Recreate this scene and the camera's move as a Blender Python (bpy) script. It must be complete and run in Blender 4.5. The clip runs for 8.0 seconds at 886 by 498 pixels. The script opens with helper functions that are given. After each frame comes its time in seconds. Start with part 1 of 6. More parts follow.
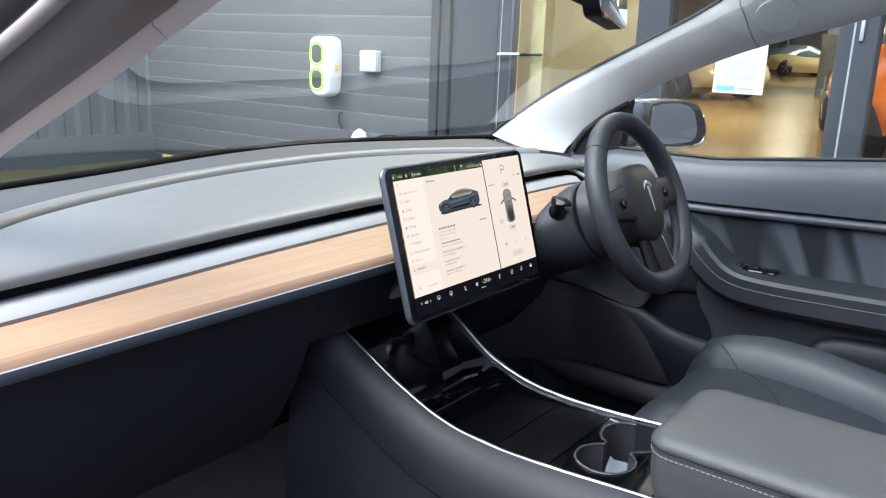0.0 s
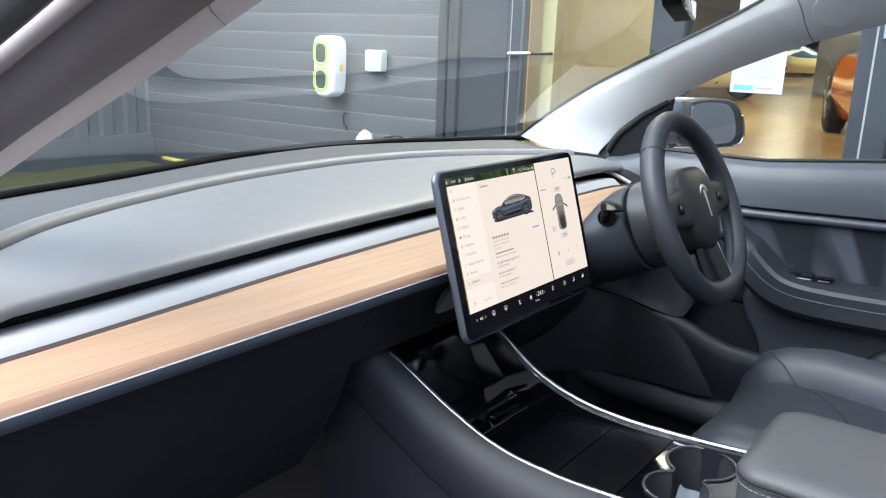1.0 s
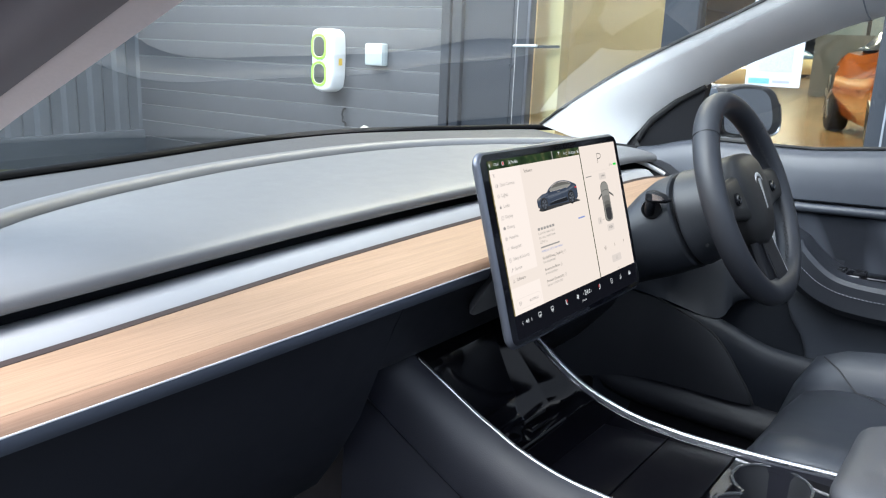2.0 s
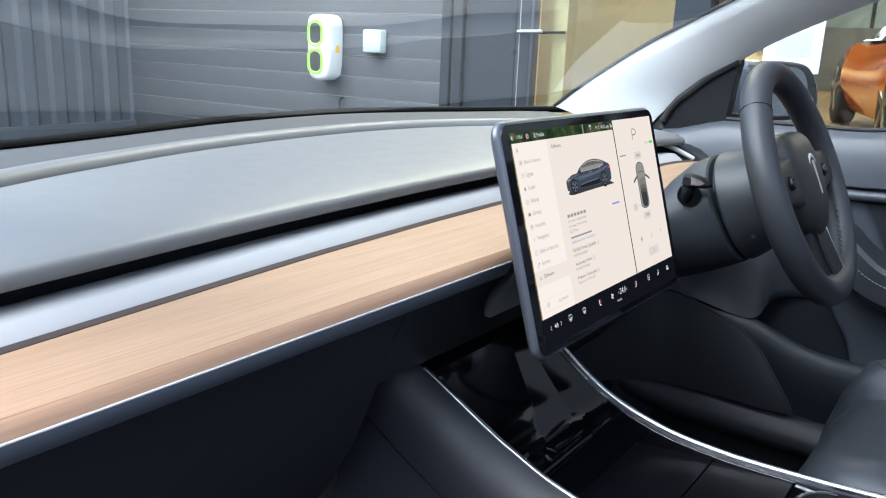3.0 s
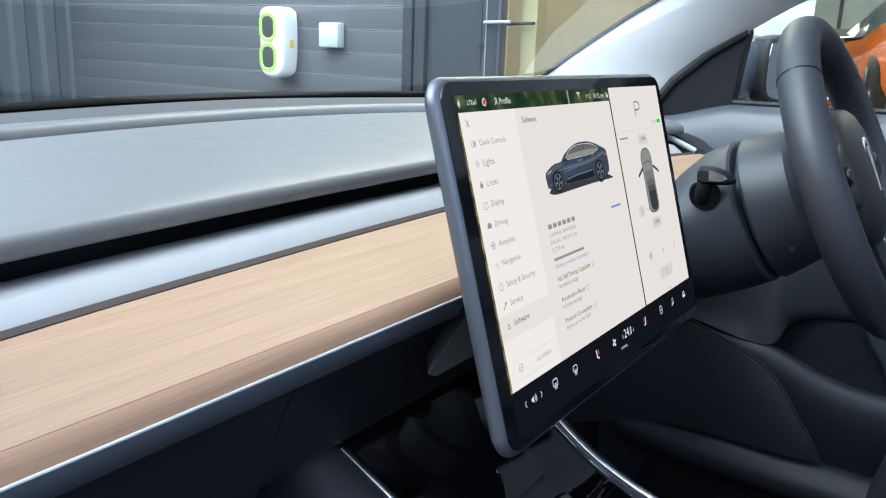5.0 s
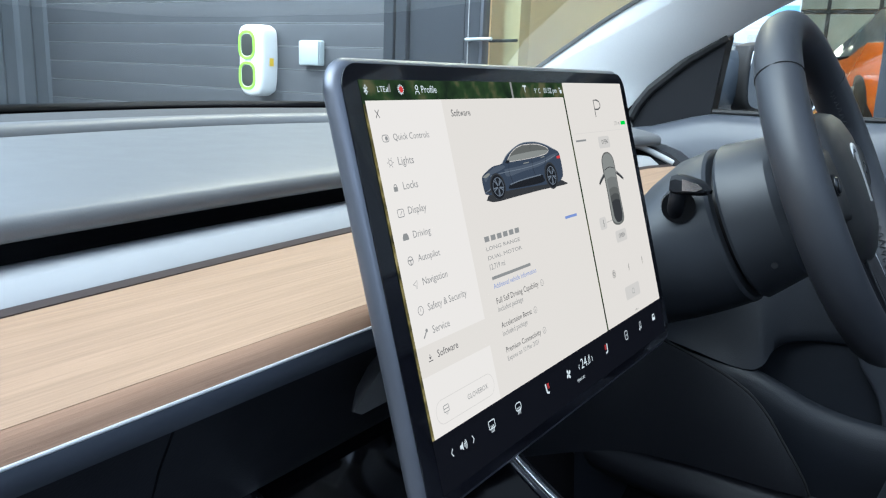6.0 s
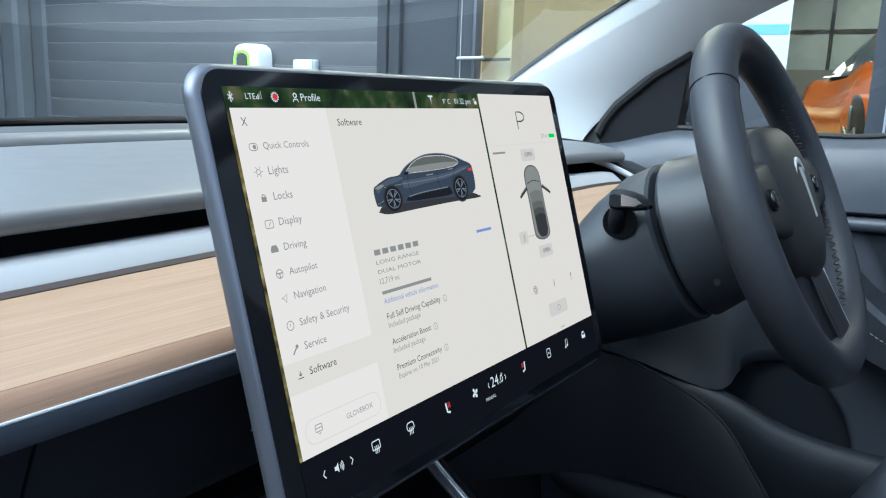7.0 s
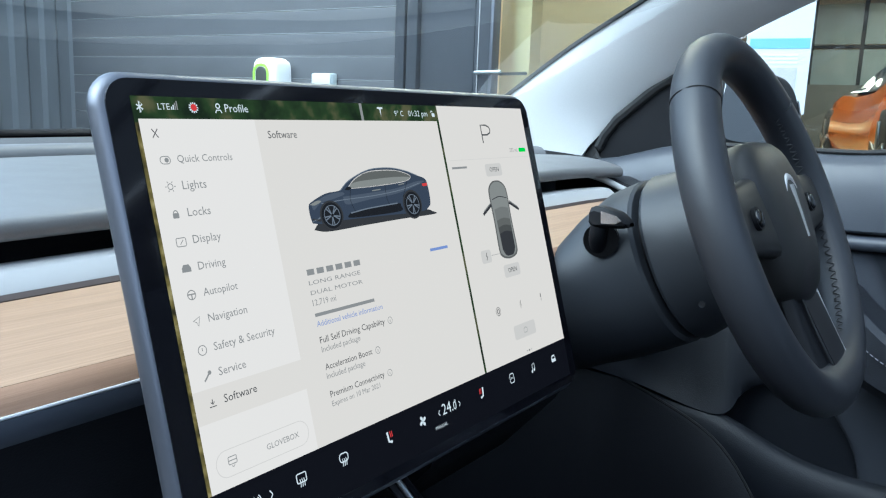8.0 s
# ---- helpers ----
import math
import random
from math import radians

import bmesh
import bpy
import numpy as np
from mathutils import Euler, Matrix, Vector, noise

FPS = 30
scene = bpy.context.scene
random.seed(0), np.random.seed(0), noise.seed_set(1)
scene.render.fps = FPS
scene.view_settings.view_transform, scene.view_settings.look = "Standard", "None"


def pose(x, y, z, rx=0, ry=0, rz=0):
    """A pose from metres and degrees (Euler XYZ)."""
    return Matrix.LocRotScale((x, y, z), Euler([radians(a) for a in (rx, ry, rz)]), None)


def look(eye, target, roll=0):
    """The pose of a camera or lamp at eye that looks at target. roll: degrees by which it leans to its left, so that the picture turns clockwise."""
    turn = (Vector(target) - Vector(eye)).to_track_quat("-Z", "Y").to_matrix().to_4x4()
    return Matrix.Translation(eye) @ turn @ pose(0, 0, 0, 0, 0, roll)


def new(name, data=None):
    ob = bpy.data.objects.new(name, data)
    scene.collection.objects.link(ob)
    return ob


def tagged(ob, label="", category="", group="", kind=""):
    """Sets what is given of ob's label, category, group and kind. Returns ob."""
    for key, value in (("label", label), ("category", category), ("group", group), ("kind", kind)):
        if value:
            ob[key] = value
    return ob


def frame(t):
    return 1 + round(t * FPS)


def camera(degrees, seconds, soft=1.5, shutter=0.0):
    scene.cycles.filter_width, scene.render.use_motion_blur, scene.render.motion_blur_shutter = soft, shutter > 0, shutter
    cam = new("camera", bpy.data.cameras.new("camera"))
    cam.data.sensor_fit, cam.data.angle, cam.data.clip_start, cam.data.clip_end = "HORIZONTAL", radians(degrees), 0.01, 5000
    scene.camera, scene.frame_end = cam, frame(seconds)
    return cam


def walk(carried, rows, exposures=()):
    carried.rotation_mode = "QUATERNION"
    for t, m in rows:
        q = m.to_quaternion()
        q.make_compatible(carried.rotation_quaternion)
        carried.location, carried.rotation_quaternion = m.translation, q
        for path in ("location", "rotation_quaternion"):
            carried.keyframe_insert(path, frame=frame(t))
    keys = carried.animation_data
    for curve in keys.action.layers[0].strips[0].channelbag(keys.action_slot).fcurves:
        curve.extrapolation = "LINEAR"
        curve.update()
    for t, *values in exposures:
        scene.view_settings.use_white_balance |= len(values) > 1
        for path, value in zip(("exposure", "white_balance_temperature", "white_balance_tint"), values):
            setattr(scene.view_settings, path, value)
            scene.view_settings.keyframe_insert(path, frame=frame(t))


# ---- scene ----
# World: x to the car's right, y to its nose, z up from the ground; the display's upper edge is at x 0, y 0, z 1.
cam = camera(58.05, 8.0, soft=1.2)
ROWS = [
    (0.0, -1.0042, -0.7352, 1.1802, -52.235, -14.372, -2.086),
    (0.5, -0.9961, -0.6753, 1.1779, -52.390, -14.329, -1.994),
    (1.0, -0.9789, -0.6102, 1.1667, -52.752, -14.286, -2.029),
    (1.5, -0.9560, -0.5533, 1.1458, -53.085, -14.239, -2.095),
    (2.0, -0.9131, -0.4916, 1.1230, -53.284, -14.195, -2.185),
    (3.5, -0.7357, -0.3503, 1.0600, -53.640, -14.796, -2.144),
    (4.0, -0.6705, -0.3091, 1.0438, -54.288, -14.850, -1.935),
    (4.5, -0.6111, -0.2774, 1.0367, -55.045, -14.666, -1.938),
    (6.0, -0.4655, -0.2499, 1.0056, -56.198, -12.593, -1.983),
    (6.5, -0.4431, -0.2745, 1.0032, -56.146, -11.773, -2.052),
    (7.0, -0.4177, -0.2959, 1.0015, -55.714, -11.224, -1.986),
    (7.5, -0.3890, -0.3056, 1.0018, -54.934, -10.643, -2.129),
    (8.0, -0.3701, -0.3190, 1.0016, -53.812, -10.303, -2.150),
]
EXPOSURES = [(0.0, 3.12, 6260, 7), (4.5, 3.01, 5790, 4), (6.0, 2.94, 5640, 1), (8.0, 2.88, 5470, -1)]
walk(cam, [(t, pose(x, y, z, 90 + pitch, roll, yaw)) for t, x, y, z, yaw, pitch, roll in ROWS], EXPOSURES)

# ---- light ----
WORLD = bpy.data.worlds.new("sky")
scene.world = WORLD
WORLD.use_nodes = True
_wn, _wl = WORLD.node_tree.nodes, WORLD.node_tree.links
_sky = _wn.new("ShaderNodeTexSky")
_sky.sky_type = "NISHITA"
_sky.sun_disc = False
_sky.sun_elevation = radians(55)
_sky.sun_rotation = radians(-75)
_sky.air_density, _sky.dust_density, _sky.ozone_density = 1.0, 2.0, 1.0
_haze = _wn.new("ShaderNodeHueSaturation")  # a hazy, paler sky
_haze.inputs["Saturation"].default_value = 0.5
_wl.new(_sky.outputs[0], _haze.inputs["Color"])
_wl.new(_haze.outputs[0], _wn["Background"].inputs[0])
_wn["Background"].inputs[1].default_value = 0.135

sun_data = bpy.data.lights.new("sun", "SUN")
sun_data.energy, sun_data.angle, sun_data.color = 0.58, radians(70), (1.0, 0.99, 0.98)
sun = new("sun", sun_data)
sun.matrix_world = look((-2.8, 1.7, 4.9), (0, 0, 0.5))
DISPLAY = 0.121

# added area lights, with no fixtures, that brighten the hall behind the glass
def hall_fill(x, y, z, watts):
    d = bpy.data.lights.new("hall_fill_light", "AREA")
    d.shape, d.size, d.size_y, d.energy, d.color = "RECTANGLE", 3.0, 1.0, watts, (1.0, 0.87, 0.66)
    o = new("hall_fill_light", d)
    o.matrix_world = pose(x, y, z)
    return o


# ---- materials ----
def mat(name, base, rough=0.5, metal=0.0, spec=0.5, var=0.12, scale=40.0, bump=0.0, bump_scale=400.0, coat=0.0, stretch=(1, 1, 1), stain=0.0):
    m = bpy.data.materials.new(name)
    m.use_nodes = True
    n, l = m.node_tree.nodes, m.node_tree.links
    b = n["Principled BSDF"]
    b.inputs["Roughness"].default_value = rough
    b.inputs["Metallic"].default_value = metal
    b.inputs["Specular IOR Level"].default_value = spec
    b.inputs["Coat Weight"].default_value = coat
    tc = n.new("ShaderNodeTexCoord")
    mp = n.new("ShaderNodeMapping")
    mp.inputs["Scale"].default_value = stretch
    l.new(tc.outputs["Object"], mp.inputs[0])
    nz = n.new("ShaderNodeTexNoise")
    nz.inputs["Scale"].default_value, nz.inputs["Detail"].default_value = scale, 4
    l.new(mp.outputs[0], nz.inputs["Vector"])
    mix = n.new("ShaderNodeMix")
    mix.data_type = "RGBA"
    mix.inputs["A"].default_value = (*[c * (1 - var) for c in base], 1)
    mix.inputs["B"].default_value = (*[min(1, c * (1 + var)) for c in base], 1)
    l.new(nz.outputs["Fac"], mix.inputs["Factor"])
    out = mix.outputs["Result"]
    if stain:
        n2 = n.new("ShaderNodeTexNoise")
        n2.inputs["Scale"].default_value, n2.inputs["Detail"].default_value = scale / 9, 3
        l.new(mp.outputs[0], n2.inputs["Vector"])
        ramp = n.new("ShaderNodeMapRange")
        ramp.inputs["From Min"].default_value, ramp.inputs["From Max"].default_value = 0.4, 0.7
        ramp.inputs["To Max"].default_value = stain
        l.new(n2.outputs["Fac"], ramp.inputs["Value"])
        mx = n.new("ShaderNodeMix")
        mx.data_type = "RGBA"
        l.new(ramp.outputs[0], mx.inputs["Factor"])
        l.new(out, mx.inputs["A"])
        mx.inputs["B"].default_value = (*[c * 0.6 for c in base], 1)
        out = mx.outputs["Result"]
    l.new(out, b.inputs["Base Color"])
    rm = n.new("ShaderNodeMapRange")
    rm.inputs["To Min"].default_value, rm.inputs["To Max"].default_value = max(0, rough - 0.06), min(1, rough + 0.06)
    l.new(nz.outputs["Fac"], rm.inputs["Value"])
    l.new(rm.outputs[0], b.inputs["Roughness"])
    if bump:
        bz = n.new("ShaderNodeTexNoise")
        bz.inputs["Scale"].default_value, bz.inputs["Detail"].default_value = bump_scale, 2
        l.new(tc.outputs["Object"], bz.inputs["Vector"])
        bp = n.new("ShaderNodeBump")
        bp.inputs["Strength"].default_value, bp.inputs["Distance"].default_value = bump, 0.001
        l.new(bz.outputs["Fac"], bp.inputs["Height"])
        l.new(bp.outputs[0], b.inputs["Normal"])
    return m


def glow(name, color, strength=1.0):
    m = bpy.data.materials.new(name)
    m.use_nodes = True
    b = m.node_tree.nodes["Principled BSDF"]
    b.inputs["Base Color"].default_value = (0.004, 0.004, 0.004, 1)
    b.inputs["Roughness"].default_value = 0.25
    b.inputs["Specular IOR Level"].default_value = 0.0
    b.inputs["Emission Color"].default_value = (*color, 1)
    b.inputs["Emission Strength"].default_value = strength
    return m


def glass(name, tint=(1, 1, 1), clear=0.9, ior=1.45, gloss=0.0, sides=1.9):
    """A thin pane: it lets light straight through and mirrors by Fresnel."""
    m = bpy.data.materials.new(name)
    m.use_nodes = True
    n, l = m.node_tree.nodes, m.node_tree.links
    n.remove(n["Principled BSDF"])
    tr, gl, mx = n.new("ShaderNodeBsdfTransparent"), n.new("ShaderNodeBsdfGlossy"), n.new("ShaderNodeMixShader")
    lw, pw, ma = n.new("ShaderNodeLayerWeight"), n.new("ShaderNodeMath"), n.new("ShaderNodeMath")
    lw.inputs[0].default_value = 0.5
    pw.operation, pw.inputs[1].default_value = "POWER", 5.0
    r0 = sides * ((ior - 1) / (ior + 1)) ** 2
    ma.operation, ma.inputs[1].default_value, ma.inputs[2].default_value = "MULTIPLY_ADD", 1 - r0, r0
    l.new(lw.outputs["Facing"], pw.inputs[0])
    l.new(pw.outputs[0], ma.inputs[0])
    tr.inputs[0].default_value = (*[c * clear for c in tint], 1)
    gl.inputs["Roughness"].default_value = gloss
    l.new(ma.outputs[0], mx.inputs[0])
    l.new(tr.outputs[0], mx.inputs[1])
    l.new(gl.outputs[0], mx.inputs[2])
    l.new(mx.outputs[0], n["Material Output"].inputs[0])
    return m


def wood_mat(name, dark, pale):
    m = mat(name, (0.52, 0.33, 0.19), rough=0.58, spec=0.28, var=0.1, scale=6)
    n, l = m.node_tree.nodes, m.node_tree.links
    b = n["Principled BSDF"]
    tc = n.new("ShaderNodeTexCoord")
    mp = n.new("ShaderNodeMapping")
    mp.inputs["Scale"].default_value = (3.5, 190, 190)
    l.new(tc.outputs["Object"], mp.inputs[0])
    g = n.new("ShaderNodeTexNoise")
    g.inputs["Scale"].default_value, g.inputs["Detail"].default_value, g.inputs["Roughness"].default_value = 3.5, 6, 0.65
    l.new(mp.outputs[0], g.inputs["Vector"])
    mp2 = n.new("ShaderNodeMapping")
    mp2.inputs["Scale"].default_value = (0.8, 40, 40)
    l.new(tc.outputs["Object"], mp2.inputs[0])
    g2 = n.new("ShaderNodeTexNoise")
    g2.inputs["Scale"].default_value, g2.inputs["Detail"].default_value, g2.inputs["Distortion"].default_value = 2.0, 3, 0.6
    l.new(mp2.outputs[0], g2.inputs["Vector"])
    ramp = n.new("ShaderNodeValToRGB")
    ramp.color_ramp.elements[0].position, ramp.color_ramp.elements[0].color = 0.30, (*dark, 1)
    ramp.color_ramp.elements[1].position, ramp.color_ramp.elements[1].color = 0.68, (*pale, 1)
    add = n.new("ShaderNodeMix")
    add.inputs["Factor"].default_value = 0.35
    l.new(g.outputs["Fac"], add.inputs["A"])
    l.new(g2.outputs["Fac"], add.inputs["B"])
    l.new(add.outputs["Result"], ramp.inputs[0])
    l.new(ramp.outputs[0], b.inputs["Base Color"])
    bp = n.new("ShaderNodeBump")
    bp.inputs["Strength"].default_value, bp.inputs["Distance"].default_value = 0.35, 0.0006
    l.new(g.outputs["Fac"], bp.inputs["Height"])
    l.new(bp.outputs[0], b.inputs["Normal"])
    return m


PAD = mat("dash_pad_vinyl", (0.117, 0.116, 0.117), rough=0.40, spec=0.8, var=0.06, bump=0.12, bump_scale=900)
PAD_TOP = mat("dash_top_foam", (0.042, 0.041, 0.042), rough=0.62, var=0.08, bump=0.3, bump_scale=900)
SOFT = mat("dark_soft_plastic", (0.0110, 0.0116, 0.0148), rough=0.5, spec=0.35, var=0.1, bump=0.2, bump_scale=700)
INKBLACK = mat("deep_black_satin", (0.0012, 0.0012, 0.0016), rough=0.35, spec=0.25, var=0.1)
DARK = mat("black_plastic", (0.0040, 0.0044, 0.0062), rough=0.58, spec=0.22, var=0.1, bump=0.15, bump_scale=600)
CARPET = mat("charcoal_carpet", (0.007, 0.007, 0.009), rough=0.95, spec=0.1, var=0.35, scale=300, bump=0.8, bump_scale=500)
SILVER = mat("satin_silver_paint", (0.345, 0.345, 0.35), rough=0.48, metal=0.20, var=0.04)
CHROME = mat("brushed_steel", (0.43, 0.44, 0.47), rough=0.24, metal=1.0, var=0.03)
BRIGHT = mat("polished_chrome", (0.82, 0.83, 0.85), rough=0.06, metal=1.0, var=0.02)
PIANO = mat("piano_black_lacquer", (0.002, 0.002, 0.003), rough=0.05, spec=0.6, var=0.2)
LID = mat("black_lid_lacquer", (0.002, 0.002, 0.003), rough=0.34, spec=0.06, var=0.2)
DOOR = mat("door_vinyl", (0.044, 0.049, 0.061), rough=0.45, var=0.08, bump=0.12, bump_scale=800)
SUEDE = mat("charcoal_suede", (0.022, 0.023, 0.028), rough=0.9, spec=0.2, var=0.2, scale=60, bump=0.5, bump_scale=1500)


def nap(m):
    """Brushed streaks: broad slanting bands where the pile lies one way or the other."""
    n, l = m.node_tree.nodes, m.node_tree.links
    tc, mp, nz, rp = n.new("ShaderNodeTexCoord"), n.new("ShaderNodeMapping"), n.new("ShaderNodeTexNoise"), n.new("ShaderNodeValToRGB")
    turn = n.new("ShaderNodeMapping")
    turn.inputs["Rotation"].default_value = (radians(22), 0, 0)
    mp.inputs["Scale"].default_value = (0.5, 9.0, 1.1)
    nz.inputs["Scale"].default_value, nz.inputs["Detail"].default_value = 1.0, 1.5
    l.new(tc.outputs["Object"], turn.inputs[0])
    l.new(turn.outputs[0], mp.inputs[0])
    l.new(mp.outputs[0], nz.inputs["Vector"])
    e = rp.color_ramp.elements
    e[0].position, e[0].color = 0.47, (0.015, 0.0165, 0.0215, 1)
    e[1].position, e[1].color = 0.525, (0.062, 0.068, 0.083, 1)
    l.new(nz.outputs["Fac"], rp.inputs[0])
    l.new(rp.outputs[0], n["Principled BSDF"].inputs["Base Color"])


nap(SUEDE)
LEATHER = mat("black_seat_leather", (0.0255, 0.0285, 0.0355), rough=0.38, var=0.12, bump=0.3, bump_scale=600)
WRAP = mat("wheel_leather", (0.0180, 0.0195, 0.0245), rough=0.5, var=0.1, bump=0.07, bump_scale=900)
ARM = mat("armrest_leather", (0.050, 0.051, 0.056), rough=0.48, var=0.08, bump=0.3, bump_scale=700)
STITCH = mat("pale_stitching", (0.26, 0.26, 0.28), rough=0.8, var=0.1)
PILLAR = mat("pale_grey_pillar_fabric", (0.54, 0.545, 0.55), rough=0.85, spec=0.2, var=0.05, scale=500, bump=0.3, bump_scale=1600)
PILLAR_L = mat("rose_grey_pillar_trim", (0.56, 0.49, 0.47), rough=0.7, spec=0.3, var=0.06, scale=300)
FRAME_LIP = mat("door_frame_lip", (0.24, 0.21, 0.215), rough=0.5, var=0.05)
FRAME = mat("door_frame_paint", (0.098, 0.082, 0.088), rough=0.42, var=0.08)
RUBBER = mat("black_rubber", (0.008, 0.008, 0.009), rough=0.7, var=0.1)
FRIT = mat("black_glass_band", (0.002, 0.002, 0.0025), rough=0.55, spec=0.06, var=0.1)
EDGE = mat("satin_bright_bead", (0.62, 0.62, 0.63), rough=0.4, metal=0.5, var=0.02)
# door vinyl again, darkened: shade of the lower door put into the colour
DOOR_SHADED = mat("shaded_door_vinyl", (0.0105, 0.0125, 0.0175), rough=0.52, spec=0.35, var=0.08, bump=0.25, bump_scale=800)
COLUMN = mat("column_vinyl", (0.0175, 0.0195, 0.0240), rough=0.46, spec=0.38, var=0.08, bump=0.07, bump_scale=900)
SOCKET = mat("dark_socket_cover", (0.05, 0.055, 0.05), rough=0.2, var=0.1)
ARMDARK = mat("door_armrest_leather", (0.0200, 0.0220, 0.0275), rough=0.42, var=0.1, bump=0.3, bump_scale=700)
FLANK = mat("console_flank_vinyl", (0.0092, 0.0096, 0.0145), rough=0.5, spec=0.4, var=0.1, bump=0.2, bump_scale=700)
HUB = mat("hub_vinyl", (0.0115, 0.0112, 0.0112), rough=0.5, var=0.08, bump=0.1, bump_scale=1100)
COLLAR = mat("satin_collar", (0.030, 0.032, 0.036), rough=0.22, spec=0.7, var=0.05)
CUPGREY = mat("satin_grey_plastic", (0.022, 0.023, 0.026), rough=0.45, var=0.06)
WOOD = wood_mat("open_pore_ash", (0.197, 0.127, 0.080), (0.308, 0.201, 0.130))
BODY = mat("grey_car_paint", (0.10, 0.12, 0.15), rough=0.18, metal=0.4, coat=0.6, var=0.04)
DIMMED = mat("dimming_mirror_glass", (0.42, 0.44, 0.47), rough=0.02, metal=1.0, var=0.01)
MIRROR = mat("mirror_silver", (0.85, 0.87, 0.88), rough=0.02, metal=1.0, var=0.01)
ALU = mat("screen_edge_aluminium", (0.105, 0.11, 0.130), rough=0.36, metal=0.7, var=0.04)
GLASSBLACK = mat("black_glass", (0.004, 0.004, 0.006), rough=0.06, spec=0.5, var=0.1)
WINDSCREEN = glass("windscreen_glass", (0.93, 0.98, 0.98), 0.9, 1.52, sides=2.7)
SIDEGLASS = glass("side_glass", (0.95, 0.98, 0.97), 0.93, 1.4)
SHOPGLASS = glass("shop_glass", (0.93, 0.97, 0.95), 0.9, 1.45)
ROOFGLASS = glass("tinted_roof_glass", (0.78, 0.80, 0.82), 0.66, 1.5)
SIDING = mat("slate_grey_cladding", (0.075, 0.080, 0.089), rough=0.55, var=0.12, scale=9, bump=0.2, bump_scale=160, stain=0.25)
RIBBED = mat("blue_grey_corrugated_steel", (0.098, 0.108, 0.120), rough=0.45, var=0.14, scale=5, stain=0.4)
ANTHRA = mat("anthracite_aluminium", (0.026, 0.031, 0.039), rough=0.62, spec=0.25, var=0.1, scale=12)
WHITE = mat("white_plastic", (0.78, 0.79, 0.78), rough=0.35, var=0.04)
LIME = mat("lime_green_plastic", (0.34, 0.70, 0.07), rough=0.35, var=0.05)
GREYBOX = mat("pale_grey_plastic", (0.42, 0.47, 0.47), rough=0.45, var=0.05)
YELLOW = mat("yellow_sticker", (0.85, 0.55, 0.03), rough=0.5, var=0.05)
ASPHALT = mat("asphalt", (0.055, 0.055, 0.057), rough=0.9, var=0.35, scale=90, bump=0.7, bump_scale=220, stain=0.3)
MOSS = mat("mossy_gravel", (0.075, 0.076, 0.03), rough=0.95, var=0.5, scale=35, bump=0.9, bump_scale=90, stain=0.5)
TAN = mat("tan_resin_floor", (0.34, 0.22, 0.10), rough=0.22, var=0.12, scale=3, stain=0.25)
CREAM = mat("cream_wall_paint", (0.74, 0.59, 0.34), rough=0.8, var=0.06, scale=4, stain=0.12)
# pane colour kept pale in place of daylight from outside
OFFICE = mat("daylight_tone_pane", (0.30, 0.38, 0.44), rough=0.3, var=0.25, scale=3, stain=0.3)
SAND = mat("sand_wall_paint", (0.70, 0.57, 0.38), rough=0.8, var=0.06, scale=3, stain=0.1)
HALLGREY = mat("grey_hall_wall", (0.16, 0.17, 0.18), rough=0.7, var=0.1, scale=5)
ORANGE = mat("orange_car_paint", (0.86, 0.20, 0.015), rough=0.16, coat=0.8, var=0.03)
CREAMCAR = mat("cream_car_paint", (0.80, 0.68, 0.40), rough=0.2, coat=0.7, var=0.03)
YELLOWCAR = mat("pale_cream_car_paint", (0.74, 0.60, 0.36), rough=0.2, coat=0.7, var=0.03)
BLUECAR = mat("blue_car_paint", (0.12, 0.26, 0.50), rough=0.18, metal=0.3, coat=0.7, var=0.03)
TYRE = mat("tyre_rubber", (0.014, 0.014, 0.015), rough=0.8, var=0.2)
ALLOY = mat("alloy_rim", (0.35, 0.35, 0.37), rough=0.3, metal=0.9, var=0.05)
# the blue in this glass stands in for reflected daylight
SKYGLASS = mat("sky_tone_car_glass", (0.075, 0.14, 0.235), rough=0.07, var=0.3, scale=2)
AMBER = mat("golden_headlamp_glass", (0.42, 0.30, 0.14), rough=0.08, var=0.2)
RED = mat("red_lamp_lens", (0.6, 0.02, 0.03), rough=0.15, var=0.05)
PAPER = mat("white_paper", (0.34, 0.38, 0.42), rough=0.6, var=0.03)
INKBLUE = mat("blue_ink", (0.085, 0.25, 0.44), rough=0.6, var=0.05)
INKGREY = mat("grey_ink", (0.2, 0.22, 0.25), rough=0.6, var=0.05)


# ---- builders ----
def finish(bm, name, material, smooth=40):
    bmesh.ops.recalc_face_normals(bm, faces=bm.faces)
    me = bpy.data.meshes.new(name)
    bm.to_mesh(me)
    bm.free()
    if smooth:
        me.polygons.foreach_set("use_smooth", [True] * len(me.polygons))
        me.set_sharp_from_angle(angle=radians(smooth))
    for mm in material if isinstance(material, (list, tuple)) else [material]:
        me.materials.append(mm)
    return me


def thing(name, label, category, at=(0, 0, 0), m=None, group="", kind=""):
    ob = new(name)
    ob.empty_display_size = 0.05
    ob.matrix_world = m if m is not None else Matrix.Translation(at)
    return tagged(ob, label, category, group, kind)


def part(name, bm, material, parent, label="", local=None, smooth=40):
    """Links a bmesh, whose points are in the parent's own space (or placed by local), as one mesh under it."""
    ob = new(name, finish(bm, name, material, smooth))
    ob.parent = parent
    if local is not None:
        ob.matrix_local = local
    if label:
        ob["label"] = label
    return ob


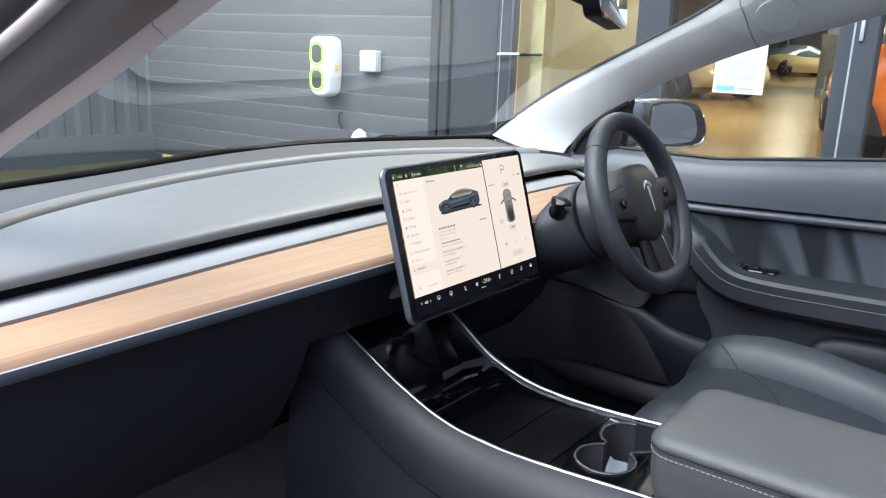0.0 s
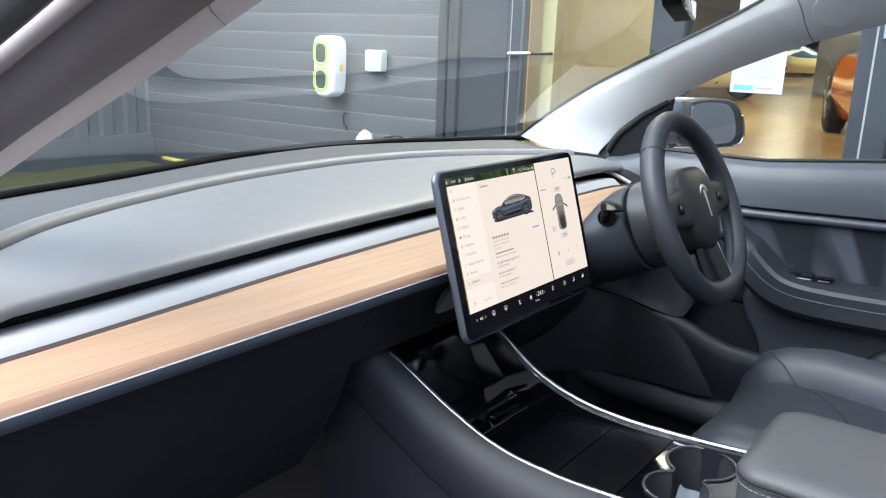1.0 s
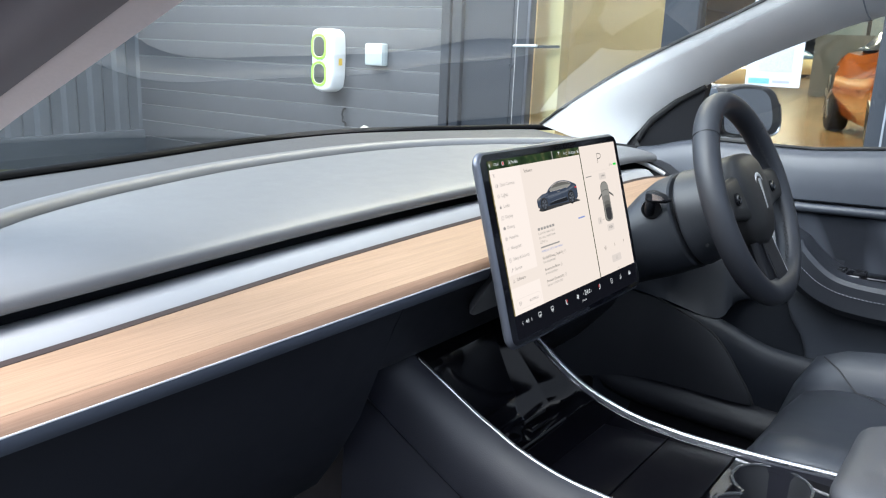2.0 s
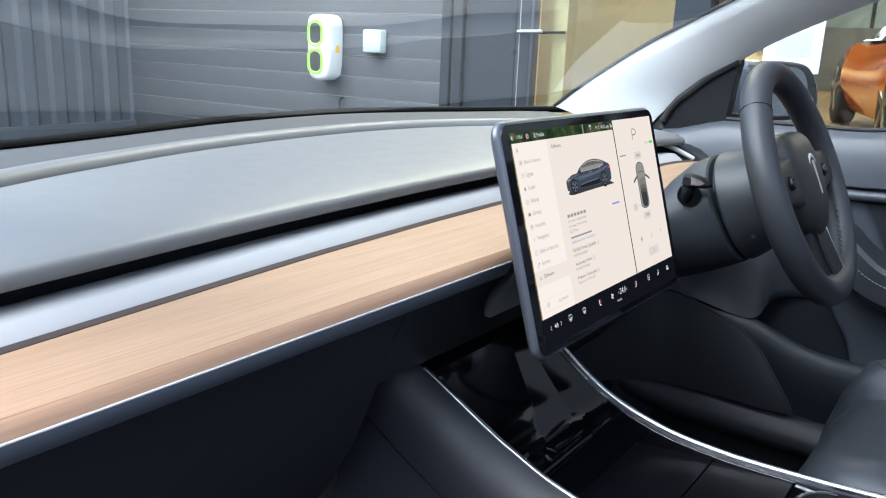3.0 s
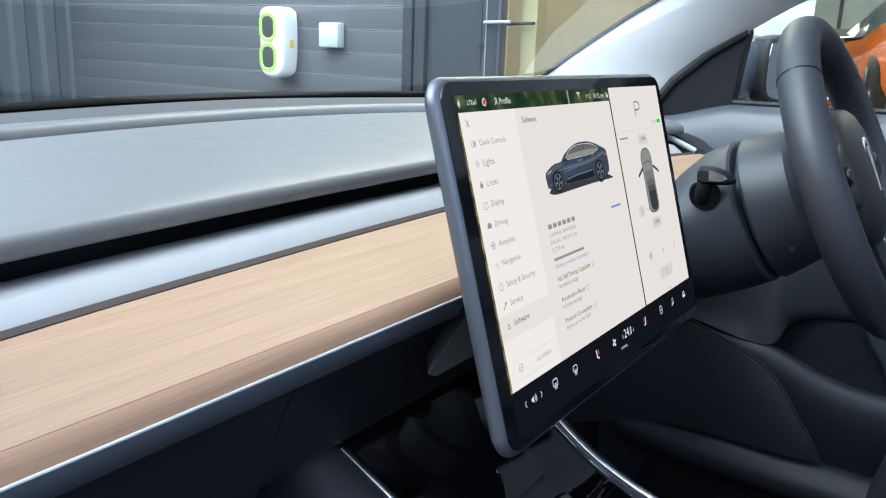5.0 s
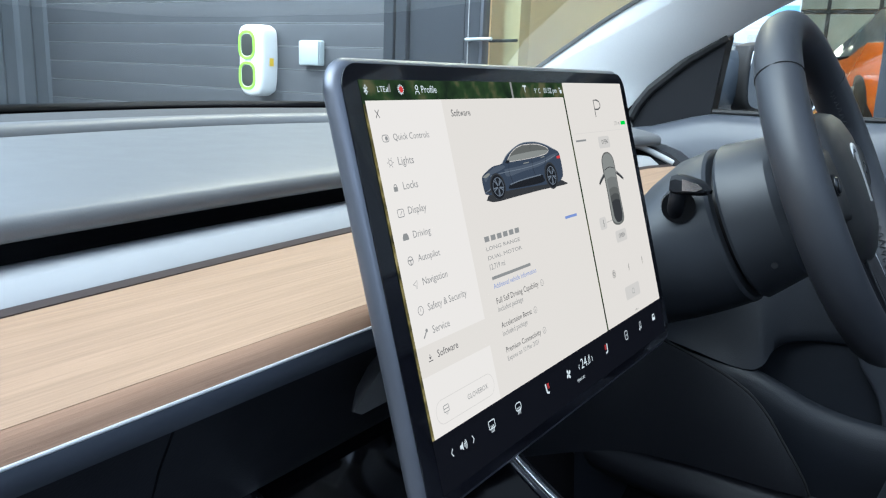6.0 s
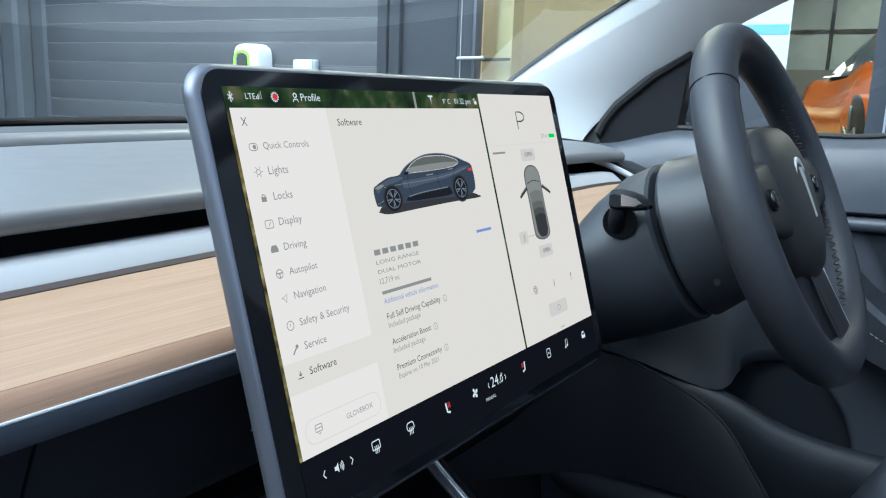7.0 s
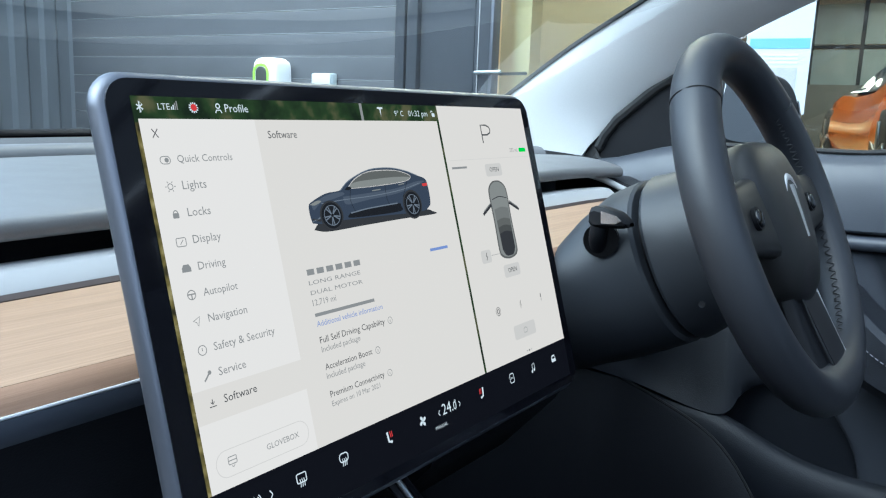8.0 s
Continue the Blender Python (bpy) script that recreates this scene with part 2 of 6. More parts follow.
def solid(name, bm, material, label, category="", kind="", group="", m=None, smooth=40):
    ob = new(name, finish(bm, name, material, smooth))
    if m is not None:
        ob.matrix_world = m
    return tagged(ob, label, category, group, kind)


def box(size, at=(0, 0, 0), bevel=0.0, seg=2, bm=None, rot=None):
    own = bmesh.new()
    bmesh.ops.create_cube(own, size=1)
    bmesh.ops.scale(own, vec=size, verts=own.verts)
    if bevel:
        bmesh.ops.bevel(own, geom=own.edges[:], offset=bevel, segments=seg, affect="EDGES", profile=0.5)
    mt = Matrix.Translation(at) @ (rot if rot is not None else Matrix())
    bmesh.ops.transform(own, matrix=mt, verts=own.verts)
    if bm is None:
        return own
    me = bpy.data.meshes.new("tmp")
    own.to_mesh(me)
    own.free()
    bm.from_mesh(me)
    bpy.data.meshes.remove(me)
    return bm


def loft(rings, closed=True, caps=True, bm=None, loop=False):
    """Skins rings of equally many points; closed: each ring is a loop; loop: the last ring joins the first."""
    bm = bm or bmesh.new()
    vs = [[bm.verts.new(p) for p in r] for r in rings]
    n = len(vs[0])
    pairs = list(zip(vs, vs[1:])) + ([(vs[-1], vs[0])] if loop else [])
    for a, b in pairs:
        for i in range(n if closed else n - 1):
            j = (i + 1) % n
            bm.faces.new((a[i], a[j], b[j], b[i]))
    if closed and caps and not loop:
        bm.faces.new(vs[0][::-1])
        bm.faces.new(vs[-1])
    return bm


def smoothline(pts, n):
    """n points along a Catmull-Rom line through pts."""
    pts = [Vector(p) for p in pts]
    q = [2 * pts[0] - pts[1]] + pts + [2 * pts[-1] - pts[-2]]
    out = []
    for k in range(n):
        s = k / (n - 1) * (len(pts) - 1)
        i = min(int(s), len(pts) - 2)
        t = s - i
        a, b, c, d = q[i:i + 4]
        out.append(0.5 * ((2 * b) + (c - a) * t + (2 * a - 5 * b + 4 * c - d) * t * t + (3 * b - a - 3 * c + d) * t ** 3))
    return out


def lerp1(x, table):
    """Reads a table of (x, value) by straight steps."""
    if x <= table[0][0]:
        return table[0][1]
    for (a, va), (b, vb) in zip(table, table[1:]):
        if x <= b:
            return va + (vb - va) * (x - a) / (b - a)
    return table[-1][1]


def tube(path, rx, ry=None, seg=10, bm=None, loop=False, up=(0, 0, 1), taper=None):
    path = [Vector(p) for p in path]
    ry = ry or rx
    rings = []
    for i, p in enumerate(path):
        a = path[i - 1] if (i or loop) else p
        b = path[(i + 1) % len(path)] if (i < len(path) - 1 or loop) else p
        d = (b - a).normalized()
        s = d.cross(Vector(up)).normalized()
        u = s.cross(d)
        k = taper(i / max(1, len(path) - 1)) if taper else 1
        rings.append([p + s * math.cos(t) * rx * k + u * math.sin(t) * ry * k for t in [2 * math.pi * j / seg for j in range(seg)]])
    return loft(rings, True, not loop, bm, loop)


def rounded(w, h, r, seg=5, at=(0, 0)):
    """The outline of a rounded rectangle, anticlockwise."""
    pts = []
    for cx, cy, a0 in ((w / 2 - r, h / 2 - r, 0), (-w / 2 + r, h / 2 - r, 90), (-w / 2 + r, -h / 2 + r, 180), (w / 2 - r, -h / 2 + r, 270)):
        for k in range(seg + 1):
            a = radians(a0 + 90 * k / seg)
            pts.append((at[0] + cx + r * math.cos(a), at[1] + cy + r * math.sin(a)))
    return pts


def slab(outline, z0, z1, bevel=0.0, bm=None):
    """A plate between z0 and z1 with that outline, its front edge softened."""
    c = [sum(p[i] for p in outline) / len(outline) for i in (0, 1)]
    rings = [[(x, y, z0) for x, y in outline]]
    if bevel:
        for k in range(4):
            a = math.pi / 2 * k / 3
            ins, z = bevel * (1 - math.cos(a)), z1 - bevel + bevel * math.sin(a)
            ring = []
            for x, y in outline:
                d = Vector((c[0] - x, c[1] - y))
                d.normalize()
                ring.append((x + d.x * ins, y + d.y * ins, z))
            rings.append(ring)
    else:
        rings.append([(x, y, z1) for x, y in outline])
    return loft(rings, True, True, bm)


def ringplate(outer, inner, z0, z1, bm=None):
    bm = bm or bmesh.new()
    rings = [[(x, y, z0) for x, y in inner], [(x, y, z0) for x, y in outer], [(x, y, z1) for x, y in outer], [(x, y, z1) for x, y in inner]]
    return loft(rings, True, False, bm, loop=True)


def disc(r, z0, z1, seg=20, at=(0, 0), bm=None, bevel=0.0):
    return slab([(at[0] + r * math.cos(2 * math.pi * k / seg), at[1] + r * math.sin(2 * math.pi * k / seg)) for k in range(seg)], z0, z1, bevel, bm)


def stitches(path, length=0.006, gap=0.0035, r=0.0009, bm=None):
    """Short thread pieces along a line."""
    bm = bm or bmesh.new()
    path = [Vector(p) for p in path]
    dist = [0.0]
    for a, b in zip(path, path[1:]):
        dist.append(dist[-1] + (b - a).length)

    def at(s):
        for i in range(len(path) - 1):
            if s <= dist[i + 1]:
                return path[i].lerp(path[i + 1], (s - dist[i]) / max(1e-9, dist[i + 1] - dist[i]))
        return path[-1]
    s = 0.0
    while s + length < dist[-1]:
        tube([at(s), at(s + length / 2), at(s + length)], r, seg=4, bm=bm)
        s += length + gap
    return bm


# ---- the car's shell ----
WS = [(-0.78, 0.38), (-0.60, 0.465), (-0.48, 0.514), (-0.30, 0.552), (-0.03, 0.622), (0.16, 0.648), (0.30, 0.645), (0.45, 0.600), (0.58, 0.543), (0.70, 0.495), (0.80, 0.44)]
SEAM = [(-0.78, 0.115), (-0.72, 0.170), (-0.65, 0.232), (-0.60, 0.272), (-0.55, 0.309), (-0.50, 0.340), (-0.40, 0.384), (-0.30, 0.416), (-0.20, 0.444), (-0.10, 0.462), (0.0, 0.473), (0.10, 0.478), (0.20, 0.474), (0.32, 0.452), (0.45, 0.400), (0.58, 0.315), (0.70, 0.21), (0.80, 0.13)]
BOW = [(-0.78, 0.072), (-0.65, 0.082), (-0.60, 0.086), (-0.50, 0.096), (-0.40, 0.106), (-0.30, 0.115), (-0.20, 0.121), (-0.10, 0.126), (0.0, 0.129), (0.10, 0.130), (0.20, 0.128), (0.32, 0.122), (0.45, 0.119), (0.56, 0.119), (0.62, 0.111), (0.66, 0.096), (0.80, 0.07)]


def curve_of(table, n=400):
    pts = smoothline([(x, y, 0) for x, y in table], n)
    return [(p.x, p.y) for p in pts]


WSF, SEAMF, BOWF = curve_of(WS), curve_of(SEAM), curve_of(BOW)


def extrude_x(profile, x0, x1, steps=1):
    return loft([[(x0 + (x1 - x0) * k / steps, y, z) for y, z in profile] for k in range(steps + 1)])


def stations(x0, x1, n):
    return [x0 + (x1 - x0) * k / (n - 1) for k in range(n)]


def car_shell():
    """Floor pan, firewall, sills and roof: the box that the cabin is built in."""
    b = box((1.64, 2.95, 0.04), (0, -0.63, 0.21), 0.005)
    solid("floor", b, CARPET, "charcoal carpet on the floor of the car", "floor", "structure")
    b = box((1.56, 0.04, 0.70), (0, 0.72, 0.55), 0.005)
    solid("wall_front", b, DARK, "black bulkhead ahead of the footwells", "wall", "structure")
    b = box((1.60, 0.05, 0.75), (0, -2.05, 0.60), 0.01)
    solid("wall_rear", b, DARK, "dark trim behind the rear seats", "wall", "structure")
    for side, x in (("left", -0.80), ("right", 0.83)):
        solid("sill_" + side, box((0.12, 2.6, 0.16), (x, -0.75, 0.28), 0.03, 3), DOOR if side == "right" else BODY, "scuff-free door sill of the car", "sill", "structure")
    # roof: two rails, a header and tinted glass between them
    for side, s in (("left", -1), ("right", 1)):
        pth = smoothline([(s * 0.66, -0.30, 1.335), (s * 0.62, -0.7, 1.40), (s * 0.60, -1.2, 1.40), (s * 0.58, -1.9, 1.27)], 14)
        solid("roof_rail_" + side, tube(pth, 0.075, 0.035, 12), PILLAR, "pale grey fabric roof rail", "roof rail", "structure")
    solid("roof_header", tube(smoothline([(-0.64, -0.29, 1.335), (-0.3, -0.20, 1.385), (0, -0.18, 1.40), (0.3, -0.20, 1.385), (0.64, -0.29, 1.335)], 14), 0.06, 0.022, 10), PILLAR, "pale grey header above the windscreen", "header", "structure")
    rings = [[(x, y, z - 0.12 * x * x) for x in stations(-0.62, 0.62, 9)] for y, z in ((-0.2, 1.405), (-0.7, 1.45), (-1.3, 1.44), (-2.0, 1.30))]
    solid("roof_glass", loft(rings, False), ROOFGLASS, "dark tinted glass roof of the car", "glass roof", "structure")


def windscreen():
    rings = []
    for k in range(15):
        t = k / 14
        ring = []
        for x in stations(-0.70, 0.82, 33):
            q = x / 0.76
            base = Vector((x, 0.5 * lerp1(x, WSF) + 0.5 * (0.605 - 0.10 * q * q) + 0.008, 0.949))
            top = Vector((x * 0.80, -0.19 - 0.12 * q * q, 1.392 - 0.075 * q * q))
            ring.append(base.lerp(top, t))
        rings.append(ring)
    scr = thing("windscreen", "clear curved windscreen above the dashboard", "windscreen", kind="structure")
    part("pane", loft(rings, False), WINDSCREEN, scr, "clear laminated glass", smooth=80)
    seal = [(x, lerp1(x, WSF) + 0.004, 0.9465) for x in stations(-0.78, 0.82, 60)]
    part("seal", tube(seal, 0.012, 0.0070, 12), FRIT, scr, "black band along the foot of the glass")


def pillar_right():
    """The driver's pillar: a pale padded band between windscreen and side window."""
    # inner edge along the glass and outer edge along the door, from foot to top
    U = [(0.742, 0.445, 0.955), (0.736, 0.391, 0.995), (0.726, 0.326, 1.037), (0.708, 0.239, 1.088), (0.685, 0.156, 1.128), (0.658, 0.057, 1.173), (0.626, -0.099, 1.246), (0.605, -0.25, 1.325), (0.59, -0.45, 1.385)]
    L = [(0.750, 0.245, 0.905), (0.752, 0.225, 0.945), (0.756, 0.180, 0.990), (0.752, 0.104, 1.045), (0.745, 0.01, 1.103), (0.735, -0.093, 1.151), (0.722, -0.21, 1.196), (0.708, -0.349, 1.237), (0.69, -0.509, 1.284)]
    n = 33
    U, L = smoothline(U, n), smoothline(L, n)
    rings = []
    for u, l in zip(U, L):
        d = l - u
        i = len(rings)
        run = (U[min(i + 1, n - 1)] + L[min(i + 1, n - 1)]) - (U[max(i - 1, 0)] + L[max(i - 1, 0)])
        out = d.cross(run).normalized()
        if out.x > 0:
            out = -out
        h = 0.003 + 0.013 * min(1, i / 12)
        ring = [u + d * s + out * h * math.sin(math.pi * s) ** 0.7 for s in (0, 0.05, 0.14, 0.3, 0.5, 0.7, 0.86, 0.95, 0.9999)]
        ring += [l - out * 0.015, u.lerp(l, 0.25) - out * 0.015]
        rings.append(ring)
    p = thing("pillar_right", "pale grey padded windscreen pillar beside the driver", "pillar", kind="structure")
    k = 26
    part("pillar_trim", loft(rings[:k]), PILLAR, p, smooth=60)
    rings2 = [[q + Vector((0, 0.001, -0.001)) for q in r] for r in rings[k - 1:]]
    part("upper_trim", loft(rings2), PILLAR, p, smooth=60)
    joint = [rings[27][0], rings[26][1].lerp(rings[27][1], 0.6), rings[26][2].lerp(rings[27][2], 0.3), rings[26][3], rings[25][4].lerp(rings[26][4], 0.5), rings[25][5], rings[24][6].lerp(rings[25][6], 0.6), rings[24][7].lerp(rings[25][7], 0.4), rings[24][8]]
    part("trim_joint", tube(smoothline(joint, 24), 0.0014, seg=6), INKGREY, p, "thin joint between pillar and roof trim")
    # round cover in the upper trim
    r = rings[27]
    c = r[4]
    nrm = (rings[28][4] - rings[26][4]).cross(r[6] - r[2]).normalized()
    if nrm.x > 0:
        nrm = -nrm
    rot = nrm.to_track_quat("Z", "Y").to_matrix().to_4x4()
    part("round_cover", disc(0.040, -0.004, 0.0015, 36, bevel=0.0015), PILLAR, p, "round flush cover in the trim", local=Matrix.Translation(c) @ rot)
    # the glass edge: black band behind the pillar's inner edge
    part("glass_band", tube([u + Vector((-0.001, 0.004, 0.001)) for u in U], 0.0025, 0.0035, 8), RUBBER, p, "black glass edge")
    # dark sail panel that carries the mirror
    s = thing("sail_panel", "black triangular panel at the foot of the side window", "panel", kind="structure")
    bm = bmesh.new()
    tri = [(0.205, 0.918), (0.2085, 0.930), (0.2060, 0.946), (0.198, 0.964), (0.180, 0.988), (0.125, 1.035), (0.072, 1.068), (0.080, 1.01), (0.085, 0.960), (0.090, 0.918)]
    loft([[(0.752, y, z) for y, z in tri], [(0.785, y, z) for y, z in tri]], bm=bm)
    part("panel_face", bm, DARK, s)
    back = [(0.252, 0.900), (0.242, 0.945), (0.202, 0.992), (0.142, 1.038), (0.072, 1.076), (0.080, 1.00), (0.100, 0.93), (0.100, 0.900)]
    part("frame_corner", loft([[(0.758, y, z) for y, z in back], [(0.783, y, z) for y, z in back]]), RUBBER, s, "black rubber corner of the window frame")
    part("panel_seal", tube([(0.750, y, z) for y, z in tri[:7]], 0.0075, 0.0075, 8), RUBBER, s, "black rubber seal")


def pillar_left():
    """The passenger's pillar, seen from the open door: rose grey trim, then the dark painted door frame."""
    U = smoothline([(-0.66, 0.48, 0.925), (-0.615, 0.30, 0.992), (-0.588, 0.15, 1.068), (-0.572, 0.0, 1.138), (-0.572, -0.10, 1.180), (-0.575, -0.25, 1.24), (-0.58, -0.40, 1.285)], 24)
    offs = [(0, 0, 0), (-0.007, -0.003, 0.008), (-0.019, -0.006, 0.013), (-0.022, -0.003, 0.024), (0.005, 0.02, 0.045)]
    p = thing("pillar_left", "dark door frame and rose grey trim of the passenger pillar", "pillar", kind="structure")
    part("pillar_trim", loft([[u + Vector(o) for o in offs] for u in U]), PILLAR_L, p, "rose grey pillar trim", smooth=60)
    part("trim_joint", tube(smoothline([U[15] + Vector(offs[0]), U[15].lerp(U[16], -0.12) + Vector(offs[1]), U[15] + Vector(offs[2]), U[15].lerp(U[16], 0.4) + Vector(offs[3])], 12), 0.0006, seg=5), INKGREY, p, "dark joint in the trim")
    offs2 = [(-0.0215, -0.005, 0.0125), (-0.033, -0.009, 0.0155), (-0.045, -0.0115, 0.0215), (-0.056, -0.0125, 0.0295), (-0.066, -0.0125, 0.0390), (-0.074, -0.0115, 0.0490), (-0.079, -0.008, 0.062), (-0.030, 0.02, 0.05)]
    part("door_frame", loft([[u + Vector(o) for o in offs2] for u in U]), FRAME, p, "dark painted door frame", smooth=60)
    part("frame_edge", tube([u + Vector((-0.0775, -0.012, 0.052)) for u in U], 0.0085, seg=12), FRAME_LIP, p, "paler rounded lip of the frame")
    offs3 = [(-0.081, -0.006, 0.060), (-0.090, -0.004, 0.068), (-0.092, 0.004, 0.078), (-0.070, 0.02, 0.072)]
    part("outer_seal", loft([[u + Vector(o) for o in offs3] for u in U]), RUBBER, p, "black outer seal", smooth=60)


car_shell()
windscreen()
pillar_right()
pillar_left()

# ---- dashboard ----
STRIP = mat("satin_graphite_strip", (0.09, 0.10, 0.125), rough=0.4, metal=0.4, var=0.05)
X0, X1 = -0.737, 0.655
GAPBROWN = mat("dark_brown_joint", (0.030, 0.018, 0.016), rough=0.6, var=0.1)
# same wood made redder and paler, so the colour carries the edge's light
WOOD_EDGE_LIT = wood_mat("wood_edge_lit", (0.250, 0.146, 0.093), (0.335, 0.210, 0.138))


def dashboard():
    d = thing("dashboard", "dark grey padded dashboard with a full-width pale wood strip", "dashboard", at=(0, 0.2, 0.85))
    inv = Matrix.Translation((0, -0.2, -0.85))

    def put(name, bm, material, label="", smooth=40):
        bmesh.ops.transform(bm, matrix=inv, verts=bm.verts)
        return part(name, bm, material, d, label, smooth=smooth)
    xs = stations(-0.742, 0.742, 56)
    rings, ridge, top = [], [], []
    for x in xs:
        ys, yw, yb = lerp1(x, SEAMF), lerp1(x, WSF), lerp1(x, BOWF)
        droop = -0.012 * max(0, abs(x) - 0.66) / 0.08
        yl = yb + 0.030
        ring = [(yl + 0.07, 0.9125), (yl + 0.022, 0.9115), (yl + 0.008, 0.9118), (yl + 0.0022, 0.9128), (yl + 0.0002, 0.9150), (yl, 0.9185), (yl + 0.0008, 0.9220), (yl + 0.0026, 0.9248), (yl + 0.0062, 0.9262)]
        y1 = yl + 0.0062
        for t in (0.06, 0.16, 0.32, 0.5, 0.68, 0.84, 0.95):
            ring.append((y1 + (ys - y1) * t, 0.9264 + 0.0090 * t + 0.0052 * math.sin(math.pi * t ** 0.8)))
        ring += [(ys - 0.002, 0.9352), (ys, 0.931), (ys, 0.915)]
        if x < 0.668:
            rings.append([(x, y, z + droop) for y, z in ring])
        r2 = [(ys + 0.0016, 0.925), (ys + 0.0016, 0.9345), (ys + 0.0040, 0.9405), (ys + 0.0100, 0.9448), (ys + 0.0180, 0.9465), (ys + 0.0255, 0.9458), (ys + 0.0300, 0.9435), (ys + 0.0300, 0.925)]
        if x < 0.668:
            ridge.append([(x, y, z + droop) for y, z in r2])
        y0 = ys + 0.0312
        top.append([(x, y, z + droop) for y, z in ((y0, 0.925), (y0, 0.9430), (y0 + (yw - y0) * 0.25, 0.9445), (y0 + (yw - y0) * 0.6, 0.9450), (yw, 0.9440 - droop), (yw + 0.03, 0.93 - droop), (yw + 0.03, 0.91))])
    put("pad", loft(rings), PAD, "smooth grey padded face", 50)
    put("ridge", loft(ridge), PAD, "rolled ridge along the pad", 50)
    put("top_panel", loft(top), PAD_TOP, "matt dark top panel below the windscreen", 50)

    def bowed(profile, x0, x1, n):
        """Sections whose depth is given behind the wood's upper edge, which bows in plan."""
        out = []
        for x in stations(x0, x1, n):
            yb = lerp1(x, BOWF)
            out.append([(x, yb + y, z) for y, z in profile])
        return loft(out)
    w = []
    for x in stations(X0, X1, 40):
        yb = lerp1(x, BOWF)
        prof = [(0.0305, 0.8721)]
        prof += [(0.0305 + (yb - 0.0305) * t, 0.8721 + 0.0140 * t + 0.0012 * math.sin(math.pi * t)) for t in (0.03, 0.25, 0.5, 0.75, 0.985)]
        prof += [(yb, 0.8852), (yb, 0.876), (0.036, 0.860)]
        w.append([(x, y, z) for y, z in prof])
    put("wood_strip", loft(w), WOOD, "pale open-pore wood strip with fine straight grain", 50)
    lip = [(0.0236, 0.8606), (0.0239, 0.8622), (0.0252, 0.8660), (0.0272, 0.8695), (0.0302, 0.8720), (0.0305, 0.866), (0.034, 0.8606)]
    put("wood_edge", extrude_x(lip, X0, X1, 2), WOOD_EDGE_LIT, "rounded lower edge of the wood, lit look put into its reddish colour", 60)
    put("shadow_gap", bowed([(0.0002, 0.870), (0.0002, 0.8862), (0.0044, 0.8886), (0.0044, 0.870)], X0 + 0.002, X1 - 0.01, 30), GAPBROWN, "dark joint above the wood")
    v = [(0.0046, 0.876), (0.0046, 0.8882), (0.0052, 0.8892), (0.0172, 0.8979), (0.0182, 0.8984), (0.0250, 0.8992), (0.0340, 0.8991), (0.0460, 0.8976), (0.0600, 0.8945), (0.078, 0.888), (0.090, 0.880), (0.090, 0.874), (0.040, 0.874)]
    put("vent_lip", bowed(v, X0 + 0.002, X1 - 0.03, 40), SILVER, "satin silver lower lip of the air vent", 30)
    s = [(0.0905, 0.876), (0.0905, 0.868), (0.110, 0.868), (0.112, 0.911), (0.100, 0.911), (0.098, 0.877)]
    put("vent_slot", bowed(s, X0, X1 - 0.03, 24), COLUMN, "dark inside of the air vent")
    st = [(0.0228, 0.8565), (0.0232, 0.8594), (0.0270, 0.8600), (0.06, 0.858), (0.06, 0.8440), (0.036, 0.8415), (0.0275, 0.8452)]
    put("lower_strip", extrude_x(st, X0, -0.106, 8), STRIP, "satin graphite strip below the wood", 50)
    put("lower_strip", extrude_x(st, 0.106, X1, 6), STRIP, "satin graphite strip below the wood", 50)
    put("bright_edge", tube([(x, 0.0231, 0.8606) for x in stations(X0, -0.106, 12)], 0.0009, 0.0009, 8), EDGE, "thin bright line under the wood")
    put("bright_edge", tube([(x, 0.0231, 0.8606) for x in stations(0.106, X1, 8)], 0.0009, 0.0009, 8), EDGE, "thin bright line under the wood")
    put("strip_end", box((0.006, 0.034, 0.018), (X0 - 0.0035, 0.0410, 0.8505), 0.002), SILVER, "silver end cap of the strip")
    # ends
    e = [(0.045, 0.836), (0.04, 0.86), (0.05, 0.880), (0.085, 0.886), (0.110, 0.902), (0.135, 0.910), (0.30, 0.912), (0.30, 0.836)]
    put("end_panel", extrude_x(e, X1 + 0.001, 0.745), SOFT, "dark end of the dashboard")
    put("end_panel", extrude_x([(0.05, 0.55), (0.046, 0.835), (0.30, 0.94), (0.30, 0.55)], -0.752, -0.7425), SOFT, "dark end of the dashboard")
    put("vent_end", tube(smoothline([(0.626, 0.166, 0.9155), (0.642, 0.146, 0.9085), (0.652, 0.126, 0.8990), (0.657, 0.104, 0.8890)], 14), 0.0030, 0.0045, 10), SILVER, "slanted silver end of the air vent", 60)
    # glovebox and panels below
    gb = [(0.044, 0.8437), (0.056, 0.836), (0.074, 0.800), (0.094, 0.745), (0.125, 0.670), (0.165, 0.600), (0.20, 0.550), (0.40, 0.54), (0.40, 0.8437)]
    put("glovebox", extrude_x(gb, -0.742, -0.232, 3), SOFT, "black glovebox lid below the wood strip", 30)
    cp = [(0.045, 0.8437), (0.057, 0.836), (0.075, 0.800), (0.096, 0.748), (0.108, 0.734), (0.40, 0.732), (0.40, 0.8437)]
    put("centre_panel", extrude_x(cp, -0.229, 0.20, 3), SOFT, "black panel beside the glovebox", 30)
    half = [(0.020, 0.856), (0.053, 0.830), (0.095, 0.7945), (0.098, 0.7905), (0.090, 0.786)]
    br = half + [(-x, z) for x, z in reversed(half)]
